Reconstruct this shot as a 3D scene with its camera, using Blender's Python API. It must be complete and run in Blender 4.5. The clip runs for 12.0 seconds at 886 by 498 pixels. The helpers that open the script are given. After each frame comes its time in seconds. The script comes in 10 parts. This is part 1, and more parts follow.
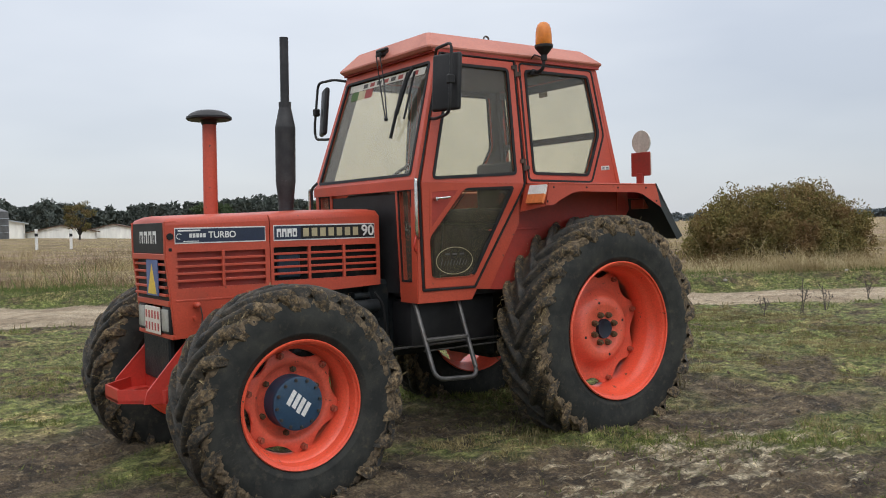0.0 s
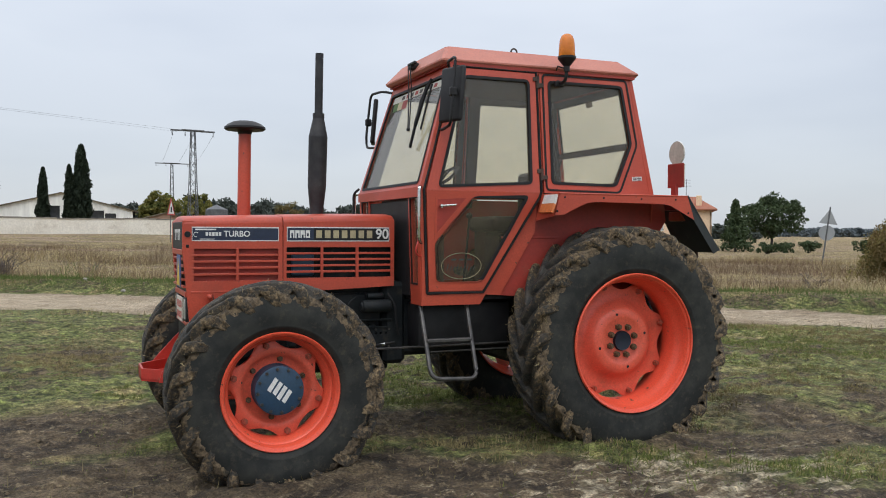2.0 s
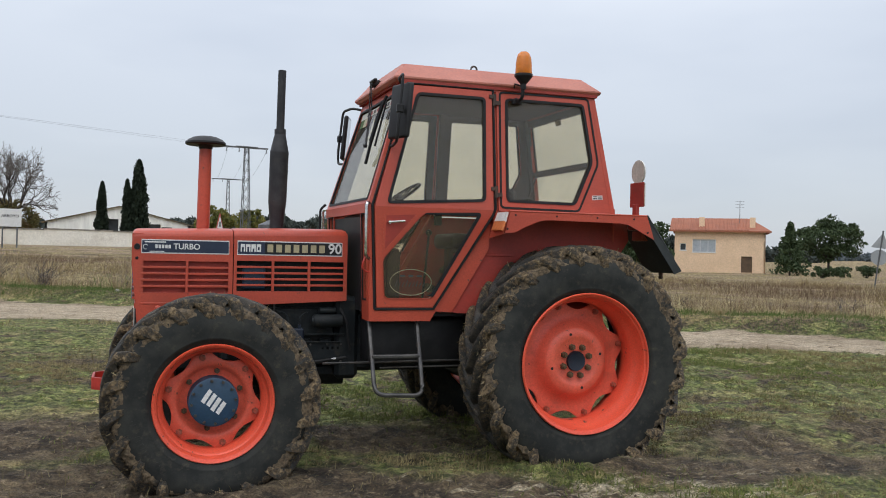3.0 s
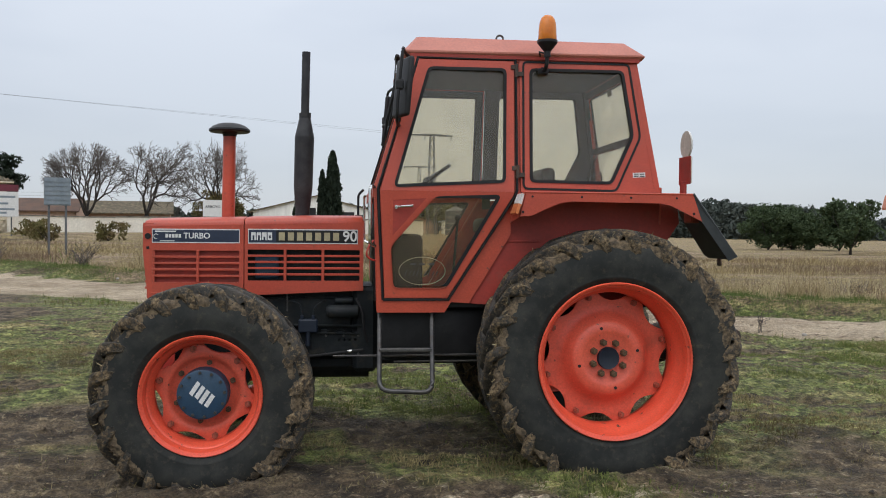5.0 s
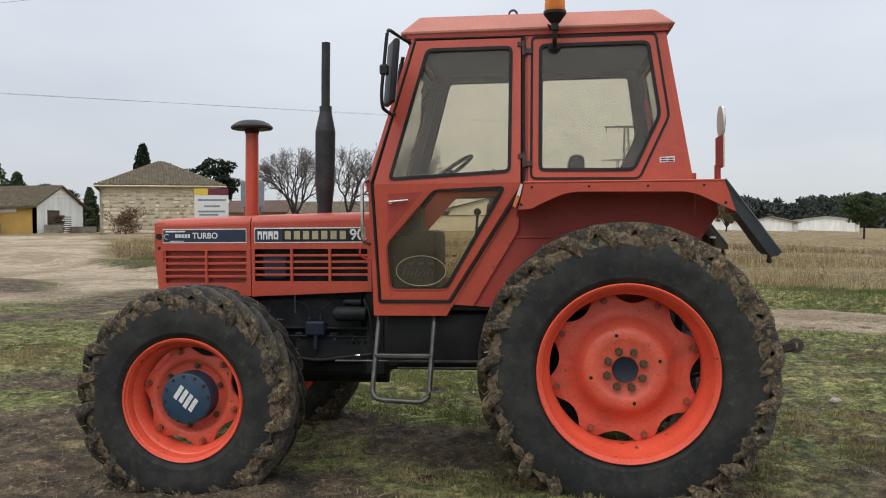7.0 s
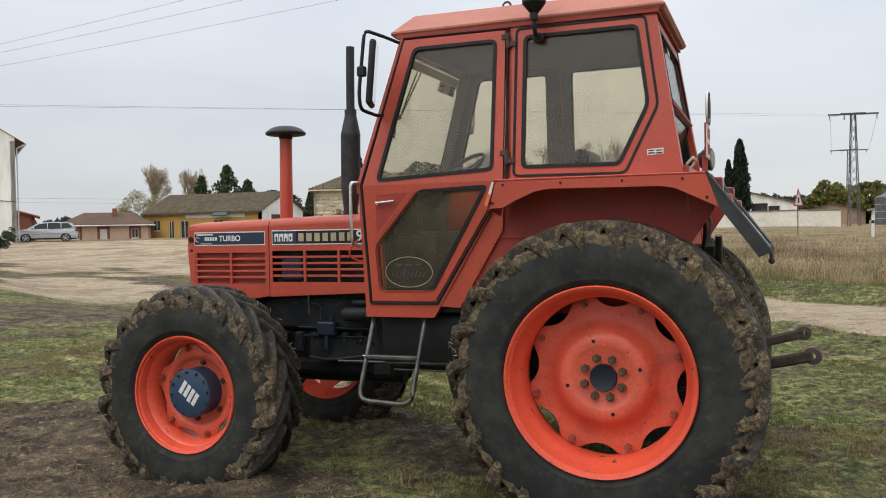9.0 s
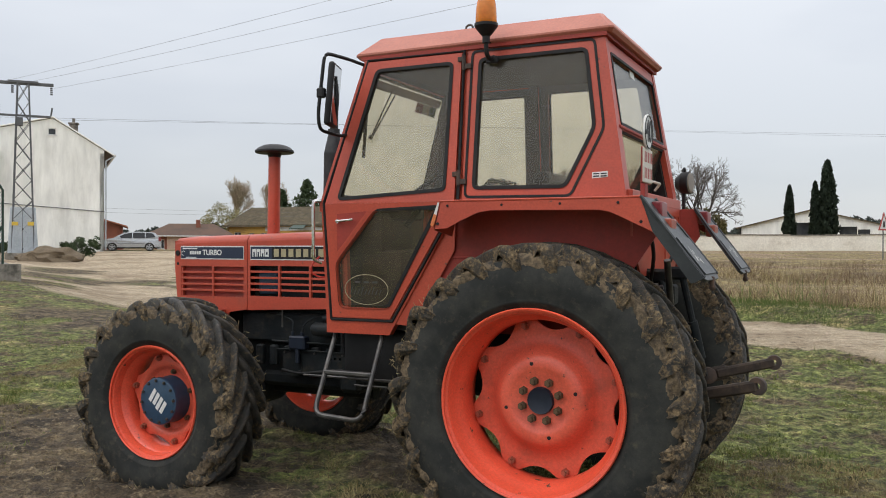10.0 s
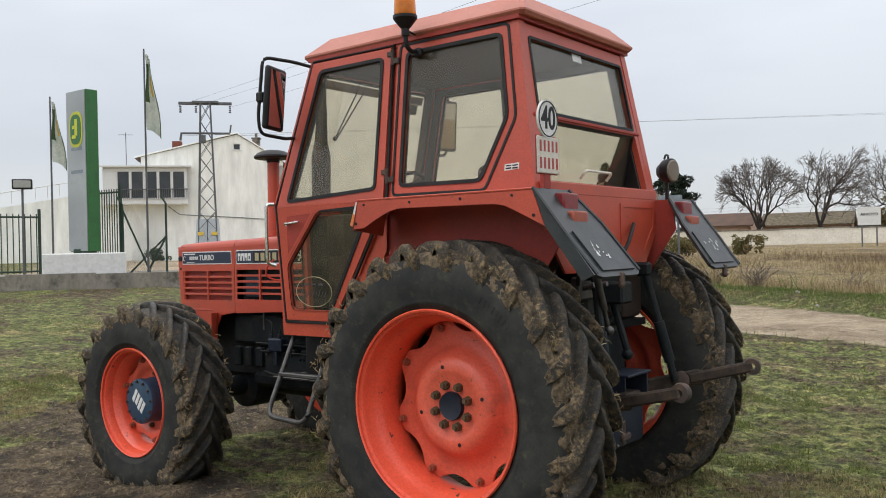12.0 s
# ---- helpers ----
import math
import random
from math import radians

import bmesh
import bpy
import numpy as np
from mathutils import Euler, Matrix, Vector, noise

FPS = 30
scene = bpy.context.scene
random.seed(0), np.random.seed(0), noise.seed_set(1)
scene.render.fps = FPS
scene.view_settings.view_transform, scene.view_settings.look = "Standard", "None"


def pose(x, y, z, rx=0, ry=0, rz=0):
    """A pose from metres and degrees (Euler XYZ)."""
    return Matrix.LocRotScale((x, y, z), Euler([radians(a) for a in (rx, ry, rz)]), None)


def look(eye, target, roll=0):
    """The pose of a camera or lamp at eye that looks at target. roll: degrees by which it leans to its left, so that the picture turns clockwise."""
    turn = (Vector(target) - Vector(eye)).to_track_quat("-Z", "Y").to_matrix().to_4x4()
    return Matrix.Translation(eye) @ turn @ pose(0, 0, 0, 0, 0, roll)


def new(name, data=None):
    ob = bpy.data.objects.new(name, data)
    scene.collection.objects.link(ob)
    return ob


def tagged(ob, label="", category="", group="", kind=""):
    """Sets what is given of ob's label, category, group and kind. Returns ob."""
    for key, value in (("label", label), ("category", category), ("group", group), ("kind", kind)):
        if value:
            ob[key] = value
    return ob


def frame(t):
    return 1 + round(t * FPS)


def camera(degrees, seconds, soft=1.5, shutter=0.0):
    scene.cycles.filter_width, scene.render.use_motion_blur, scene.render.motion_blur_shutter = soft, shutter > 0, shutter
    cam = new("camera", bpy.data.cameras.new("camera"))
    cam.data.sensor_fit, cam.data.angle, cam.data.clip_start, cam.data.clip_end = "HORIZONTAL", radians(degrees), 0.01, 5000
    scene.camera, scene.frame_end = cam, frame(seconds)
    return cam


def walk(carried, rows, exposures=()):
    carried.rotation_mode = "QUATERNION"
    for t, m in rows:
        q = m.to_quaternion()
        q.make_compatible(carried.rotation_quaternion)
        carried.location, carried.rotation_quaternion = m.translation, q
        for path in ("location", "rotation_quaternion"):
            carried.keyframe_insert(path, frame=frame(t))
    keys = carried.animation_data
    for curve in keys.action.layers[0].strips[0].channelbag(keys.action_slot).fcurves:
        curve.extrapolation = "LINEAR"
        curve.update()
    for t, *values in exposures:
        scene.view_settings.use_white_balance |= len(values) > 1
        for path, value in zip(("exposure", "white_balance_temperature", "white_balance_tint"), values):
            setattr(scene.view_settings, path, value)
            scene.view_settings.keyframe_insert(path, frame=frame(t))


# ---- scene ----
cam = camera(53.5, 12.0, soft=1.0)
PATH = [
    (0, (-4.664, -5.388, 1.502), (-3.497, -3.765, 1.447), -1.4),
    (0.5, (-4.472, -5.665, 1.509), (-3.42, -3.965, 1.447), -1.2),
    (1, (-4.245, -5.869, 1.525), (-3.282, -4.117, 1.459), -0.9),
    (1.5, (-3.963, -5.994, 1.532), (-3.075, -4.202, 1.489), -0.3),
    (2, (-3.648, -6.229, 1.491), (-2.875, -4.385, 1.454), 0.3),
    (2.5, (-3.295, -6.398, 1.474), (-2.578, -4.531, 1.459), 1.2),
    (3, (-2.974, -6.488, 1.488), (-2.316, -4.599, 1.491), 1.2),
    (3.5, (-2.632, -6.53, 1.505), (-2.115, -4.598, 1.489), 1.1),
    (5.5, (-1.413, -6.216, 1.517), (-1.286, -4.22, 1.479), -0.1),
    (6, (-1.104, -6.122, 1.523), (-1.119, -4.122, 1.486), -0.7),
    (6.5, (-0.731, -6.056, 1.536), (-0.884, -4.063, 1.491), -0.4),
    (7, (-0.445, -5.868, 1.52), (-0.675, -3.882, 1.471), -0.4),
    (9, (0.836, -5.467, 1.509), (0.134, -3.595, 1.465), -1.1),
    (9.5, (1.232, -5.417, 1.533), (0.428, -3.585, 1.509), -0.2),
    (10, (1.534, -5.232, 1.52), (0.664, -3.431, 1.515), 0.1),
    (10.5, (1.883, -5.091, 1.494), (0.911, -3.343, 1.488), -0.4),
    (11, (2.228, -4.938, 1.487), (1.164, -3.245, 1.465), -0.5),
    (11.5, (2.423, -4.622, 1.502), (1.293, -2.972, 1.498), -0.9),
    (12, (2.66, -4.36, 1.498), (1.436, -2.779, 1.499), -1.3),
]
walk(cam, [(t, look(eye, target, roll)) for t, eye, target, roll in PATH],
     ((0, 0.0, 6560, 10), (2, -0.03, 6420, 10), (3.5, -0.10, 6340, 10), (5.5, -0.08, 6420, 10), (7, -0.04, 6620, 10), (9, 0.04, 6780, 10), (10.6, 0.0, 6660, 10), (11.2, 0.0, 6680, 10), (12, 0.06, 6700, 10)))

# ---- overcast sky and a wide, weak sun ----
world = bpy.data.worlds.new("overcast")
scene.world = world
world.use_nodes = True
wn, wl = world.node_tree.nodes, world.node_tree.links
wn.clear()
w_out = wn.new("ShaderNodeOutputWorld")
w_bg = wn.new("ShaderNodeBackground")
w_geo = wn.new("ShaderNodeTexCoord")
w_sep = wn.new("ShaderNodeSeparateXYZ")
w_ramp = wn.new("ShaderNodeValToRGB")
w_noise = wn.new("ShaderNodeTexNoise")
w_mix = wn.new("ShaderNodeMix")
w_sky = wn.new("ShaderNodeTexSky")
w_add = wn.new("ShaderNodeMix")
w_sky.sky_type, w_sky.sun_disc = "NISHITA", False
w_sky.sun_elevation, w_sky.sun_rotation = radians(50), radians(200)
w_map = wn.new("ShaderNodeMapping")
w_map.inputs["Scale"].default_value = (1.0, 1.0, 3.5)
wl.new(w_geo.outputs["Generated"], w_sep.inputs[0])
wl.new(w_geo.outputs["Generated"], w_map.inputs[0])
wl.new(w_map.outputs[0], w_noise.inputs["Vector"])
w_noise.inputs["Scale"].default_value, w_noise.inputs["Detail"].default_value = 1.6, 4.0
wl.new(w_sep.outputs[2], w_ramp.inputs[0])
els = w_ramp.color_ramp.elements
els[0].position, els[0].color = 0.0, (0.560, 0.588, 0.630, 1)
els[1].position, els[1].color = 1.0, (1.75, 1.78, 1.85, 1)
for p, c in ((0.12, (0.565, 0.598, 0.655, 1)), (0.25, (0.68, 0.72, 0.785, 1)), (0.45, (1.05, 1.08, 1.14, 1))):
    e = els.new(p)
    e.color = c
w_mix.data_type, w_mix.blend_type = "RGBA", "MULTIPLY"
w_mix.inputs[0].default_value = 1.0
w_cl = wn.new("ShaderNodeValToRGB")
w_cl.color_ramp.elements[0].position, w_cl.color_ramp.elements[0].color = 0.34, (0.85, 0.87, 0.905, 1)
w_cl.color_ramp.elements[1].position, w_cl.color_ramp.elements[1].color = 0.66, (1.09, 1.085, 1.075, 1)
wl.new(w_noise.outputs[0], w_cl.inputs[0])
wl.new(w_ramp.outputs[0], w_mix.inputs[6])
wl.new(w_cl.outputs[0], w_mix.inputs[7])
w_add.data_type, w_add.blend_type = "RGBA", "ADD"
w_add.inputs[0].default_value = 0.02
wl.new(w_mix.outputs[2], w_add.inputs[6])
wl.new(w_sky.outputs[0], w_add.inputs[7])
wl.new(w_add.outputs[2], w_bg.inputs[0])
w_bg.inputs[1].default_value = 1.0
wl.new(w_bg.outputs[0], w_out.inputs[0])

sun_data = bpy.data.lights.new("sun", "SUN")
sun_data.energy, sun_data.angle, sun_data.color = 0.7, radians(40), (1.0, 0.97, 0.93)
sun = new("sun", sun_data)
sun.matrix_basis = look((-14, -30, 42), (0, 0, 0))
scene.view_settings.exposure = 0.0

# ---- materials ----
def material(name):
    m = bpy.data.materials.new(name)
    m.use_nodes = True
    return m, m.node_tree.nodes, m.node_tree.links, m.node_tree.nodes["Principled BSDF"]


def mixed(n, l, fac, a, b, blend="MIX"):
    x = n.new("ShaderNodeMix")
    x.data_type, x.blend_type = "RGBA", blend
    for s, v in ((0, fac), (6, a), (7, b)):
        if isinstance(v, bpy.types.NodeSocket):
            l.new(v, x.inputs[s])
        elif s:
            x.inputs[s].default_value = (*v, 1)
        else:
            x.inputs[s].default_value = v
    return x.outputs[2]


def fbm(n, l, scale, detail=5.0, rough=0.6, stretch=None, coord="Object"):
    c = n.new("ShaderNodeTexCoord")
    t = n.new("ShaderNodeTexNoise")
    t.inputs["Scale"].default_value, t.inputs["Detail"].default_value, t.inputs["Roughness"].default_value = scale, detail, rough
    if stretch:
        m = n.new("ShaderNodeMapping")
        m.inputs["Scale"].default_value = stretch
        l.new(c.outputs[coord], m.inputs[0])
        l.new(m.outputs[0], t.inputs["Vector"])
    else:
        l.new(c.outputs[coord], t.inputs["Vector"])
    return t.outputs[0]


def ramp(n, l, src, lo, hi):
    r = n.new("ShaderNodeMapRange")
    r.inputs[1].default_value, r.inputs[2].default_value = lo, hi
    l.new(src, r.inputs[0])
    return r.outputs[0]


def bumped(n, l, bsdf, src, strength, distance):
    b = n.new("ShaderNodeBump")
    b.inputs["Strength"].default_value, b.inputs["Distance"].default_value = strength, distance
    l.new(src, b.inputs["Height"])
    l.new(b.outputs[0], bsdf.inputs["Normal"])


def surface(name, base, second, rough=0.6, scale=6.0, grain=60.0, metal=0.0, lo=0.4, hi=0.65, bump=0.15, depth=0.004,
            dirt=None, dirt_scale=3.0, dirt_lo=0.52, dirt_hi=0.7, stretch=None, tone=0.0, spec=0.5, chips=None):
    """Two-scale colour variation, optional dirt patches, fine relief."""
    m, n, l, b = material(name)
    big = ramp(n, l, fbm(n, l, scale, stretch=stretch), lo, hi)
    col = mixed(n, l, big, base, second)
    fine = fbm(n, l, grain, 4.0, 0.65, stretch=stretch)
    col = mixed(n, l, 0.35, col, mixed(n, l, ramp(n, l, fine, 0.3, 0.7), (0.55, 0.55, 0.55), (1.35, 1.35, 1.35)), "MULTIPLY")
    if dirt:
        d = ramp(n, l, fbm(n, l, dirt_scale, 8.0, 0.7), dirt_lo, dirt_hi)
        col = mixed(n, l, d, col, dirt)
    if chips:
        col = mixed(n, l, ramp(n, l, fbm(n, l, chips[1], 5.0, 0.6), chips[2], chips[2] + 0.02), col, chips[0])
    if tone:
        info = n.new("ShaderNodeObjectInfo")
        t = ramp(n, l, info.outputs["Random"], 0, 1)
        col = mixed(n, l, tone, col, mixed(n, l, t, (0.6, 0.6, 0.6), (1.4, 1.38, 1.34)), "MULTIPLY")
    l.new(col, b.inputs["Base Color"])
    rr = n.new("ShaderNodeMapRange")
    rr.inputs[3].default_value, rr.inputs[4].default_value = max(0.05, rough - 0.12), min(1.0, rough + 0.12)
    l.new(fine, rr.inputs[0])
    l.new(rr.outputs[0], b.inputs["Roughness"])
    b.inputs["Metallic"].default_value = metal
    b.inputs["Specular IOR Level"].default_value = spec
    if bump:
        bumped(n, l, b, fine, bump, depth)
    return m


M = {}
M["paint"] = surface("faded red-orange paint", (0.485, 0.073, 0.038), (0.405, 0.059, 0.032), 0.40, 2.2, 90, bump=0.03, dirt=(0.27, 0.072, 0.044), dirt_scale=3.0, dirt_lo=0.56, dirt_hi=0.90, chips=((0.13, 0.055, 0.038), 20, 0.69))
M["roof"] = surface("sun-bleached red paint", (0.475, 0.168, 0.118), (0.42, 0.138, 0.096), 0.55, 3.0, 70, bump=0.04, dirt=(0.30, 0.12, 0.085), dirt_scale=3, dirt_lo=0.58, dirt_hi=0.9)
# dusty red for insides and recesses, their shade put into the colour
M["inner_shade_paint"] = surface("dusty red paint, darkened for shade", (0.36, 0.040, 0.026), (0.28, 0.036, 0.026), 0.6, 3.5, 60, bump=0.05, dirt=(0.17, 0.085, 0.055), dirt_scale=4, dirt_lo=0.58, dirt_hi=0.85)
M["rim"] = surface("bright red-orange rim paint", (0.80, 0.106, 0.054), (0.69, 0.086, 0.044), 0.34, 3.0, 80, bump=0.03, dirt=(0.34, 0.078, 0.042), dirt_scale=6, dirt_lo=0.58, dirt_hi=0.85, chips=((0.075, 0.045, 0.030), 20, 0.672))
M["disc"] = surface("worn red-orange wheel paint", (0.75, 0.128, 0.074), (0.62, 0.100, 0.058), 0.42, 4.0, 80, bump=0.04, dirt=(0.30, 0.080, 0.050), dirt_scale=6, dirt_lo=0.56, dirt_hi=0.80, chips=((0.085, 0.045, 0.030), 26, 0.675))
M["bracket"] = surface("scratched red bracket paint", (0.52, 0.042, 0.028), (0.42, 0.038, 0.027), 0.42, 5, 80, dirt=(0.25, 0.10, 0.06), dirt_scale=10, dirt_lo=0.6, dirt_hi=0.75)
M["rubber"] = surface("weathered tyre rubber", (0.020, 0.0215, 0.0205), (0.040, 0.041, 0.036), 0.78, 7, 120, bump=0.3, depth=0.003, dirt=(0.105, 0.088, 0.060), dirt_scale=18, dirt_lo=0.55, dirt_hi=0.88, spec=0.25)
M["mud"] = surface("dried mud clods", (0.215, 0.158, 0.094), (0.085, 0.063, 0.040), 0.95, 44, 140, lo=0.38, hi=0.64, bump=0.9, depth=0.010, dirt=(0.036, 0.030, 0.023), dirt_scale=24, dirt_lo=0.48, dirt_hi=0.66)


def lug_material():
    """Worn black rubber with dried mud and straw caked on, most of it towards the shoulders."""
    m, n, l, b = material("muddy tyre lugs")
    c = n.new("ShaderNodeTexCoord")
    sp = n.new("ShaderNodeSeparateXYZ")
    l.new(c.outputs["Object"], sp.inputs[0])
    ab = n.new("ShaderNodeMath")
    ab.operation = "ABSOLUTE"
    l.new(sp.outputs[1], ab.inputs[0])
    edge = ramp(n, l, ab.outputs[0], 0.05, 0.20)
    info = n.new("ShaderNodeObjectInfo")
    cake = n.new("ShaderNodeMath")
    cake.operation = "MULTIPLY_ADD"
    cake.inputs[1].default_value = 0.105
    l.new(edge, cake.inputs[0])
    l.new(fbm(n, l, 30, 10.0, 0.80, (1, 0.5, 1)), cake.inputs[2])
    tone = n.new("ShaderNodeMath")
    tone.operation = "MULTIPLY_ADD"
    tone.inputs[1].default_value = 0.05
    l.new(info.outputs["Random"], tone.inputs[0])
    l.new(cake.outputs[0], tone.inputs[2])
    fine = fbm(n, l, 70, 5.0, 0.7)
    rubber = mixed(n, l, ramp(n, l, fbm(n, l, 14, 6.0, 0.65), 0.42, 0.66), (0.024, 0.025, 0.024), (0.075, 0.064, 0.050))
    soil = mixed(n, l, ramp(n, l, fbm(n, l, 44, 6.0, 0.7), 0.40, 0.60), (0.085, 0.060, 0.036), (0.330, 0.240, 0.135))
    mask = ramp(n, l, tone.outputs[0], 0.565, 0.690)
    col = mixed(n, l, mask, rubber, soil)
    col = mixed(n, l, 0.5, col, mixed(n, l, ramp(n, l, fine, 0.32, 0.68), (0.45, 0.45, 0.45), (1.5, 1.5, 1.5)), "MULTIPLY")
    l.new(col, b.inputs["Base Color"])
    rr = n.new("ShaderNodeMapRange")
    rr.inputs[3].default_value, rr.inputs[4].default_value = 0.50, 0.95
    l.new(mask, rr.inputs[0])
    l.new(rr.outputs[0], b.inputs["Roughness"])
    b.inputs["Specular IOR Level"].default_value = 0.35
    hgt = n.new("ShaderNodeMath")
    hgt.operation = "MULTIPLY_ADD"
    hgt.inputs[1].default_value = 0.6
    l.new(mask, hgt.inputs[0])
    l.new(fine, hgt.inputs[2])
    bumped(n, l, b, hgt.outputs[0], 0.8, 0.012)
    return m


M["lug"] = lug_material()
M["seal"] = surface("black window rubber", (0.012, 0.012, 0.013), (0.022, 0.022, 0.022), 0.6, 8, 90, bump=0.05, spec=0.25)
M["black"] = surface("matt black plastic", (0.010, 0.010, 0.011), (0.018, 0.018, 0.019), 0.5, 8, 90, bump=0.06, dirt=(0.045, 0.042, 0.038), dirt_scale=5, dirt_lo=0.62, dirt_hi=0.95, spec=0.3)
M["exhaust"] = surface("sooty exhaust steel", (0.020, 0.021, 0.024), (0.040, 0.040, 0.042), 0.55, 9, 60, bump=0.15, dirt=(0.050, 0.044, 0.040), dirt_scale=6, dirt_lo=0.58, dirt_hi=0.9, spec=0.35)
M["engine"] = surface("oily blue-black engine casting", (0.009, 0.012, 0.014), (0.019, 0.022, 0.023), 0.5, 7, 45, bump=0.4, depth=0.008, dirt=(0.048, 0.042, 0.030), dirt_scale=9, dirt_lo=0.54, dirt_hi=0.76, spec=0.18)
M["hub_dark"] = surface("blue-black axle end", (0.008, 0.014, 0.028), (0.012, 0.018, 0.030), 0.5, 12, 70, bump=0.08, spec=0.4)
M["hub"] = surface("dull blue hub paint", (0.018, 0.052, 0.100), (0.024, 0.060, 0.105), 0.45, 12, 70, bump=0.08, dirt=(0.08, 0.08, 0.08), dirt_scale=14, dirt_lo=0.62, dirt_hi=0.8)
M["steel"] = surface("worn grey steel", (0.065, 0.064, 0.064), (0.12, 0.115, 0.108), 0.4, 12, 90, metal=0.6, dirt=(0.075, 0.055, 0.042), dirt_scale=9, dirt_lo=0.52, dirt_hi=0.72)
M["rust"] = surface("rusty dark iron", (0.075, 0.048, 0.036), (0.045, 0.036, 0.032), 0.75, 12, 70, bump=0.3, dirt=(0.16, 0.085, 0.05), dirt_scale=10)
M["link"] = surface("rusty muddy lift arm", (0.036, 0.028, 0.023), (0.075, 0.052, 0.038), 0.7, 12, 60, bump=0.5, depth=0.006, dirt=(0.150, 0.105, 0.066), dirt_scale=11, dirt_lo=0.54, dirt_hi=0.72, spec=0.3)
M["old_red"] = surface("dull dark red post paint", (0.30, 0.030, 0.022), (0.22, 0.030, 0.022), 0.6, 6, 70, bump=0.1)
M["pale_back"] = surface("weathered pale disc back", (0.52, 0.50, 0.44), (0.42, 0.40, 0.35), 0.6, 12, 60, bump=0.0)
M["chrome"] = surface("bright chrome", (0.72, 0.72, 0.70), (0.60, 0.60, 0.58), 0.2, 12, 60, metal=1.0, bump=0.0)
M["brass"] = surface("rusty wheel nuts", (0.105, 0.066, 0.030), (0.055, 0.040, 0.024), 0.6, 30, 90, bump=0.2)
M["worn_bolt"] = surface("rusty red-painted bolts", (0.40, 0.075, 0.042), (0.20, 0.075, 0.045), 0.55, 25, 90, bump=0.2)
M["decal"] = surface("dark blue sticker", (0.014, 0.024, 0.052), (0.020, 0.030, 0.058), 0.4, 8, 80, bump=0.0)
M["white"] = surface("aged white sticker", (0.72, 0.72, 0.70), (0.62, 0.62, 0.60), 0.5, 10, 90, bump=0.0)
M["tan"] = surface("faded gold sticker", (0.42, 0.36, 0.21), (0.36, 0.31, 0.19), 0.5, 10, 90, bump=0.0)
M["yellow"] = surface("yellow sticker", (0.72, 0.50, 0.06), (0.62, 0.42, 0.06), 0.5, 10, 90, bump=0.0)
M["blue"] = surface("faded blue sticker", (0.10, 0.14, 0.30), (0.08, 0.12, 0.26), 0.5, 10, 90, bump=0.0)
M["flap"] = surface("grey-black mudguard plastic", (0.018, 0.022, 0.024), (0.036, 0.041, 0.043), 0.42, 5, 70, bump=0.08, dirt=(0.14, 0.14, 0.13), dirt_scale=8, dirt_lo=0.62, dirt_hi=0.9)
M["trim"] = surface("grimy dark brown cab trim", (0.034, 0.024, 0.020), (0.055, 0.034, 0.026), 0.7, 6, 80, bump=0.1, dirt=(0.09, 0.07, 0.05), dirt_scale=6, dirt_lo=0.58, dirt_hi=0.9)
M["cloth"] = surface("grey cab lining", (0.085, 0.080, 0.074), (0.060, 0.057, 0.054), 0.9, 5, 90, bump=0.2)
M["plate"] = surface("yellowed number plate", (0.66, 0.62, 0.54), (0.56, 0.52, 0.45), 0.5, 8, 90, bump=0.0)
M["plate_red"] = surface("red plate paint", (0.42, 0.05, 0.04), (0.36, 0.05, 0.04), 0.5, 8, 90, bump=0.0)


def lens(name, colour, rough=0.2, trans=0.5):
    m, n, l, b = material(name)
    b.inputs["Roughness"].default_value = rough
    b.inputs["Transmission Weight"].default_value = trans
    c = mixed(n, l, ramp(n, l, fbm(n, l, 40), 0.35, 0.65), colour, tuple(x * 0.8 for x in colour))
    l.new(c, b.inputs["Base Color"])
    return m


M["amber"] = lens("amber plastic lens", (0.95, 0.30, 0.02), 0.25, 0.45)
M["tail_lens"] = lens("faded red-orange lamp lens", (0.42, 0.085, 0.045), 0.4, 0.1)
M["orange_lens"] = lens("faded orange lens", (0.75, 0.22, 0.07), 0.35, 0.15)
M["red_lens"] = lens("dark red lens", (0.26, 0.025, 0.03), 0.3, 0.15)
M["lamp_glass"] = lens("dusty lamp glass", (0.48, 0.48, 0.44), 0.15, 0.2)
M["old_lens"] = lens("browned lamp glass", (0.22, 0.17, 0.12), 0.3, 0.2)


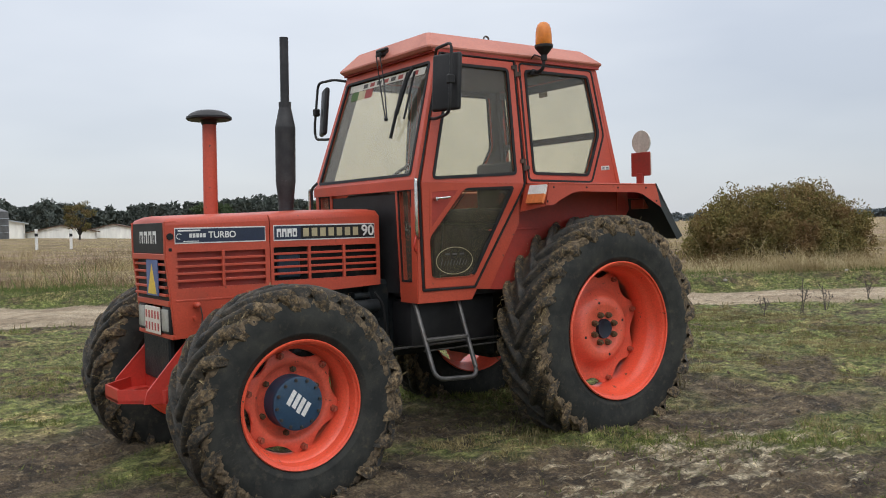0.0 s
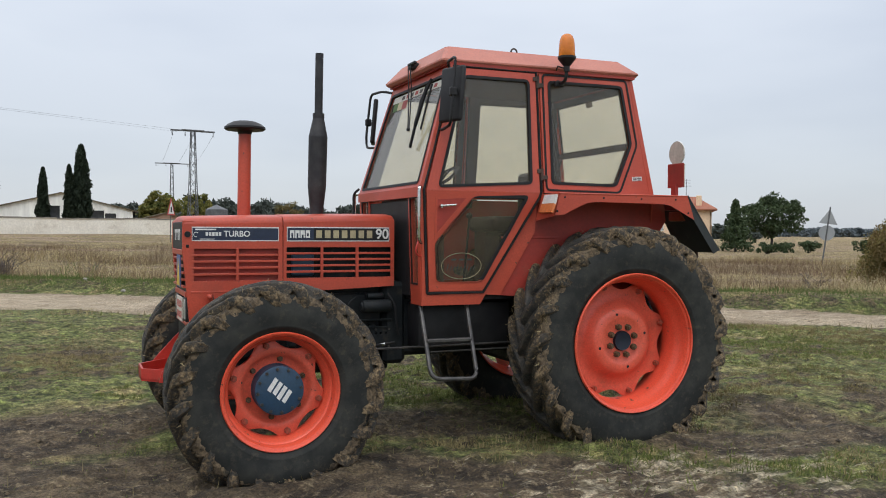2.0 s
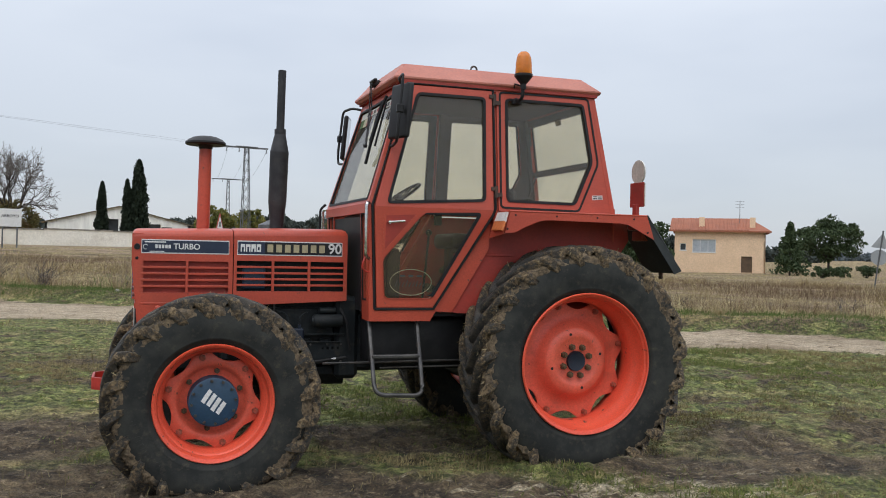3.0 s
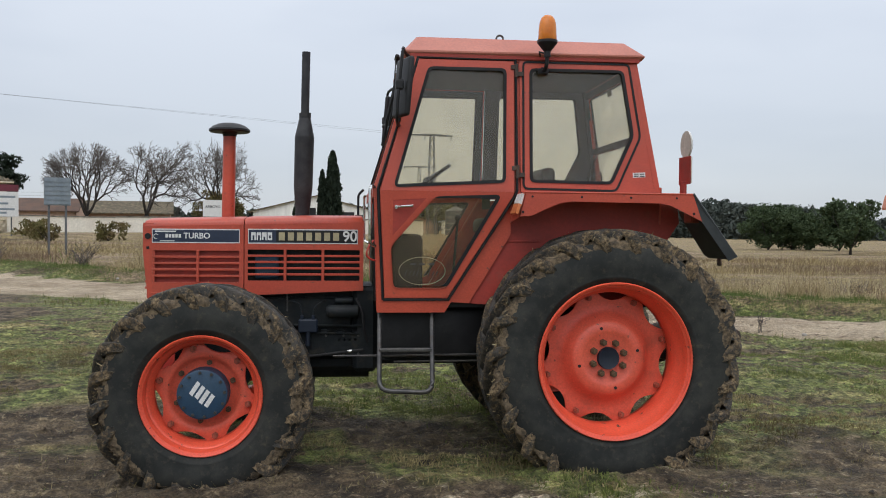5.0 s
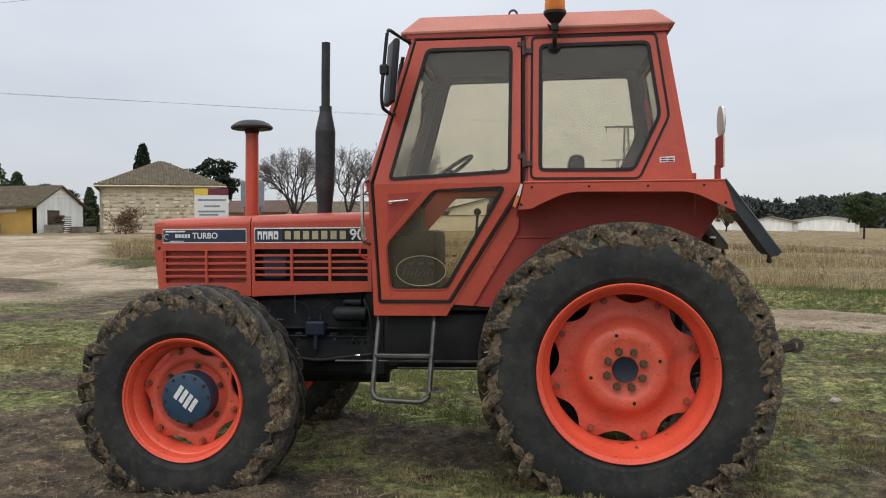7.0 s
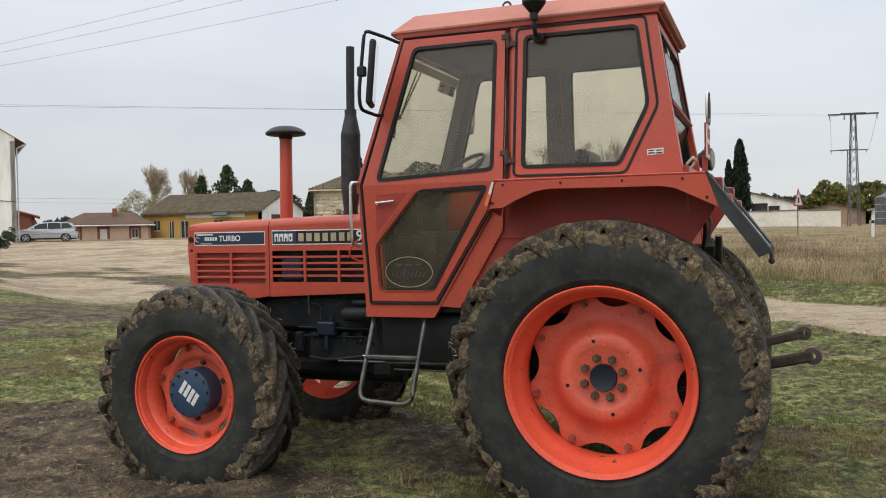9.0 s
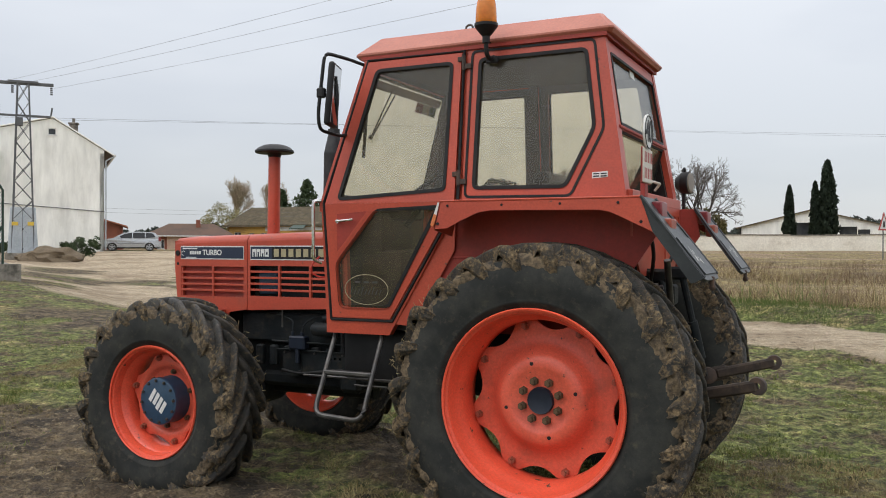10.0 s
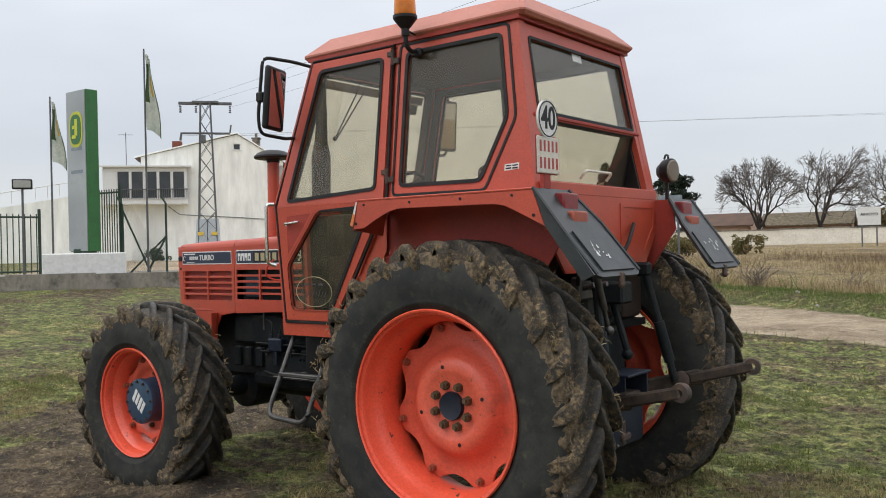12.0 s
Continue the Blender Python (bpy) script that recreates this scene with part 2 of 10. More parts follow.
def glass(name, tint, dust):
    """A thin pane: tinted see-through, glossy by Fresnel, with a film of dust."""
    m, n, l, b = material(name)
    n.remove(b)
    out = n["Material Output"]
    tr = n.new("ShaderNodeBsdfTransparent")
    tr.inputs[0].default_value = (*tint, 1)
    gl = n.new("ShaderNodeBsdfGlossy")
    gl.inputs["Roughness"].default_value = 0.03
    lw = n.new("ShaderNodeLayerWeight")
    pw = n.new("ShaderNodeMath")
    pw.operation, pw.inputs[1].default_value = "POWER", 4.0
    l.new(lw.outputs["Facing"], pw.inputs[0])
    fr = n.new("ShaderNodeMapRange")
    fr.inputs[3].default_value, fr.inputs[4].default_value = 0.035, 0.6
    l.new(pw.outputs[0], fr.inputs[0])
    mx = n.new("ShaderNodeMixShader")
    l.new(fr.outputs[0], mx.inputs[0])
    l.new(tr.outputs[0], mx.inputs[1])
    l.new(gl.outputs[0], mx.inputs[2])
    df = n.new("ShaderNodeBsdfDiffuse")
    df.inputs[0].default_value = (0.42, 0.38, 0.31, 1)
    d = n.new("ShaderNodeMapRange")
    d.inputs[1].default_value, d.inputs[2].default_value = 0.35, 0.75
    d.inputs[3].default_value, d.inputs[4].default_value = dust * 0.5, dust * 1.6
    l.new(fbm(n, l, 7.0, 7.0, 0.7), d.inputs[0])
    m2 = n.new("ShaderNodeMixShader")
    l.new(d.outputs[0], m2.inputs[0])
    l.new(mx.outputs[0], m2.inputs[1])
    l.new(df.outputs[0], m2.inputs[2])
    l.new(m2.outputs[0], out.inputs[0])
    return m


M["glass"] = glass("dusty bronze cab glass", (0.93, 0.90, 0.82), 0.05)
M["window"] = surface("dark house window", (0.035, 0.04, 0.045), (0.06, 0.065, 0.07), 0.12, 0.6, 8, bump=0.0)
mm, mn, ml, mb = material("mirror glass")
mb.inputs["Metallic"].default_value, mb.inputs["Roughness"].default_value, mb.inputs["Base Color"].default_value = 1.0, 0.04, (0.55, 0.55, 0.55, 1)
M["mirror"] = mm


# ---- mesh helpers ----
def data_of(name, bm, mat, smooth=None):
    me = bpy.data.meshes.new(name)
    bm.to_mesh(me)
    bm.free()
    if mat:
        me.materials.append(M[mat] if isinstance(mat, str) else mat)
    if smooth:
        me.shade_smooth()
        me.set_sharp_from_angle(angle=radians(smooth))
    return me


def part(name, bm, mat, parent, label="", smooth=35):
    """One mesh object under a thing or a part, in the parent's own space."""
    ob = new(name, bm if isinstance(bm, bpy.types.Mesh) else data_of(name, bm, mat, smooth))
    ob.parent = parent
    if label:
        ob["label"] = label
    return ob


def thing(name, label, category, m=None, group="", kind=""):
    ob = new(name)
    ob.empty_display_size = 0.2
    if m is not None:
        ob.matrix_basis = m
    return tagged(ob, label, category, group, kind)


def bevel(bm, width, segs=1):
    if width > 0:
        bmesh.ops.bevel(bm, geom=bm.edges[:], offset=width, segments=segs, affect="EDGES", profile=0.5, clamp_overlap=True)
    return bm


def box(x0, x1, y0, y1, z0, z1, r=0.0, segs=1):
    bm = bmesh.new()
    bmesh.ops.create_cube(bm, size=1.0, matrix=Matrix.LocRotScale(((x0 + x1) / 2, (y0 + y1) / 2, (z0 + z1) / 2), None, (abs(x1 - x0), abs(y1 - y0), abs(z1 - z0))))
    return bevel(bm, r, segs)


def join(*bms):
    """Several shapes into one mesh."""
    out = bms[0]
    for b in bms[1:]:
        me = bpy.data.meshes.new("tmp")
        b.to_mesh(me)
        b.free()
        out.from_mesh(me)
        bpy.data.meshes.remove(me)
    return out


def cyl(p0, p1, r0, r1=None, seg=20, r=0.0):
    r1 = r0 if r1 is None else r1
    p0, p1 = Vector(p0), Vector(p1)
    d = p1 - p0
    m = Matrix.Translation((p0 + p1) / 2) @ d.to_track_quat("Z", "Y").to_matrix().to_4x4()
    bm = bmesh.new()
    bmesh.ops.create_cone(bm, cap_ends=True, segments=seg, radius1=r0, radius2=r1, depth=d.length, matrix=m)
    if r:
        bmesh.ops.bevel(bm, geom=[e for e in bm.edges if len(e.link_faces) == 2 and e.calc_face_angle(0) > 1.0], offset=r, segments=2, affect="EDGES", profile=0.5)
    return bm


def ball(c, rx, ry=None, rz=None, sub=2):
    bm = bmesh.new()
    bmesh.ops.create_icosphere(bm, subdivisions=sub, radius=1.0, matrix=Matrix.LocRotScale(c, None, (rx, ry or rx, rz or rx)))
    return bm


def rounded(points, radius, steps=4):
    """A polyline with its inner corners rounded."""
    pts = [Vector(p) for p in points]
    out = [pts[0]]
    for a, b, c in zip(pts, pts[1:], pts[2:]):
        u, v = (a - b), (c - b)
        k = min(radius, u.length * 0.45, v.length * 0.45)
        p, q = b + u.normalized() * k, b + v.normalized() * k
        for i in range(steps + 1):
            t = i / steps
            out.append(p * (1 - t) ** 2 + b * 2 * t * (1 - t) + q * t * t)
    out.append(pts[-1])
    return out


def tube(points, r, seg=8, radius=0.0, r_end=None):
    pts = rounded(points, radius) if radius else [Vector(p) for p in points]
    bm = bmesh.new()
    rings, up = [], Vector((0.13, 0.31, 0.94)).normalized()
    for i, p in enumerate(pts):
        d = (pts[min(i + 1, len(pts) - 1)] - pts[max(i - 1, 0)]).normalized()
        a = d.cross(up)
        if a.length < 0.05:
            a = d.cross(Vector((1, 0, 0)))
        a.normalize()
        b = d.cross(a)
        rr = r if r_end is None else r + (r_end - r) * i / (len(pts) - 1)
        rings.append([bm.verts.new(p + (a * math.cos(t) + b * math.sin(t)) * rr) for t in (2 * math.pi * k / seg for k in range(seg))])
    for u, v in zip(rings, rings[1:]):
        for k in range(seg):
            bm.faces.new((u[k], u[(k + 1) % seg], v[(k + 1) % seg], v[k]))
    bm.faces.new(rings[0][::-1])
    bm.faces.new(rings[-1])
    bmesh.ops.recalc_face_normals(bm, faces=bm.faces[:])
    return bm


def plate(outer, holes, at, thick, r=0.0):
    """A sheet with openings right through it. at(u, v) gives the outer face, thick is the way to its back."""
    from mathutils.geometry import tessellate_polygon
    loops = [outer, *holes]
    flat = [p for lp in loops for p in lp]
    tris = tessellate_polygon([[Vector((p[0], p[1], 0)) for p in lp] for lp in loops])
    bm = bmesh.new()
    off = Vector(thick)
    f = [bm.verts.new(Vector(at(*p))) for p in flat]
    b = [bm.verts.new(Vector(at(*p)) + off) for p in flat]
    for t in tris:
        bm.faces.new([f[i] for i in t])
        bm.faces.new([b[i] for i in reversed(t)])
    i0 = 0
    for lp in loops:
        n = len(lp)
        for k in range(n):
            i, j = i0 + k, i0 + (k + 1) % n
            bm.faces.new((f[i], f[j], b[j], b[i]))
        i0 += n
    bmesh.ops.dissolve_limit(bm, angle_limit=0.002, verts=bm.verts[:], edges=bm.edges[:]) if not holes else None
    bmesh.ops.recalc_face_normals(bm, faces=bm.faces[:])
    return bm


def inset(poly, d):
    """The polygon moved inwards by d (outwards for a negative d)."""
    n, area = len(poly), sum(a[0] * b[1] - b[0] * a[1] for a, b in zip(poly, poly[1:] + poly[:1]))
    s = 1 if area > 0 else -1
    out = []
    for i in range(n):
        p, q, w = Vector(poly[i - 1]), Vector(poly[i]), Vector(poly[(i + 1) % n])
        e1, e2 = (q - p).normalized(), (w - q).normalized()
        n1, n2 = Vector((-e1.y, e1.x)) * s, Vector((-e2.y, e2.x)) * s
        m = (n1 + n2)
        m = m / max(0.25, m.dot(n1)) if m.length > 1e-6 else n1
        out.append((q + m * d)[:])
    return out


def soft_poly(poly, r, steps=3):
    """The polygon with rounded corners."""
    out, n = [], len(poly)
    for i in range(n):
        a, b, c = Vector(poly[i - 1]), Vector(poly[i]), Vector(poly[(i + 1) % n])
        k = min(r, (a - b).length * 0.4, (c - b).length * 0.4)
        p, q = b + (a - b).normalized() * k, b + (c - b).normalized() * k
        for j in range(steps + 1):
            t = j / steps
            out.append((p * (1 - t) ** 2 + b * 2 * t * (1 - t) + q * t * t)[:])
    return out


def lathe(profile, seg=48, closed=False, wobble=None):
    """A turned body round the y axis; profile of (radius, y)."""
    bm = bmesh.new()
    rings = []
    for k in range(seg):
        a = 2 * math.pi * k / seg
        rings.append([bm.verts.new(((r if wobble is None else wobble(r, a)) * math.cos(a), y, (r if wobble is None else wobble(r, a)) * math.sin(a))) for r, y in profile])
    n = len(profile)
    for k in range(seg):
        u, v = rings[k], rings[(k + 1) % seg]
        for i in range(n if closed else n - 1):
            j = (i + 1) % n
            bm.faces.new((u[i], u[j], v[j], v[i]))
    bmesh.ops.recalc_face_normals(bm, faces=bm.faces[:])
    return bm


def letters(text, size, m, mat, parent, name="lettering", depth=0.001, label="", stretch=1.0):
    """Words in the built-in font, as a mesh."""
    cu = bpy.data.curves.new("tmp", "FONT")
    cu.offset = size * 0.018
    cu.body, cu.size, cu.extrude, cu.align_x, cu.align_y = text, size, depth, "CENTER", "CENTER"
    tmp = bpy.data.objects.new("tmp", cu)
    scene.collection.objects.link(tmp)
    me = bpy.data.meshes.new_from_object(tmp.evaluated_get(bpy.context.evaluated_depsgraph_get()))
    bpy.data.objects.remove(tmp)
    bpy.data.curves.remove(cu)
    me.transform(m @ Matrix.Diagonal((stretch, 1, 1, 1)))
    me.materials.clear()
    me.materials.append(M[mat])
    ob = part(name, me, None, parent, label)
    return ob

# ---- ground ----
def smooth(a, b, x):
    t = np.clip((np.asarray(x, float) - a) / (b - a), 0, 1)
    return t * t * (3 - 2 * t)


def lump(x, y, f, seed):
    """Cheap smooth noise in -1..1 for whole arrays."""
    rs = np.random.RandomState(seed)
    out = np.zeros_like(np.asarray(x, float))
    for k in range(5):
        a, p, q = rs.uniform(0, 6.283), rs.uniform(0, 6.283), rs.uniform(0.7, 1.5)
        out += np.sin((x * math.cos(a) + y * math.sin(a)) * f * q + p + 1.3 * np.sin((x * math.sin(a) - y * math.cos(a)) * f * q * 0.63 + p * 2))
    return out / 5 * 1.6


def road_near(x):
    return 9.1 - 0.616 * x


def road_far(x):
    return road_near(x) + 4.0 + 0.10 * np.clip(2 - np.asarray(x, float), -10, 14)


def zones(x, y):
    """Shares of road gravel, trodden mud and dry grass at a place."""
    x, y = np.asarray(x, float), np.asarray(y, float)
    w = 0.28 * lump(x, y, 1.3, 3) + 0.15 * lump(x, y, 4.1, 4)
    road = smooth(-0.35, 0.35, y - road_near(x) + w) * (1 - smooth(-0.4, 0.4, y - road_far(x) + w))
    # yard at the houses, left of the tractor's nose
    az = np.degrees(np.arctan2(y + 5.5, x))
    r = np.hypot(x, y + 5.5)
    yard = smooth(-2, 2, az - 113.5 - 5.0 * smooth(27, 36, r) + 1.2 * lump(x, y, 0.2, 5)) * (1 - smooth(148, 153, az)) * smooth(20, 26, r + 3 * lump(x, y, 0.35, 6)) * (1 - smooth(72, 78, r))
    iu, iv = (x + 15.5) * -0.62 + (y - 35.5) * 0.78, (x + 15.5) * 0.78 + (y - 35.5) * 0.62
    isle = 1 - smooth(0.75, 1.1, np.hypot(iu / 14.0, iv / 5.5) + 0.10 * lump(x, y, 0.6, 8))
    # trampled brown mud along the yard's near edge
    brown = smooth(111, 116, az) * (1 - smooth(136, 141, az)) * smooth(15, 18, r + 2 * lump(x, y, 0.5, 15)) * (1 - smooth(24, 30, r)) * smooth(-0.35, 0.45, lump(x, y, 0.9, 16) + 0.3)
    yard = yard * (1 - 0.95 * isle)
    # wet brown wheel tracks across the yard mouth
    tracks = smooth(118, 124, az) * (1 - smooth(138, 142, az)) * smooth(20, 26, r) * (1 - smooth(38, 52, r)) * smooth(-0.25, 0.35, lump(x * 0.8, y, 0.7, 18) + 0.35 * lump(x, y, 2.1, 19) + 0.15)
    yard = yard * (1 - 0.85 * tracks)
    road = np.maximum(road, yard)
    d = np.minimum(np.hypot((x + 1.2) / 2.6, (y + 1.0) / 1.9), np.hypot((x + 3.7) / 1.9, (y + 0.1) / 1.2))
    mud = 1 - smooth(0.55, 1.5, d + 0.45 * lump(x, y, 1.1, 9) + 0.25 * lump(x, y, 3.1, 10))
    track = np.exp(-((y + 1.35 + 0.1 * np.sin(x * 0.7)) / 0.45) ** 2) * smooth(-1.5, 1.0, x)
    mud = np.maximum(mud, np.maximum(brown, tracks))
    mud = np.clip(np.maximum(mud, 0.75 * track + 0.3 * lump(x, y, 2.0, 11)), 0, 1)
    far = y - road_far(x)
    # the trodden patch has a few green islands left
    mud = mud * (1 - 0.8 * smooth(0.15, 0.75, lump(x, y, 1.7, 13) + 0.35 * lump(x, y, 5.0, 17)))
    dry = smooth(0.3, 2.2, far + 0.8 * lump(x, y, 0.5, 12)) * (1 - yard)
    return road, mud, dry


def ground_z(x, y):
    x, y = np.asarray(x, float), np.asarray(y, float)
    r = np.hypot(x, y) + 1e-6
    c = (-0.55 * x + 0.83 * y) / r
    w = smooth(0.50, 0.82, c)
    high = 1.15 * smooth(18, 80, r) + 0.0045 * np.clip(r - 100, 0, 600)
    low = -0.45 * smooth(20, 100, r) * smooth(-0.2, 0.2, y / r) + 0.0015 * np.clip(r - 120, 0, 600) * smooth(-0.2, 0.2, y / r)
    z = high * w + low * (1 - w)
    # the ground climbs to the dealer's gate
    az = np.degrees(np.arctan2(y, x)) % 360
    z = z + 0.58 * smooth(10, 24, r) * (1 - smooth(30, 62, r)) * smooth(141, 151, az) * (1 - smooth(200, 230, az))
    near = 1 - smooth(14, 40, r)
    z = z + near * (0.018 * lump(x, y, 1.4, 20) + 0.016 * lump(x, y, 4.0, 21) + (0.013 * lump(x, y, 10.0, 22) + 0.020 * np.abs(lump(x, y, 17.0, 24)) + 0.013 * np.abs(lump(x, y, 31.0, 25)) + 0.008 * lump(x, y, 47.0, 26)) * (1 - smooth(8, 14, r)))
    # shallow bank behind the road
    f = y - road_far(x)
    z = z + 0.28 * smooth(0.0, 1.2, f) * (1 - smooth(1.8, 6.0, f)) * (1 - smooth(40, 60, r)) + (1 - near) * 0.10 * lump(x, y, 0.25, 23) * (1 - smooth(60, 150, r))
    rut = np.exp(-((y + 0.86) / 0.20) ** 2) * smooth(0.3, 1.0, x) * (1 - smooth(5, 9, x))
    z = z - 0.035 * rut
    # pressed-up soil round the tyres
    for cx, cy in ((0, -0.85), (0, 0.85), (-2.5, -0.87), (-2.5, 0.87)):
        d = np.hypot((x - cx) / 0.42, (y - cy) / 0.30)
        z = z + 0.035 * np.exp(-((d - 1.1) / 0.35) ** 2) - 0.02 * np.exp(-(d / 0.7) ** 2)
    return z


def gz(x, y):
    return float(ground_z(x, y))


def axis(fine, half, step, grow, end):
    v, s, x = list(np.arange(-half, half + 1e-6, step)), step, half
    while x < end:
        s *= grow
        x += s
        v.append(x)
        v.insert(0, -x)
    return np.array(v)


def ground_mesh():
    ax = axis(0, 8.0, 0.044, 1.06, 2600)
    gx, gy = np.meshgrid(ax - 0.8, ax + 1.5, indexing="ij")
    z = ground_z(gx, gy)
    n = len(ax)
    me = bpy.data.meshes.new("ground")
    co = np.stack([gx.ravel(), gy.ravel(), z.ravel()], 1)
    i = np.arange(n * n).reshape(n, n)
    quads = np.stack([i[:-1, :-1], i[1:, :-1], i[1:, 1:], i[:-1, 1:]], -1).reshape(-1, 4)
    me.vertices.add(n * n)
    me.vertices.foreach_set("co", co.astype(np.float32).ravel())
    me.loops.add(quads.size)
    me.loops.foreach_set("vertex_index", quads.astype(np.int32).ravel())
    me.polygons.add(len(quads))
    me.polygons.foreach_set("loop_start", np.arange(0, quads.size, 4, dtype=np.int32))
    me.update(calc_edges=True)
    me.shade_smooth()
    road, mud, dry = zones(gx, gy)
    pale = np.exp(-(((gx + 0.2) / 1.7) ** 2 + ((gy + 1.95) / 0.85) ** 2)) + 0.35 * smooth(0.3, 0.9, lump(gx, gy, 0.7, 14)) * mud
    col = me.color_attributes.new("zones", "FLOAT_COLOR", "POINT")
    col.data.foreach_set("color", np.stack([road.ravel(), mud.ravel(), dry.ravel(), np.clip(pale, 0, 1).ravel()], 1).astype(np.float32).ravel())
    return me


def ground_material():
    m, n, l, b = material("grass, mud and gravel")
    at = n.new("ShaderNodeAttribute")
    at.attribute_name = "zones"
    sp = n.new("ShaderNodeSeparateColor")
    l.new(at.outputs[0], sp.inputs[0])
    big, mid, fine, grit = (fbm(n, l, s, 6.0, 0.65) for s in (0.35, 2.6, 13.0, 55.0))
    crust = fbm(n, l, 4.2, 9.0, 0.72, (0.6, 1.7, 1.0))
    patch = fbm(n, l, 0.9, 5.0, 0.6, (0.7, 1.2, 1.0))
    soil = mixed(n, l, ramp(n, l, fine, 0.40, 0.60), (0.040, 0.029, 0.016), (0.155, 0.116, 0.066))
    green = mixed(n, l, ramp(n, l, fine, 0.40, 0.60), (0.056, 0.076, 0.016), (0.220, 0.250, 0.076))
    pale_grass = mixed(n, l, ramp(n, l, fine, 0.38, 0.60), (0.120, 0.098, 0.038), (0.400, 0.335, 0.155))
    grass = mixed(n, l, ramp(n, l, mid, 0.44, 0.53), soil, green)
    grass = mixed(n, l, ramp(n, l, patch, 0.55, 0.63), grass, pale_grass)
    grass = mixed(n, l, ramp(n, l, big, 0.46, 0.60), grass, mixed(n, l, ramp(n, l, mid, 0.52, 0.60), green, pale_grass))
    worn = fbm(n, l, 0.55, 6.0, 0.62, (0.8, 1.3, 1.0))
    grass = mixed(n, l, ramp(n, l, worn, 0.545, 0.60), grass, soil)
    mud = mixed(n, l, ramp(n, l, mid, 0.40, 0.58), (0.042, 0.030, 0.018), (0.135, 0.100, 0.060))
    mud = mixed(n, l, ramp(n, l, fine, 0.54, 0.66), mud, (0.240, 0.188, 0.118))
    dry = mixed(n, l, ramp(n, l, mid, 0.36, 0.64), (0.110, 0.083, 0.036), (0.320, 0.250, 0.115))
    dry = mixed(n, l, ramp(n, l, big, 0.48, 0.64), dry, (0.105, 0.074, 0.040))
    dry = mixed(n, l, ramp(n, l, fbm(n, l, 0.22, 5.0, 0.6, (0.5, 1.6, 1.0)), 0.52, 0.58), dry, (0.250, 0.180, 0.118))
    road = mixed(n, l, ramp(n, l, mid, 0.35, 0.65), (0.430, 0.335, 0.225), (0.560, 0.460, 0.330))
    road = mixed(n, l, ramp(n, l, big, 0.45, 0.62), road, (0.290, 0.215, 0.140))
    road = mixed(n, l, ramp(n, l, crust, 0.54, 0.64), road, (0.140, 0.102, 0.064))
    road = mixed(n, l, 0.4, road, mixed(n, l, ramp(n, l, grit, 0.3, 0.7), (0.5, 0.5, 0.5), (1.4, 1.4, 1.4)), "MULTIPLY")

    def edge(src, soft=0.35):
        a = n.new("ShaderNodeMath")
        a.operation = "ADD"
        c = n.new("ShaderNodeMath")
        c.operation, c.inputs[1].default_value = "MULTIPLY_ADD", 0.9
        c.inputs[2].default_value = -0.45
        l.new(fine, c.inputs[0])
        l.new(src, a.inputs[0])
        l.new(c.outputs[0], a.inputs[1])
        return ramp(n, l, a.outputs[0], 0.5 - soft / 2, 0.5 + soft / 2)
    col = mixed(n, l, edge(sp.outputs[2]), grass, dry)
    col = mixed(n, l, edge(sp.outputs[1], 0.5), col, mud)
    # dried pale crust on the trodden patch
    sh = n.new("ShaderNodeMath")
    sh.operation = "MULTIPLY_ADD"
    sh.inputs[1].default_value = 0.20
    l.new(at.outputs["Alpha"], sh.inputs[0])
    l.new(crust, sh.inputs[2])
    col = mixed(n, l, ramp(n, l, sh.outputs[0], 0.660, 0.720), col, mixed(n, l, ramp(n, l, fine, 0.38, 0.60), (0.200, 0.160, 0.100), (0.470, 0.415, 0.310)))
    # clump and hollow, a hand wide
    clump = fbm(n, l, 6.0, 6.0, 0.68)
    col = mixed(n, l, 0.8, col, mixed(n, l, ramp(n, l, clump, 0.40, 0.60), (0.55, 0.54, 0.51), (1.65, 1.62, 1.52)), "MULTIPLY")
    col = mixed(n, l, edge(sp.outputs[0], 0.3), col, road)
    col = mixed(n, l, 0.6, col, mixed(n, l, ramp(n, l, grit, 0.36, 0.64), (0.25, 0.25, 0.25), (2.0, 2.0, 1.95)), "MULTIPLY")
    l.new(col, b.inputs["Base Color"])
    b.inputs["Roughness"].default_value = 0.95
    add = n.new("ShaderNodeMath")
    add.operation = "MULTIPLY_ADD"
    add.inputs[1].default_value = 0.35
    l.new(grit, add.inputs[0])
    wide = n.new("ShaderNodeMath")
    wide.operation = "MULTIPLY_ADD"
    wide.inputs[1].default_value = 1.3
    l.new(clump, wide.inputs[0])
    l.new(fine, wide.inputs[2])
    l.new(wide.outputs[0], add.inputs[2])
    bumped(n, l, b, add.outputs[0], 1.0, 0.11)
    return m


M["ground"] = ground_material()
g_me = ground_mesh()
g_me.materials.append(M["ground"])
tagged(new("ground", g_me), "trampled grass field with mud, a pale gravel track and dry fields beyond", "ground", "", "structure")

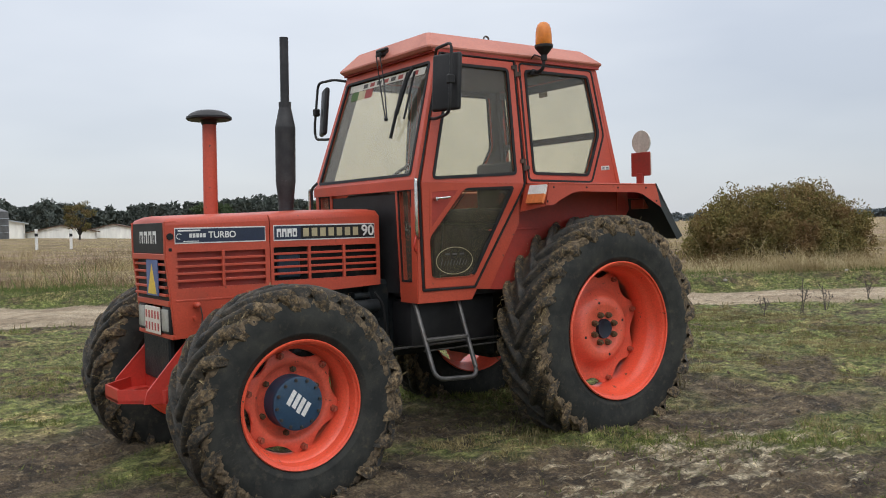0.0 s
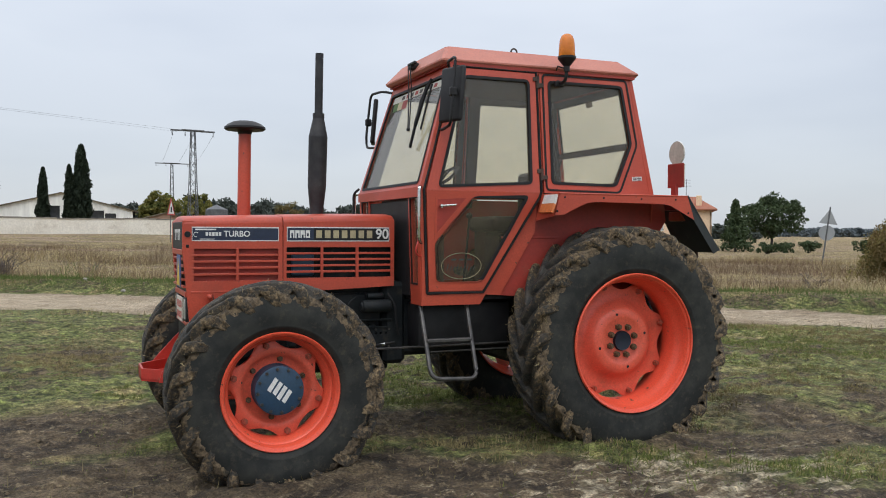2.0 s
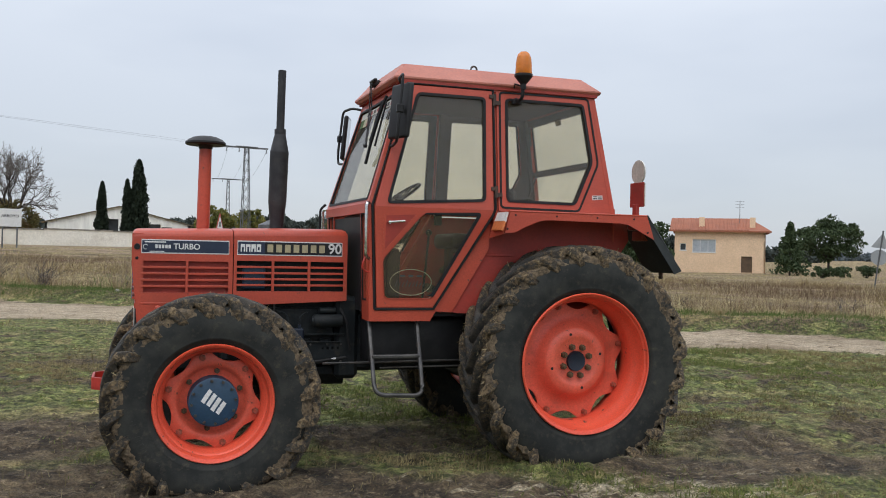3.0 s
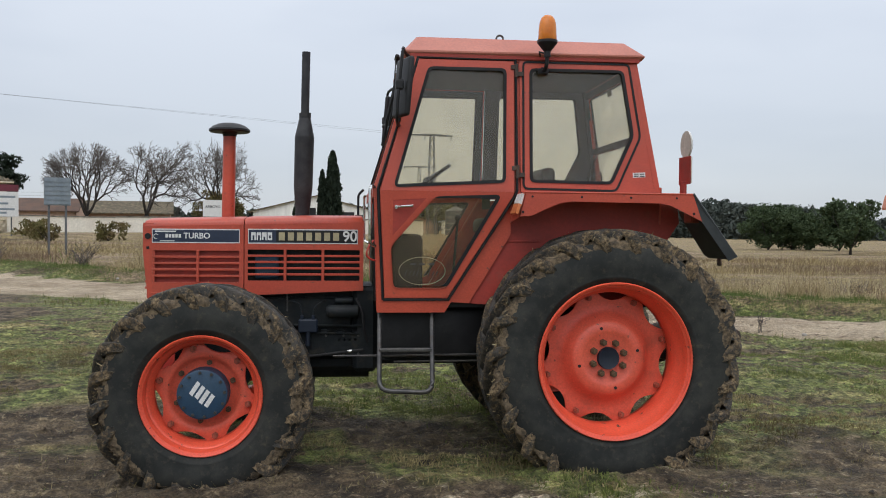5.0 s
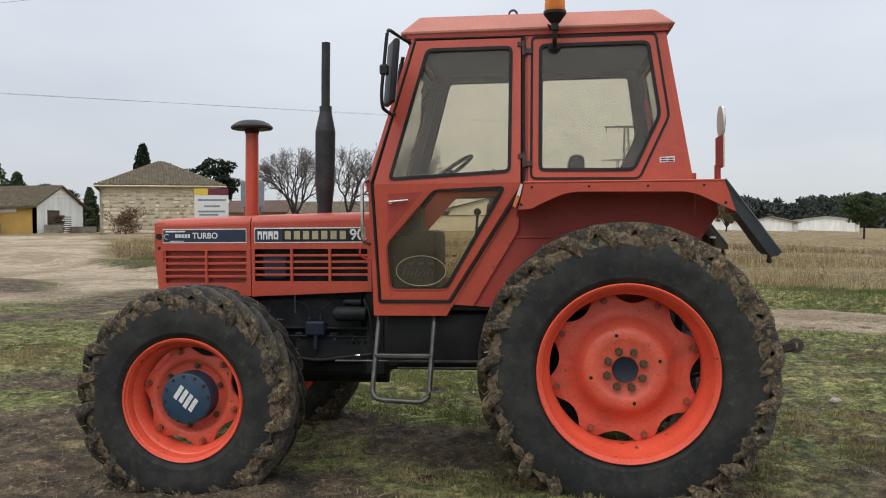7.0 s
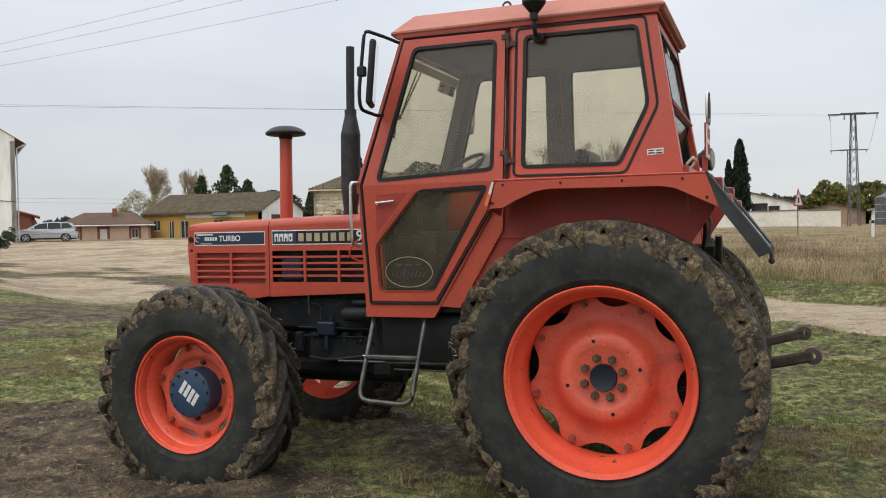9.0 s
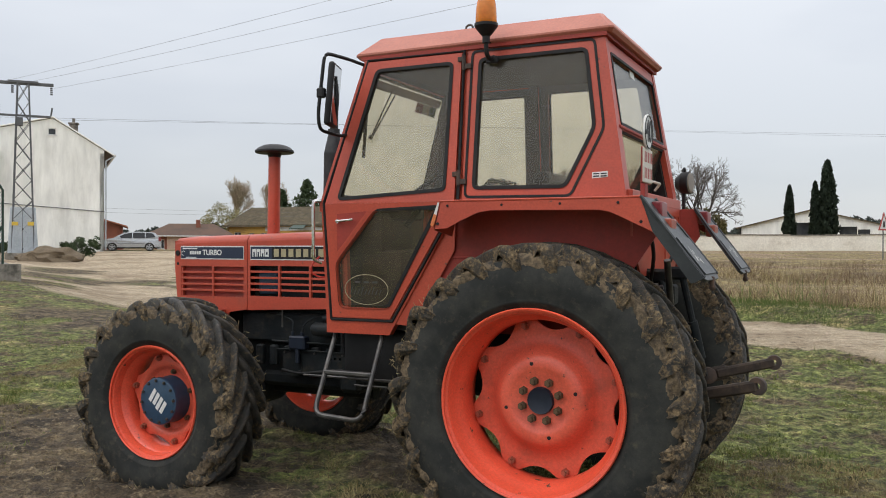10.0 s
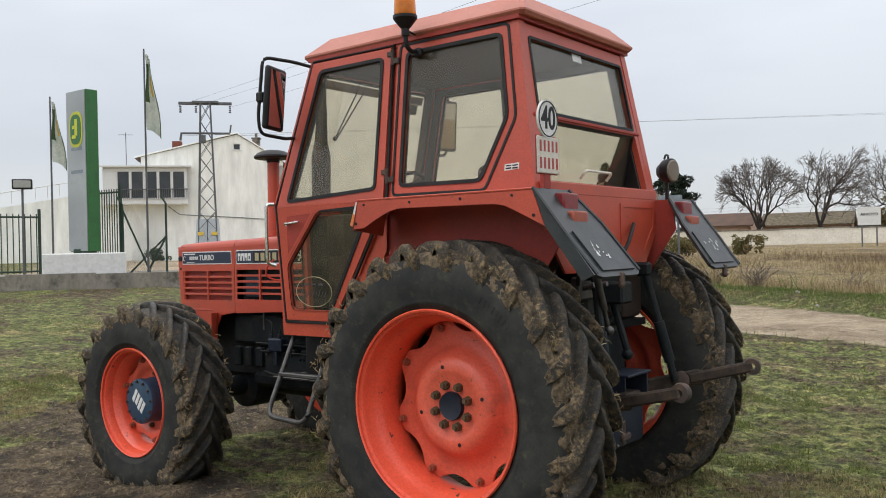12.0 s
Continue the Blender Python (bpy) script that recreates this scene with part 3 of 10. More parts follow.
# ---- materials of the surroundings ----
M["whitewash"] = surface("stained white render", (0.86, 0.86, 0.81), (0.80, 0.80, 0.75), 0.9, 0.3, 0.9, bump=0.0, dirt=(0.60, 0.59, 0.52), dirt_scale=0.5, dirt_lo=0.56, dirt_hi=0.98, stretch=(1.6, 1.6, 0.35))
M["wall_white"] = surface("weathered cream boundary wall", (0.78, 0.74, 0.65), (0.68, 0.63, 0.54), 0.9, 0.5, 7, bump=0.1, dirt=(0.42, 0.35, 0.26), dirt_scale=0.8, dirt_lo=0.58, dirt_hi=0.9)
M["barn_stone"] = surface("cream rubble stone", (0.68, 0.60, 0.45), (0.52, 0.44, 0.31), 0.95, 3.2, 9, bump=0.5, depth=0.03, tone=0.10)
M["tiles"] = surface("mossy clay roof tiles", (0.125, 0.094, 0.058), (0.060, 0.056, 0.034), 0.95, 2.2, 7, bump=0.3, depth=0.02, dirt=(0.21, 0.17, 0.095), dirt_scale=2.5)
M["tiles_red"] = surface("orange clay roof tiles", (0.34, 0.125, 0.070), (0.27, 0.105, 0.062), 0.9, 0.9, 7, bump=0.3, depth=0.02)
M["tiles_brown"] = surface("brown clay roof tiles", (0.120, 0.070, 0.048), (0.085, 0.056, 0.042), 0.9, 0.8, 7, bump=0.3, depth=0.02)
M["peach"] = surface("peach render", (0.78, 0.57, 0.38), (0.72, 0.52, 0.34), 0.9, 0.5, 7, bump=0.05)
M["ochre"] = surface("ochre yellow render", (0.50, 0.31, 0.08), (0.42, 0.26, 0.08), 0.9, 0.5, 7, bump=0.05)
M["salmon"] = surface("dull salmon render", (0.42, 0.27, 0.19), (0.36, 0.24, 0.17), 0.9, 0.5, 7, bump=0.05)
M["pink"] = surface("pale salmon render", (0.60, 0.42, 0.32), (0.52, 0.37, 0.28), 0.9, 0.5, 2, bump=0.0)
M["concrete"] = surface("stained old concrete", (0.27, 0.245, 0.205), (0.17, 0.155, 0.13), 0.95, 1.6, 14, bump=0.4, depth=0.012, dirt=(0.070, 0.066, 0.052), dirt_scale=2.2, dirt_lo=0.50, dirt_hi=0.68, stretch=(1, 1, 0.4))
M["brick"] = surface("dull red brick", (0.26, 0.090, 0.055), (0.20, 0.075, 0.05), 0.9, 2, 14, bump=0.2)
M["galv"] = surface("galvanised grey steel", (0.085, 0.090, 0.094), (0.13, 0.135, 0.14), 0.6, 1.5, 18, metal=0.1, bump=0.05)
M["sheet"] = surface("pale zinc sheet", (0.36, 0.40, 0.43), (0.44, 0.48, 0.51), 0.5, 1.2, 10, metal=0.2, bump=0.05)
M["green"] = surface("bright green panel", (0.030, 0.150, 0.040), (0.026, 0.125, 0.034), 0.4, 2, 20, bump=0.0)
M["fence_green"] = surface("dark green fence paint", (0.016, 0.040, 0.026), (0.022, 0.050, 0.030), 0.5, 4, 30, bump=0.0)
M["sign_grey"] = surface("silver grey sign panel", (0.38, 0.40, 0.41), (0.27, 0.29, 0.30), 0.35, 0.5, 2, metal=0.3, bump=0.0)
M["sign_back"] = surface("blue-grey sign back", (0.17, 0.21, 0.24), (0.22, 0.26, 0.29), 0.5, 2, 20, bump=0.0)
M["maroon"] = surface("maroon panel", (0.14, 0.02, 0.035), (0.12, 0.02, 0.03), 0.5, 2, 20, bump=0.0)
M["wood"] = surface("weathered brown wood", (0.13, 0.085, 0.05), (0.085, 0.058, 0.038), 0.85, 3, 25, bump=0.2, tone=0.3)
M["glass_dark"] = surface("tinted car glass", (0.010, 0.011, 0.013), (0.016, 0.017, 0.019), 0.10, 0.6, 8, bump=0.0)
M["silver"] = surface("silver car paint", (0.52, 0.54, 0.56), (0.46, 0.48, 0.50), 0.28, 1, 30, metal=0.45, bump=0.0)
M["bark"] = surface("grey-brown bark", (0.050, 0.042, 0.036), (0.032, 0.028, 0.025), 0.95, 2.5, 22, bump=0.4, depth=0.02)
M["wire"] = surface("weathered grey cable", (0.085, 0.086, 0.090), (0.11, 0.11, 0.115), 0.7, 1, 5, bump=0.0)
M["flagcloth"] = surface("grey-white flag cloth", (0.70, 0.72, 0.66), (0.56, 0.60, 0.54), 0.9, 2, 12, bump=0.1)
M["emblem_yellow"] = surface("yellow-green emblem", (0.55, 0.56, 0.05), (0.48, 0.50, 0.05), 0.5, 3, 20, bump=0.0)
M["flag_green"] = surface("faded green flag cloth", (0.075, 0.130, 0.050), (0.110, 0.160, 0.075), 0.9, 3, 20, bump=0.1)
M["rock"] = surface("pale limestone", (0.42, 0.39, 0.34), (0.32, 0.29, 0.25), 0.9, 3, 20, bump=0.4, depth=0.02)


def foliage(name, a, b, c, trans=0.25):
    """Leaves with island-to-island colour change and a little light through them."""
    m, n, l, bs = material(name)
    g = n.new("ShaderNodeNewGeometry")
    col = mixed(n, l, g.outputs["Random Per Island"], a, b)
    col = mixed(n, l, ramp(n, l, fbm(n, l, 0.9, 4.0), 0.42, 0.66), col, c)
    l.new(col, bs.inputs["Base Color"])
    bs.inputs["Roughness"].default_value = 0.75
    bs.inputs["Specular IOR Level"].default_value = 0.25
    tr = n.new("ShaderNodeBsdfTranslucent")
    l.new(col, tr.inputs[0])
    mx = n.new("ShaderNodeMixShader")
    mx.inputs[0].default_value = trans
    l.new(bs.outputs[0], mx.inputs[1])
    l.new(tr.outputs[0], mx.inputs[2])
    l.new(mx.outputs[0], n["Material Output"].inputs[0])
    return m


M["cypress"] = foliage("dark cypress needles", (0.010, 0.018, 0.010), (0.022, 0.034, 0.018), (0.015, 0.024, 0.014), 0.08)
M["pine"] = foliage("pine needles", (0.031, 0.052, 0.023), (0.078, 0.108, 0.046), (0.050, 0.074, 0.033), 0.12)
# woods and ridge: distance haze mixed into the leaf colours, more for the ridge
M["woods"] = foliage("far woods with haze in the colour", (0.046, 0.060, 0.052), (0.078, 0.094, 0.080), (0.062, 0.072, 0.062), 0.1)
M["ridge"] = foliage("distant woods, blue-grey haze in the colour", (0.105, 0.128, 0.140), (0.130, 0.155, 0.166), (0.120, 0.142, 0.152), 0.1)
M["autumn"] = foliage("yellowing leaves", (0.15, 0.15, 0.035), (0.24, 0.20, 0.05), (0.10, 0.12, 0.035))
M["olive"] = foliage("brown and olive leaves", (0.095, 0.094, 0.032), (0.175, 0.150, 0.058), (0.150, 0.100, 0.046))
M["bush_leaf"] = foliage("yellowing olive leaves", (0.085, 0.088, 0.026), (0.260, 0.215, 0.075), (0.190, 0.120, 0.055), 0.3)
M["twig"] = foliage("fine grey twigs", (0.075, 0.064, 0.056), (0.120, 0.102, 0.090), (0.095, 0.080, 0.068), 0.0)
# grey twigs of the far trees, lightened to carry distance haze
M["haze_twig"] = foliage("grey twigs with haze in the colour", (0.100, 0.088, 0.078), (0.150, 0.132, 0.118), (0.125, 0.108, 0.094), 0.0)
M["autumn_pale"] = foliage("thin yellowing leaves", (0.26, 0.24, 0.12), (0.34, 0.29, 0.14), (0.19, 0.19, 0.09))
M["pale_twig"] = foliage("pale tan twigs", (0.300, 0.235, 0.170), (0.400, 0.320, 0.230), (0.340, 0.285, 0.180), 0.0)
M["straw"] = foliage("dry straw grass", (0.260, 0.200, 0.095), (0.520, 0.425, 0.235), (0.175, 0.125, 0.060), 0.2)
M["verge"] = foliage("green verge grass", (0.052, 0.088, 0.018), (0.150, 0.205, 0.055), (0.150, 0.165, 0.062), 0.25)
M["green_grass"] = foliage("short green grass", (0.054, 0.078, 0.014), (0.230, 0.268, 0.076), (0.135, 0.148, 0.044), 0.25)
M["dry_grass"] = foliage("short yellowed grass", (0.150, 0.120, 0.050), (0.420, 0.350, 0.175), (0.100, 0.084, 0.034), 0.25)
M["pale_straw"] = foliage("bleached straw", (0.340, 0.275, 0.145), (0.620, 0.530, 0.320), (0.300, 0.230, 0.120), 0.2)
M["scrub"] = foliage("brown bramble twigs", (0.115, 0.076, 0.048), (0.215, 0.140, 0.085), (0.150, 0.105, 0.060), 0.05)


def faces_mesh(name, v, mat, k):
    """A mesh of loose faces with k corners each, from an array (n, k, 3)."""
    v = np.asarray(v, np.float32).reshape(-1, k, 3)
    me = bpy.data.meshes.new(name)
    me.vertices.add(len(v) * k)
    me.vertices.foreach_set("co", v.ravel())
    me.loops.add(len(v) * k)
    me.loops.foreach_set("vertex_index", np.arange(len(v) * k, dtype=np.int32))
    me.polygons.add(len(v))
    me.polygons.foreach_set("loop_start", np.arange(0, len(v) * k, k, dtype=np.int32))
    me.update(calc_edges=True)
    me.materials.append(M[mat])
    return me


def leaves(rs, centres, radii, per, size, flat=1.0, droop=0.0):
    """Leaf blades round clump centres; returns (n, 4, 3)."""
    c, r = np.asarray(centres, float), np.asarray(radii, float).reshape(-1, 1)
    c, r = np.repeat(c, per, 0), np.repeat(r, per, 0)
    d = rs.normal(size=c.shape)
    d /= np.linalg.norm(d, axis=1, keepdims=True)
    p = c + d * r * rs.uniform(0.35, 1.0, (len(c), 1)) ** 0.6 * np.array([1, 1, flat])
    u = rs.normal(size=c.shape)
    u[:, 2] -= droop
    u /= np.linalg.norm(u, axis=1, keepdims=True)
    w = np.cross(u, rs.normal(size=c.shape))
    w /= np.linalg.norm(w, axis=1, keepdims=True) + 1e-9
    s = size * rs.uniform(0.6, 1.4, (len(c), 1))
    return np.stack([p - u * s, p + w * s * 0.42, p + u * s, p - w * s * 0.42], 1)


def limb_mesh(name, segs, mat):
    """Tapered limbs from (start, end, r0, r1) rows as one mesh."""
    bm = bmesh.new()
    for a, b, r0, r1 in segs:
        a, b = Vector(a), Vector(b)
        n = 7 if r0 > 0.06 else 4 if r0 > 0.02 else 3
        d = (b - a).normalized()
        u = d.cross(Vector((0.3, 0.5, 0.81))).normalized()
        v = d.cross(u)
        lo = [bm.verts.new(a + (u * math.cos(t) + v * math.sin(t)) * r0) for t in (2 * math.pi * k / n for k in range(n))]
        hi = [bm.verts.new(b + (u * math.cos(t) + v * math.sin(t)) * r1) for t in (2 * math.pi * k / n for k in range(n))]
        for k in range(n):
            bm.faces.new((lo[k], lo[(k + 1) % n], hi[(k + 1) % n], hi[k]))
    return data_of(name, bm, mat, 60)


def wander(rng, p, q, n, wob):
    """A crooked line of points from p to q."""
    ln = (q - p).length
    out = [p.copy()]
    for k in range(1, n + 1):
        c = p.lerp(q, k / n)
        if k < n:
            c += Vector((rng.gauss(0, 1), rng.gauss(0, 1), rng.gauss(0, 1))) * ln * wob
        out.append(c)
    return out


def bare_tree(x, y, height, seed, label, rad=0.45, forks=3, steep=0.0, stout=1.0, mat="bark", fine="haze_twig", group="bare trees by the wall"):
    """A short trunk whose limbs fork again and again into a rounded crown with drooping ends."""
    rng, segs = random.Random(seed), []
    t = thing("bare_tree", label, "tree", pose(x, y, gz(x, y) - 0.1), group)

    def grow(p, d, length, r, depth):
        q = p.copy()
        n = 3 if depth > 1 else 2
        for k in range(n):
            d = (d + Vector((rng.gauss(0, 0.13), rng.gauss(0, 0.13), rng.gauss(0, 0.11)))).normalized()
            e = q + d * length / n
            r1 = r * (1 - 0.22 * (k + 1) / n)
            segs.append((q.copy(), e.copy(), r * (1 - 0.22 * k / n), r1, depth))
            q = e
            if 1 <= depth <= 5 and k < n - 1 and rng.random() < 0.7:
                a = (d + Vector((rng.gauss(0, 0.7), rng.gauss(0, 0.7), rng.gauss(0.05, 0.4)))).normalized()
                grow(q, a, length * 0.62, r * 0.42, max(0, depth - 3))
        if depth <= 0:
            return
        for k in range(3 if rng.random() < 0.35 else 2):
            side = d.cross(Vector((rng.gauss(0, 1), rng.gauss(0, 1), rng.gauss(0, 1)))).normalized()
            out = Vector((q.x, q.y, 0))
            out = out.normalized() if out.length > 0.01 else Vector((0, 0, 0))
            g = (d + side * rng.uniform(0.35, 0.85) * (1 - 0.5 * steep) + out * 0.16 * (1 - steep) + Vector((0, 0, 0.14 + 0.5 * steep if depth > 2 else -0.12 + 0.4 * steep))).normalized()
            grow(q, g, length * rng.uniform(0.72, 0.90), r * rng.uniform(0.62, 0.74), depth - 1)

    foot = Vector((0, 0, 0.16))
    segs.append((Vector((0, 0, 0)), foot, 0.034, 0.028, 7))
    for k in range(forks):
        a = 2 * math.pi * (k + rng.uniform(-0.2, 0.2)) / forks
        c = rng.uniform(0.45, 0.75) * (1 - 0.7 * steep)
        grow(foot, Vector((math.cos(a) * c, math.sin(a) * c, 1)).normalized(), 0.17, 0.017, 7)
    top = sorted(b.z for _, b, _, _, _ in segs)[int(len(segs) * 0.985)]
    wide = sorted(math.hypot(b.x, b.y) for _, b, _, _, _ in segs)[int(len(segs) * 0.96)]
    fit = lambda v: (v.x * height * rad / wide, v.y * height * rad / wide, v.z * height / top)
    big = [(fit(a), fit(b), r0 * height * stout, r1 * height * stout) for a, b, r0, r1, dp in segs if dp >= 4]
    thin = [(fit(a), fit(b), max(0.017 * stout, r0 * height * stout), max(0.013 * stout, r1 * height * stout)) for a, b, r0, r1, dp in segs if dp < 4]
    part("trunk", limb_mesh("trunk", big, mat), None, t)
    part("crown", limb_mesh("crown", thin, fine), None, t, "fine bare twigs")
    return t


def leafy_tree(name, x, y, height, crown_r, seed, label, leaf, clumps=60, per=60, size=0.22, base=0.35, flat=0.8, group=""):
    rng, rs = random.Random(seed), np.random.RandomState(seed)
    t = thing(name, label, "tree", pose(x, y, gz(x, y) - 0.05), group)
    segs, cs, rad = [((0, 0, 0), (0.05, 0, height * base), height * 0.025, height * 0.018)], [], []
    for k in range(9):
        a = k * 2.4
        e = (math.cos(a) * crown_r * rng.uniform(0.4, 0.8), math.sin(a) * crown_r * rng.uniform(0.4, 0.8), height * rng.uniform(base + 0.15, 0.85))
        m = tuple(0.5 * c for c in e[:2]) + (height * base + 0.5 * (e[2] - height * base),)
        segs += [((0.05, 0, height * base * 0.9), m, height * 0.012, height * 0.009), (m, e, height * 0.009, height * 0.004)]
    for k in range(clumps):
        d = Vector((rng.gauss(0, 1), rng.gauss(0, 1), rng.gauss(0, 1))).normalized() * rng.uniform(0.35, 1.0) ** 0.5
        hc, hh = height * (1 + base * 0.85) / 2, height * (1 - base * 0.85) / 2
        taper = 1.0
        cs.append((d.x * crown_r * taper, d.y * crown_r * taper, hc + d.z * hh * 0.88))
        rad.append(rng.uniform(0.16, 0.32) * crown_r)
    part("trunk", limb_mesh("trunk", segs, "bark"), None, t)
    part("crown", faces_mesh("crown", leaves(rs, cs, rad, per, size, flat), leaf, 4), None, t)
    return t


def conifer(name, x, y, height, r, seed, label, leaf="pine", slim=False, per=26, size=0.2, base=0.06, group=""):
    """Whorls of clumps that narrow to the tip."""
    rng, rs = random.Random(seed), np.random.RandomState(seed)
    t = thing(name, label, "tree", pose(x, y, gz(x, y) - 0.05), group)
    cs, rad = [], []
    n = 130 if slim else 110
    for k in range(n):
        f = (k + rng.random()) / n
        h = height * (base + (1 - base) * f)
        prof = (min(1.0, f / 0.18 * 0.6 + 0.4) * (1 - f) ** 0.55 * 1.08) if slim else (1 - f) ** 0.85
        a = k * 2.39996 + rng.uniform(-0.4, 0.4)
        rr = r * prof * rng.uniform(0.55 if slim else 0.3, 1.0)
        cs.append((math.cos(a) * rr, math.sin(a) * rr, h))
        rad.append(max(0.10, r * (0.42 if slim else 0.30) * (0.35 + prof * 0.65)))
    part("trunk", limb_mesh("trunk", [((0, 0, 0), (0, 0, height * 0.92), height * 0.018, 0.02)], "bark"), None, t)
    v = leaves(rs, cs, rad, per, size, 1.5 if slim else 0.6, -2.2 if slim else 0.3)
    part("crown", faces_mesh("crown", v, leaf, 4), None, t)
    return t


# ---- buildings ----
def wall_plate(name, p0, p1, outline, holes, mat, parent, thick=0.3, label=""):
    """An upright wall from p0 to p1; outline and holes in metres along it and up."""
    a, b = Vector(p0), Vector(p1)
    d = (b - a).normalized()
    nrm = Vector((d.y, -d.x))
    return part(name, plate(outline, holes, lambda u, v: (a.x + d.x * u, a.y + d.y * u, v), (-nrm.x * thick, -nrm.y * thick, 0)), mat, parent, label, 20), d, nrm


def slab(pts, thick):
    """A flat roof slope from its corners, with thickness upwards."""
    bm = bmesh.new()
    lo = [bm.verts.new(p) for p in pts]
    hi = [bm.verts.new((p[0], p[1], p[2] + thick)) for p in pts]
    n = len(pts)
    bm.faces.new(lo[::-1])
    bm.faces.new(hi)
    for k in range(n):
        bm.faces.new((lo[k], lo[(k + 1) % n], hi[(k + 1) % n], hi[k]))
    bmesh.ops.recalc_face_normals(bm, faces=bm.faces[:])
    return bm


def opening(name, parent, origin, d, nrm, u0, u1, z0, z1, glass_mat="window", frame_mat="white", bars=1, deep=0.12):
    """Frame, panes and sill set into a hole of a wall."""
    ox, oy = origin
    at = lambda u, v, k=0.0: (ox + d.x * u - nrm.x * k, oy + d.y * u - nrm.y * k, v)
    o = [(u0, z0), (u1, z0), (u1, z1), (u0, z1)]
    w = part(name, plate(o, [inset(o, 0.06)], lambda u, v: at(u, v, deep - 0.03), (-nrm.x * 0.05, -nrm.y * 0.05, 0)), frame_mat, parent, "", 20)
    part("pane", plate(inset(o, 0.05), [], lambda u, v: at(u, v, deep), (-nrm.x * 0.02, -nrm.y * 0.02, 0)), glass_mat, w, "", 0)
    for k in range(bars):
        uc = u0 + (u1 - u0) * (k + 1) / (bars + 1)
        part("glazing_bar", plate([(uc - 0.03, z0), (uc + 0.03, z0), (uc + 0.03, z1), (uc - 0.03, z1)], [], lambda u, v: at(u, v, deep - 0.04), (-nrm.x * 0.04, -nrm.y * 0.04, 0)), frame_mat, w, "", 0)
    part("sill", plate([(u0 - 0.08, z0 - 0.07), (u1 + 0.08, z0 - 0.07), (u1 + 0.08, z0), (u0 - 0.08, z0)], [], lambda u, v: at(u, v, -0.06), (-nrm.x * 0.16, -nrm.y * 0.16, 0)), frame_mat, w, "", 0)
    return w


def rect(u0, u1, z0, z1):
    return [(u0, z0), (u1, z0), (u1, z1), (u0, z1)]


def tile_rows(name, parent, p0, p1, up, rows, mat, r=0.09, step=0.24, limit=90):
    """Rounded cover tiles running up a slope: one ridge of tile for each column."""
    p0, p1, up = Vector(p0), Vector(p1), Vector(up)
    n = min(limit, int((p1 - p0).length / step))
    bm = bmesh.new()
    for k in range(n):
        q = p0.lerp(p1, (k + 0.5) / n)
        a, b = q, q + up
        d = (b - a).normalized()
        u = (p1 - p0).normalized()
        v = u.cross(d)
        prof = [(-r, 0), (-r * 0.7, r * 0.6), (0, r * 0.85), (r * 0.7, r * 0.6), (r, 0)]
        lo = [bm.verts.new(a + u * x + v * y) for x, y in prof]
        hi = [bm.verts.new(b + u * x + v * y) for x, y in prof]
        for i in range(4):
            bm.faces.new((lo[i], lo[i + 1], hi[i + 1], hi[i]))
        bm.faces.new(lo)
    bmesh.ops.recalc_face_normals(bm, faces=bm.faces[:])
    o = part(name, bm, mat, parent, "rounded clay tiles")
    o["kind"] = "stuff"
    return o


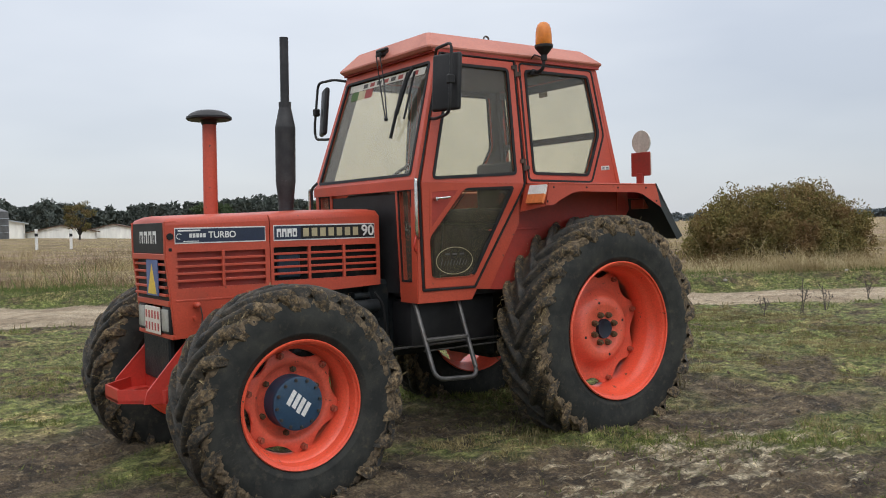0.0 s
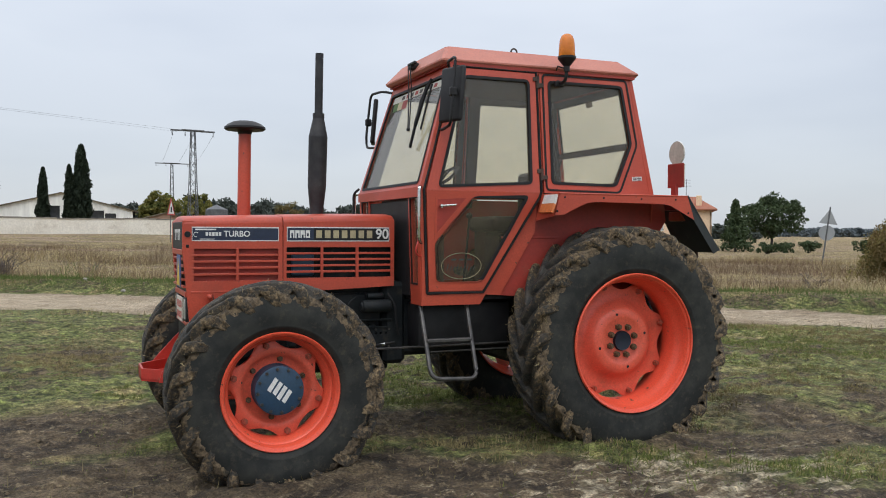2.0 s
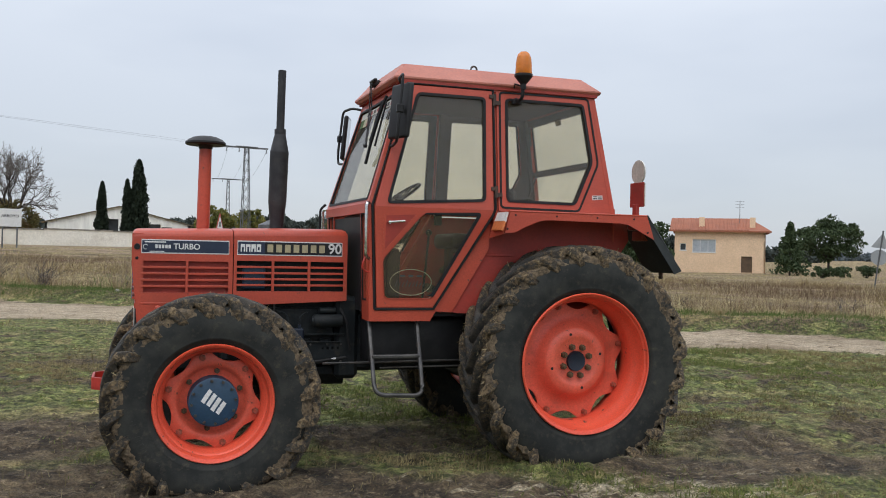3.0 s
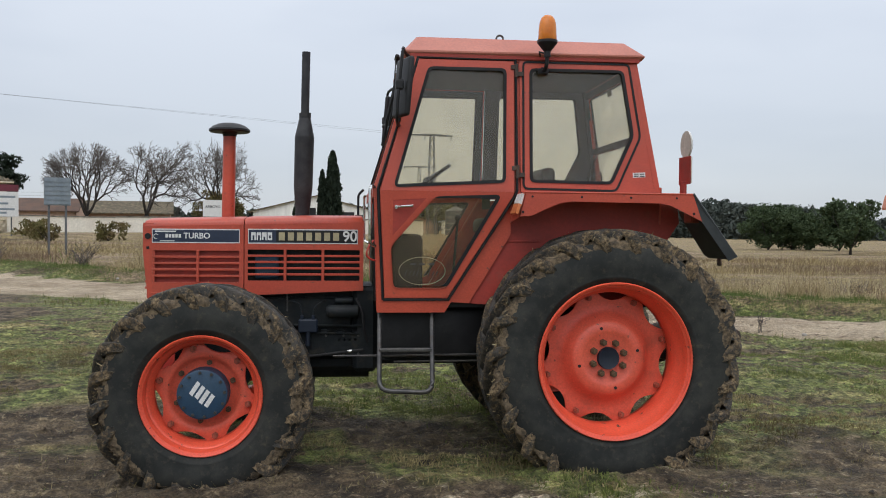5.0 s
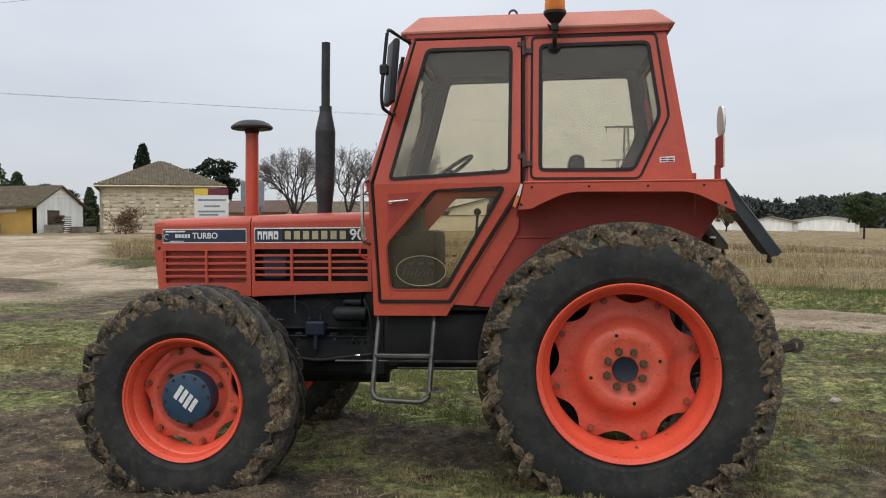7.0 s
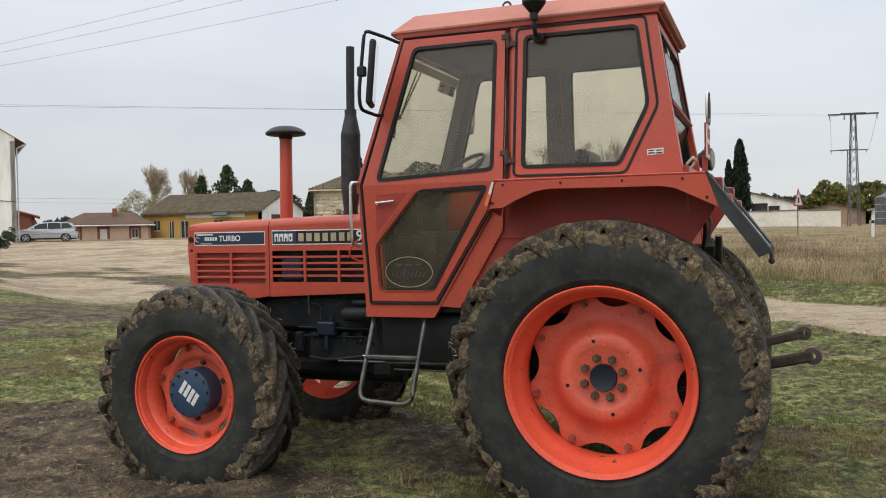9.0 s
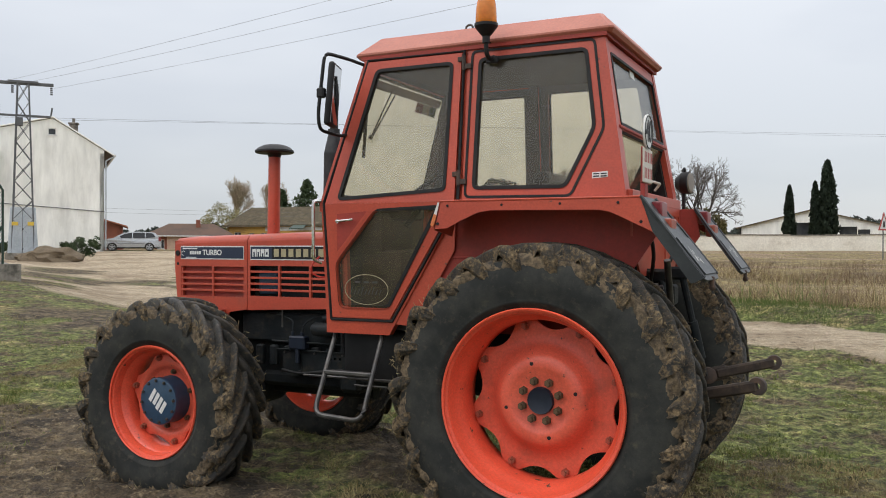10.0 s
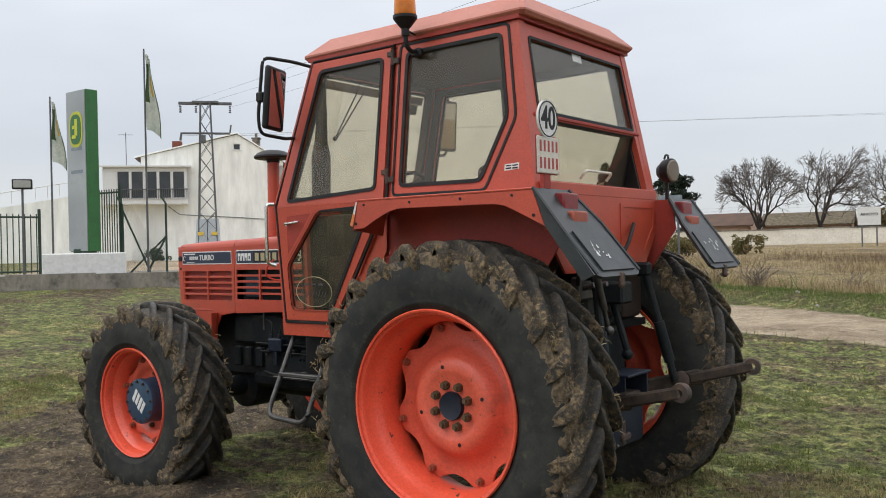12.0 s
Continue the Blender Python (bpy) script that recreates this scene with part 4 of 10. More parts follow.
# the stone barn with its hipped roof
def stone_barn():
    A, B = Vector((-37.4, 63.9)), Vector((-28.5, 68.2))
    d = (B - A).normalized()
    back = Vector((-d.y, d.x)) * 10.5
    z0, z1, zt = 0.7, 5.22, 7.55
    t = thing("stone_barn", "cream stone barn with mossy hipped tile roof beside the yard", "barn")
    L = (B - A).length
    for a, b, nm in ((A, B, "wall"), (B, B + back, "wall"), (B + back, A + back, "wall"), (A + back, A, "wall")):
        ln = (b - a).length
        wall_plate(nm, a, b, rect(0, ln, z0, z1), [], "barn_stone", t, 0.5)
    # single stones that stand proud of the yard wall
    rng = random.Random(5)
    shapes = []
    for k in range(4):
        bm = box(-0.5, 0.5, -0.06, 0.03, -0.5, 0.5, 0.16)
        for v in bm.verts:
            v.co += Vector((rng.uniform(-0.07, 0.07), 0, rng.uniform(-0.07, 0.07)))
        shapes.append(data_of("stone", bm, "barn_stone", 40))
    rows, n = 13, 0
    for r in range(rows):
        u, h = 0.2 + rng.uniform(0, 0.2), (z1 - 1.2) / rows
        while u < L - 0.3 and n < 290:
            w = rng.uniform(0.20, 0.62)
            o = new("stone", rng.choice(shapes))
            o.parent = t
            c = A + d * (u + w / 2)
            o.matrix_basis = Matrix.LocRotScale((c.x + d.y * 0.012, c.y - d.x * 0.012, 1.2 + h * (r + 0.5)), Euler((0, 0, math.atan2(d.y, d.x))), (w * rng.uniform(0.8, 0.96), 0.6, h * rng.uniform(0.62, 0.95)))
            u, n = u + w, n + 1
    ov = 0.45
    c = [A - d * ov - back.normalized() * ov, B + d * ov - back.normalized() * ov, B + d * ov + back * (1 + ov / 10.5), A - d * ov + back * (1 + ov / 10.5)]
    m0, m1 = A + d * (L * 0.47) + back * 0.5, A + d * (L * 0.55) + back * 0.5
    e = z1 - 0.05
    rf = part("roof", join(slab([(c[0].x, c[0].y, e), (c[1].x, c[1].y, e), (m1.x, m1.y, zt), (m0.x, m0.y, zt)], 0.14), slab([(c[1].x, c[1].y, e), (c[2].x, c[2].y, e), (m1.x, m1.y, zt)], 0.14), slab([(c[2].x, c[2].y, e), (c[3].x, c[3].y, e), (m0.x, m0.y, zt), (m1.x, m1.y, zt)], 0.14), slab([(c[3].x, c[3].y, e), (c[0].x, c[0].y, e), (m0.x, m0.y, zt)], 0.14)), "tiles", t, "mossy clay tile roof", 15)
    # tile columns of the yard slope, each cut at the hips
    bm = bmesh.new()
    n = 42
    for k in range(n):
        f = (k + 0.5) / n
        p = c[0].lerp(c[1], f)
        lim = min(1.0, f / 0.49, (1 - f) / 0.47)
        q0 = Vector((p.x, p.y, e + 0.15))
        mid = A + d * (f * L) + back * 0.5
        q1 = q0.lerp(Vector((mid.x, mid.y, zt + 0.15)), lim)
        u = Vector((d.x, d.y, 0))
        prof = [(-0.085, 0), (-0.06, 0.055), (0, 0.08), (0.06, 0.055), (0.085, 0)]
        lo, hi = [bm.verts.new(q0 + u * x + Vector((0, 0, y))) for x, y in prof], [bm.verts.new(q1 + u * x + Vector((0, 0, y))) for x, y in prof]
        for i in range(4):
            bm.faces.new((lo[i], lo[i + 1], hi[i + 1], hi[i]))
        bm.faces.new(lo)
    part("roof_tiles", bm, "tiles", rf)["kind"] = "stuff"
    part("eave", join(tube([(c[0].x, c[0].y, e + 0.02), (c[1].x, c[1].y, e + 0.02)], 0.07, 6)), "barn_stone", t)


stone_barn()


# long ochre building with a white gable
def ochre_building():
    t = thing("village_building", "ochre yellow building with white gable and old tile roof", "building")
    x0, x1, y0, y1, zb, ze, zr = -67.0, -51.6, 77.7, 87.3, 0.9, 3.95, 6.1
    hole = [rect(1.0, 2.0, 2.0, 3.2), rect(3.2, 3.9, 0.95, 3.1), rect(4.8, 5.9, 0.95, 3.1), rect(9.2, 10.5, 1.8, 3.1)]
    w, d, nr = wall_plate("wall", (x0, y0), (x1, y0), rect(0, x1 - x0, zb, ze), hole, "ochre", t, 0.3)
    for h in hole:
        opening("window", t, (x0, y0), d, nr, h[0][0], h[1][0], h[0][1], h[2][1])
    gp = [(0, zb), (y1 - y0, zb), (y1 - y0, ze), ((y1 - y0) / 2, zr), (0, ze)]
    gd = rect(2.2, 4.6, zb + 0.3, 3.6)
    w2, d2, n2 = wall_plate("gable", (x1, y0), (x1, y1), gp, [gd], "whitewash", t, 0.3)
    part("barn_door", plate(gd, [], lambda u, v: (x1 - 0.12, y0 + u, v), (-0.06, 0, 0)), "wood", t)
    wall_plate("wall", (x1, y1), (x0, y1), rect(0, x1 - x0, zb, ze), [], "ochre", t, 0.3)
    wall_plate("gable", (x0, y1), (x0, y0), gp, [], "whitewash", t, 0.3)
    ym = (y0 + y1) / 2
    part("roof", join(slab([(x0 - 0.3, y0 - 0.5, ze - 0.15), (x1 + 0.3, y0 - 0.5, ze - 0.15), (x1 + 0.3, ym, zr), (x0 - 0.3, ym, zr)], 0.16), slab([(x1 + 0.3, y1 + 0.5, ze - 0.15), (x0 - 0.3, y1 + 0.5, ze - 0.15), (x0 - 0.3, ym, zr), (x1 + 0.3, ym, zr)], 0.16)), "tiles", t, "old brown tile roof", 15)
    tile_rows("roof_tiles", t, (x0 - 0.3, y0 - 0.5, ze + 0.01), (x1 + 0.3, y0 - 0.5, ze + 0.01), (0, ym - y0 + 0.5, zr - ze + 0.15), 1, "tiles")
    part("sign_board", box(x0 + 5.6, x1 - 2.0, y0 - 0.08, y0 - 0.02, 3.35, 3.75), "white", t, "white fascia board")
    part("canopy", slab([(x0 + 9.7, y0 - 1.2, 3.5), (x0 + 11.7, y0 - 1.2, 3.5), (x0 + 11.4, y0, 4.15), (x0 + 10.0, y0, 4.15)], 0.08), "fence_green", t, "small green canopy")
    # things stacked by the gable
    for k, (x, y, r, h) in enumerate(((x1 + 1.6, y0 + 0.6, 0.9, 1.0), (x1 + 1.2, y0 + 7.2, 1.3, 0.8), (x1 - 3.6, y0 - 1.6, 0.8, 1.1))):
        tk = thing("cattle_trough", "grey concrete ring trough beside the building", "trough", pose(x, y, gz(x, y)), "troughs by the building")
        part("ring", lathe([(r, 0), (r, h), (r - 0.12, h), (r - 0.12, 0.1), (0.01, 0.1), (0.01, 0), (r, 0)], 24), "concrete", tk).matrix_basis = pose(0, 0, 0, 90, 0, 0)
    pal = thing("pallet_stack", "stack of weathered wooden pallets against the gable", "pallets", pose(x1 + 0.9, y0 + 3.4, gz(x1, y0 + 3.4)))
    for k in range(9):
        part("board", box(-0.5, 0.5, -1.0, 1.0, 0.22 * k + 0.02, 0.22 * k + 0.10, 0.01), "wood", pal)
        part("board", box(-0.45, 0.45, -0.9 + 0.25 * (k % 3), -0.7 + 0.25 * (k % 3), 0.22 * k + 0.10, 0.22 * k + 0.23, 0.01), "wood", pal)


ochre_building()


# the tall white house, its gable to the yard
def white_house():
    t = thing("white_house", "tall stained white house with tile roof and glazed veranda", "house")
    C = Vector((-54.0, 46.8))
    lf = Vector((-0.643, -0.766))
    away = Vector((-0.766, 0.643))
    P = lambda u, k=0.0: C + lf * u + away * k
    zb, ze = 0.6, 9.0
    gable = [(0, zb), (11.6, zb), (11.6, 9.70), (3.8, 11.62), (0, 9.25)]
    # a wall plate runs from left to right so that it faces the yard
    A = P(11.6)
    g = [(11.6 - u, v) for u, v in gable][::-1]
    hole = rect(11.6 - 4.15, 11.6 - 3.55, 10.30, 10.85)
    w, d, nr = wall_plate("gable", A[:], C[:], g, [hole], "whitewash", t, 0.35)
    opening("window", t, A[:], d, nr, hole[0][0], hole[1][0], hole[0][1], hole[2][1], bars=0)
    wall_plate("wall", C[:], P(0, 12)[:], rect(0, 12, zb, ze), [], "whitewash", t, 0.35)
    wall_plate("wall", P(11.6, 12)[:], A[:], rect(0, 12, zb, 9.65), [], "whitewash", t, 0.35)
    wall_plate("gable", P(0, 12)[:], P(11.6, 12)[:], gable, [], "whitewash", t, 0.35)
    q = lambda u, k, z: (P(u, k).x, P(u, k).y, z)
    part("roof", join(slab([q(-0.75, -0.06, ze - 0.20), q(-0.75, 12.4, ze - 0.20), q(3.8, 12.4, 11.66), q(3.8, -0.06, 11.66)], 0.10), slab([q(3.8, -0.06, 11.66), q(3.8, 12.4, 11.66), q(12.1, 12.4, 9.60), q(12.1, -0.06, 9.60)], 0.08)), "tiles_brown", t, "brown clay tile roof", 15)
    part("bargeboard", join(tube([q(-0.78, -0.10, ze - 0.15), q(3.8, -0.10, 11.72)], 0.06, 6), tube([q(3.8, -0.10, 11.72), q(12.1, -0.10, 9.65)], 0.06, 6)), "whitewash", t)
    part("gutter", tube([q(-0.78, -0.45, ze - 0.18), q(-0.78, 12.4, ze - 0.18)], 0.08, 8), "white", t)
    part("downpipe", tube([q(-0.75, -0.2, ze - 0.24), q(-0.12, -0.12, ze - 0.6), q(-0.12, -0.12, 1.2)], 0.05, 8, 0.1), "sheet", t)
    ch = part("chimney", box(-0.35, 0.35, -0.35, 0.35, 8.7, 11.2, 0.02), "brick", t, "red brick chimney")
    ch.matrix_basis = pose(*P(8.8, 1.6), 0, 0, 0, 40)
    ch2 = part("chimney", join(box(-0.3, 0.3, -0.3, 0.3, 9.6, 11.6, 0.02), box(-0.38, 0.38, -0.38, 0.38, 11.6, 11.72, 0.01), cyl((0, 0, 11.7), (0, 0, 12.1), 0.12)), "concrete", t, "grey chimney with a cowl")
    ch2.matrix_basis = pose(*P(2.2, 3.0), 0, 0, 0, 40)
    part("wall_cable", tube([q(9.5, -0.05, 5.6), q(8.6, -0.05, 4.9), q(4.0, -0.05, 4.6), q(0.0, -0.05, 4.3)], 0.03, 5), "wire", t)
    # veranda box, glazed, on the lower left wing
    V0, V1 = P(14.4, -1.2), P(7.9, -1.2)
    ln = (V1 - V0).length
    cols = [rect(1.0 + k * (ln - 1.1) / 5 + 0.05, 1.0 + (k + 1) * (ln - 1.1) / 5 - 0.05, 6.20, 8.45) for k in range(5)]
    v, d3, n3 = wall_plate("veranda_front", V0[:], V1[:], rect(0, ln, 5.75, 8.75), cols, "white", t, 0.15)
    for k in cols:
        opening("veranda_window", t, V0[:], d3, n3, k[0][0], k[1][0], k[0][1], k[2][1], bars=0, deep=0.08)
    part("veranda_rail", join(tube([q(7.8, -1.3, 6.95), q(13.4, -1.3, 6.95)], 0.04, 5), *[tube([q(7.9 + 0.16 * k, -1.3, 6.15), q(7.9 + 0.16 * k, -1.3, 6.95)], 0.02, 4) for k in range(34)]), "galv", t, "grey balcony railing")
    part("veranda_body", slab([q(7.9, -1.1, 5.7), q(14.4, -1.1, 5.7), q(14.4, 4, 5.7), q(7.9, 4, 5.7)], 0.25), "whitewash", t)
    part("veranda_roof", slab([q(7.6, -1.5, 8.75), q(14.8, -1.5, 8.75), q(14.8, 4, 9.2), q(7.6, 4, 9.2)], 0.12), "white", t)
    W0 = P(25.0, -0.1)
    wall_plate("wing_wall", W0[:], P(10.6, -0.1)[:], [(0, zb), (14.4, zb), (14.4, 8.7), (10.4, 8.7), (10.4, 6.9), (0, 5.2)], [], "whitewash", t, 0.3)
    part("terrace_rail", join(*[tube([q(26.0 - k * 0.9, -0.2, 5.25 + k * 0.145), q(26.0 - k * 0.9, -0.2, 6.2 + k * 0.145)], 0.03, 4) for k in range(12)], tube([q(26.0, -0.2, 6.2), q(16.0, -0.2, 7.8)], 0.04, 5)), "white", t, "white terrace railing")
    part("aerial", join(tube([q(13.0, 2, 9.2), q(13.0, 2, 12.0)], 0.03, 4), tube([q(12.4, 2, 11.8), q(13.6, 2, 11.8)], 0.02, 4)), "galv", t)
    for k, (u, h) in enumerate(((2.6, 0.9), (7.4, 0.8), (10.4, 1.0))):
        leaf_shrub(*(P(u, -1.6)[:]), h, 0.9, 30 + k, "dark green shrub against the white house wall", "pine", "shrubs by the house")


def leaf_shrub(x, y, h, r, seed, label, leaf, group="", clumps=26, per=50, size=0.09):
    rng, rs = random.Random(seed), np.random.RandomState(seed)
    t = thing("shrub", label, "shrub", pose(x, y, gz(x, y) - 0.03), group)
    segs = []
    for k in range(7):
        a = k * 0.9 + rng.uniform(-0.3, 0.3)
        segs.append(((0, 0, 0), (math.cos(a) * r * 0.6, math.sin(a) * r * 0.6, h * rng.uniform(0.5, 0.9)), 0.03, 0.008))
    cs = [(rng.gauss(0, 0.42) * r, rng.gauss(0, 0.42) * r, h * rng.uniform(0.18, 0.88)) for _ in range(clumps)]
    part("stem_tangle", limb_mesh("stem_tangle", segs, "bark"), None, t)["kind"] = "stuff"
    part("leaves", faces_mesh("leaves", leaves(rs, cs, [0.26 * max(r, h) * 0.8] * clumps, per, size), leaf, 4), None, t)
    return t


white_house()


def peach_house():
    t = thing("peach_house", "two-storey peach house with orange tile roof in the field", "house")
    C = Vector((60.6, 78.6))
    d = Vector((0.803, -0.596))   # runs to the right as seen from the road
    away = Vector((0.596, 0.803))
    zb, z1 = gz(60, 78) - 0.2, 4.35
    P = lambda u, k=0.0: C + d * u + away * k
    a, b = P(-5.2), P(4.8)
    holes = [rect(2.0, 4.6, 1.9, 3.4), rect(7.4, 8.6, zb + 0.3, 1.5), rect(0.6, 1.3, 2.1, 2.9)]
    w, dd, nr = wall_plate("wall", a[:], b[:], rect(0, 10, zb, z1), holes, "peach", t, 0.3)
    opening("window", t, a[:], dd, nr, 2.0, 4.6, 1.9, 3.4, glass_mat="sheet", bars=2)
    opening("window", t, a[:], dd, nr, 0.6, 1.3, 2.1, 2.9, bars=0)
    part("door", plate(holes[1], [], lambda u, v: (a.x + dd.x * u - nr.x * 0.15, a.y + dd.y * u - nr.y * 0.15, v), (-nr.x * 0.05, -nr.y * 0.05, 0)), "wood", t)
    wall_plate("wall", b[:], P(4.8, 9)[:], rect(0, 9, zb, z1), [], "peach", t, 0.3)
    wall_plate("wall", P(4.8, 9)[:], P(-5.2, 9)[:], rect(0, 10, zb, z1), [], "peach", t, 0.3)
    wall_plate("wall", P(-5.2, 9)[:], a[:], rect(0, 9, zb, z1), [], "peach", t, 0.3)
    q = lambda u, k, z: (P(u, k).x, P(u, k).y, z)
    part("roof", join(slab([q(-5.8, -0.6, z1 - 0.1), q(5.4, -0.6, z1 - 0.1), q(3.2, 4.5, 5.85), q(-5.8, 4.5, 5.85)], 0.16), slab([q(5.4, -0.6, z1 - 0.1), q(5.4, 9.6, z1 - 0.1), q(3.2, 4.5, 5.85)], 0.16), slab([q(5.4, 9.6, z1 - 0.1), q(-5.8, 9.6, z1 - 0.1), q(-5.8, 4.5, 5.85), q(3.2, 4.5, 5.85)], 0.16)), "tiles_red", t, "orange clay tile roof", 15)
    tile_rows("roof_tiles", t, q(-5.8, -0.6, z1 + 0.07), q(3.0, -0.6, z1 + 0.07), (away.x * 5.1, away.y * 5.1, 1.55), 1, "tiles_red", 0.1, 0.3)
    for u, k in ((-2.2, 1.2), (3.4, 1.0)):
        cm = part("chimney", box(-0.3, 0.3, -0.3, 0.3, 4.4, 6.0, 0.02), "peach", t)
        cm.matrix_basis = pose(*P(u, k), 0, 0, 0, -36)
    part("aerial", join(tube([q(2.0, 2.2, 5.3), q(2.0, 2.2, 8.0)], 0.03, 4), *[tube([q(1.5, 2.2, 7.9 - k * 0.35), q(2.5, 2.2, 7.9 - k * 0.35)], 0.02, 4) for k in range(3)]), "galv", t)


peach_house()


def low_shed(name, label, cx, cy, width, depth, zb, ze, zr, wall, roof, bays=(), turn=0.0, category="shed"):
    """A gabled shed, its gable to the fields; bays are openings (u0, u1, z0, z1), each backed by a dark sheet as shade.
    """
    t = thing(name, label, category, pose(cx, cy, 0, 0, 0, turn))
    h = width / 2
    g = [(0, zb), (width, zb), (width, ze), (h, zr), (0, ze)]
    holes = [rect(*b) for b in bays]
    wall_plate("gable", (-h, 0), (h, 0), g, holes, wall, t, 0.25)
    for b in bays:
        # added dark sheet stands in for the shade inside
        part("bay", plate(rect(*b), [], lambda u, v: (-h + u, 0.8, v), (0, 0.1, 0)), "window", t, "dark sheet for the shade in an open bay", 0)
    wall_plate("wall", (h, 0), (h, depth), rect(0, depth, zb, ze), [], wall, t, 0.25)
    wall_plate("gable", (h, depth), (-h, depth), g, [], wall, t, 0.25)
    wall_plate("wall", (-h, depth), (-h, 0), rect(0, depth, zb, ze), [], wall, t, 0.25)
    part("roof", join(slab([(-h - 0.5, -0.4, ze - 0.1), (0, -0.4, zr), (0, depth + 0.4, zr), (-h - 0.5, depth + 0.4, ze - 0.1)], 0.14), slab([(0, -0.4, zr), (h + 0.5, -0.4, ze - 0.1), (h + 0.5, depth + 0.4, ze - 0.1), (0, depth + 0.4, zr)], 0.14)), roof, t, "", 15)
    return t


low_shed("farm_shed", "low white farm shed with dark open bays behind a wall", -5.4, 128.0, 19.5, 24, 1.0, 4.3, 6.75, "whitewash", "tiles", ((7.2, 9.6, 2.4, 5.0), (13.2, 15.4, 2.6, 4.4), (15.5, 17.0, 2.6, 4.0)))
low_shed("lean_shed", "brown-roofed annex beside the farm shed", 9.0, 132.0, 9, 12, 1.0, 2.9, 4.2, "salmon", "tiles")
low_shed("low_barn", "long low farm building with brown roof across the fields", 26.6, 138.0, 10, 9, -0.6, 1.75, 2.8, "whitewash", "tiles_brown", turn=-14)
low_shed("white_shed", "small white shed at the field's edge", 16.6, 128.0, 6.0, 10, -0.6, 3.1, 3.7, "whitewash", "sheet", turn=-10)
low_shed("field_shed", "low white shed across the fields", 36.5, 146.0, 8, 9, -0.6, 2.0, 2.9, "whitewash", "tiles_brown", turn=-20)
low_shed("field_shed", "low white shed across the fields", 54.8, 175.7, 11, 10, -0.6, 2.5, 3.1, "whitewash", "sheet", turn=-22)
low_shed("village_house", "low brown-roofed village house behind the white wall", -33.6, 106.5, 6.4, 7.5, 1.2, 3.6, 5.1, "pink", "tiles_brown", turn=96, category="house")
low_shed("village_house", "low brown-roofed village house behind the white wall", -25.0, 118.0, 8.0, 10.5, 1.2, 3.6, 5.2, "salmon", "tiles", turn=100, category="house")
low_shed("brick_house", "brick house with red tile roof behind the car", -68.6, 59.4, 5, 7, 0.9, 3.55, 4.35, "brick", "tiles_red", turn=45, category="house")


def bungalow():
    """A long low house with a hipped roof, its front to the yard."""
    t = thing("bungalow", "low salmon bungalow with brown hipped tile roof at the yard", "house")
    A, B, dp, zb, ze, zr = Vector((-71.5, 69.3)), Vector((-64.5, 75.5)), 5.2, 0.9, 2.65, 4.05
    d = (B - A).normalized()
    bk = Vector((-d.y, d.x)) * dp
    L = (B - A).length
    holes = [rect(1.2, 1.9, 1.25, 2.3), rect(4.0, 4.75, 0.95, 2.3), rect(7.3, 8.0, 1.25, 2.3)]
    w, dd, nr = wall_plate("wall", A[:], B[:], rect(0, L, zb, ze), holes, "pink", t, 0.3)
    for h in holes:
        opening("window", t, A[:], dd, nr, h[0][0], h[1][0], h[0][1], h[2][1])
        part("surround", plate(inset(h, -0.28), [h], lambda u, v: (A.x + dd.x * u + nr.x * 0.03, A.y + dd.y * u + nr.y * 0.03, v), (-nr.x * 0.05, -nr.y * 0.05, 0)), "brick", t, "brown brick surround")
    part("door_leaf", plate(rect(4.05, 4.70, 0.95, 2.25), [], lambda u, v: (A.x + dd.x * u - nr.x * 0.06, A.y + dd.y * u - nr.y * 0.06, v), (-nr.x * 0.03, -nr.y * 0.03, 0)), "white", t, "white house door")
    wall_plate("wall", B[:], (B + bk)[:], rect(0, dp, zb, ze), [], "pink", t, 0.3)
    wall_plate("wall", (B + bk)[:], (A + bk)[:], rect(0, L, zb, ze), [], "pink", t, 0.3)
    wall_plate("wall", (A + bk)[:], A[:], rect(0, dp, zb, ze), [], "pink", t, 0.3)
    o = 0.45
    n = bk.normalized()
    c = [A - d * o - n * o, B + d * o - n * o, B + bk + d * o + n * o, A + bk - d * o + n * o]
    m0, m1 = A + d * 2.4 + bk * 0.5, B - d * 2.0 + bk * 0.5
    q = lambda v, z: (v.x, v.y, z)
    part("roof", join(slab([q(c[0], ze), q(c[1], ze), q(m1, zr), q(m0, zr)], 0.12), slab([q(c[1], ze), q(c[2], ze), q(m1, zr)], 0.12), slab([q(c[2], ze), q(c[3], ze), q(m0, zr), q(m1, zr)], 0.12), slab([q(c[3], ze), q(c[0], ze), q(m0, zr)], 0.12)), "tiles_brown", t, "brown hipped tile roof", 15)
    part("gutter", tube([q(c[0], ze + 0.02), q(c[1], ze + 0.02)], 0.07, 6), "white", t)
    ch = part("chimney", box(-0.25, 0.25, -0.25, 0.25, 3.4, 4.6, 0.02), "brick", t, "red brick chimney")
    ch.matrix_basis = pose(*(A + d * 5.6 + bk * 0.35), 0, 0, 0, 41)


bungalow()
silo = thing("silo", "grey metal silo beside the greenhouse", "silo", pose(14.6, 119.0, gz(14.6, 119)))
bm = lathe([(0, 4.2), (1.5, 3.5), (1.5, 0), (0, 0)], 24)
bm.transform(Matrix.Rotation(radians(90), 4, "X"))
part("tank", bm, "galv", silo)
part("hoop", join(*[tube([(1.53 * math.cos(a), 1.53 * math.sin(a), z) for a in (2 * math.pi * i / 24 for i in range(25))], 0.03, 4) for z in (0.8, 1.7, 2.6)]), "sheet", silo)

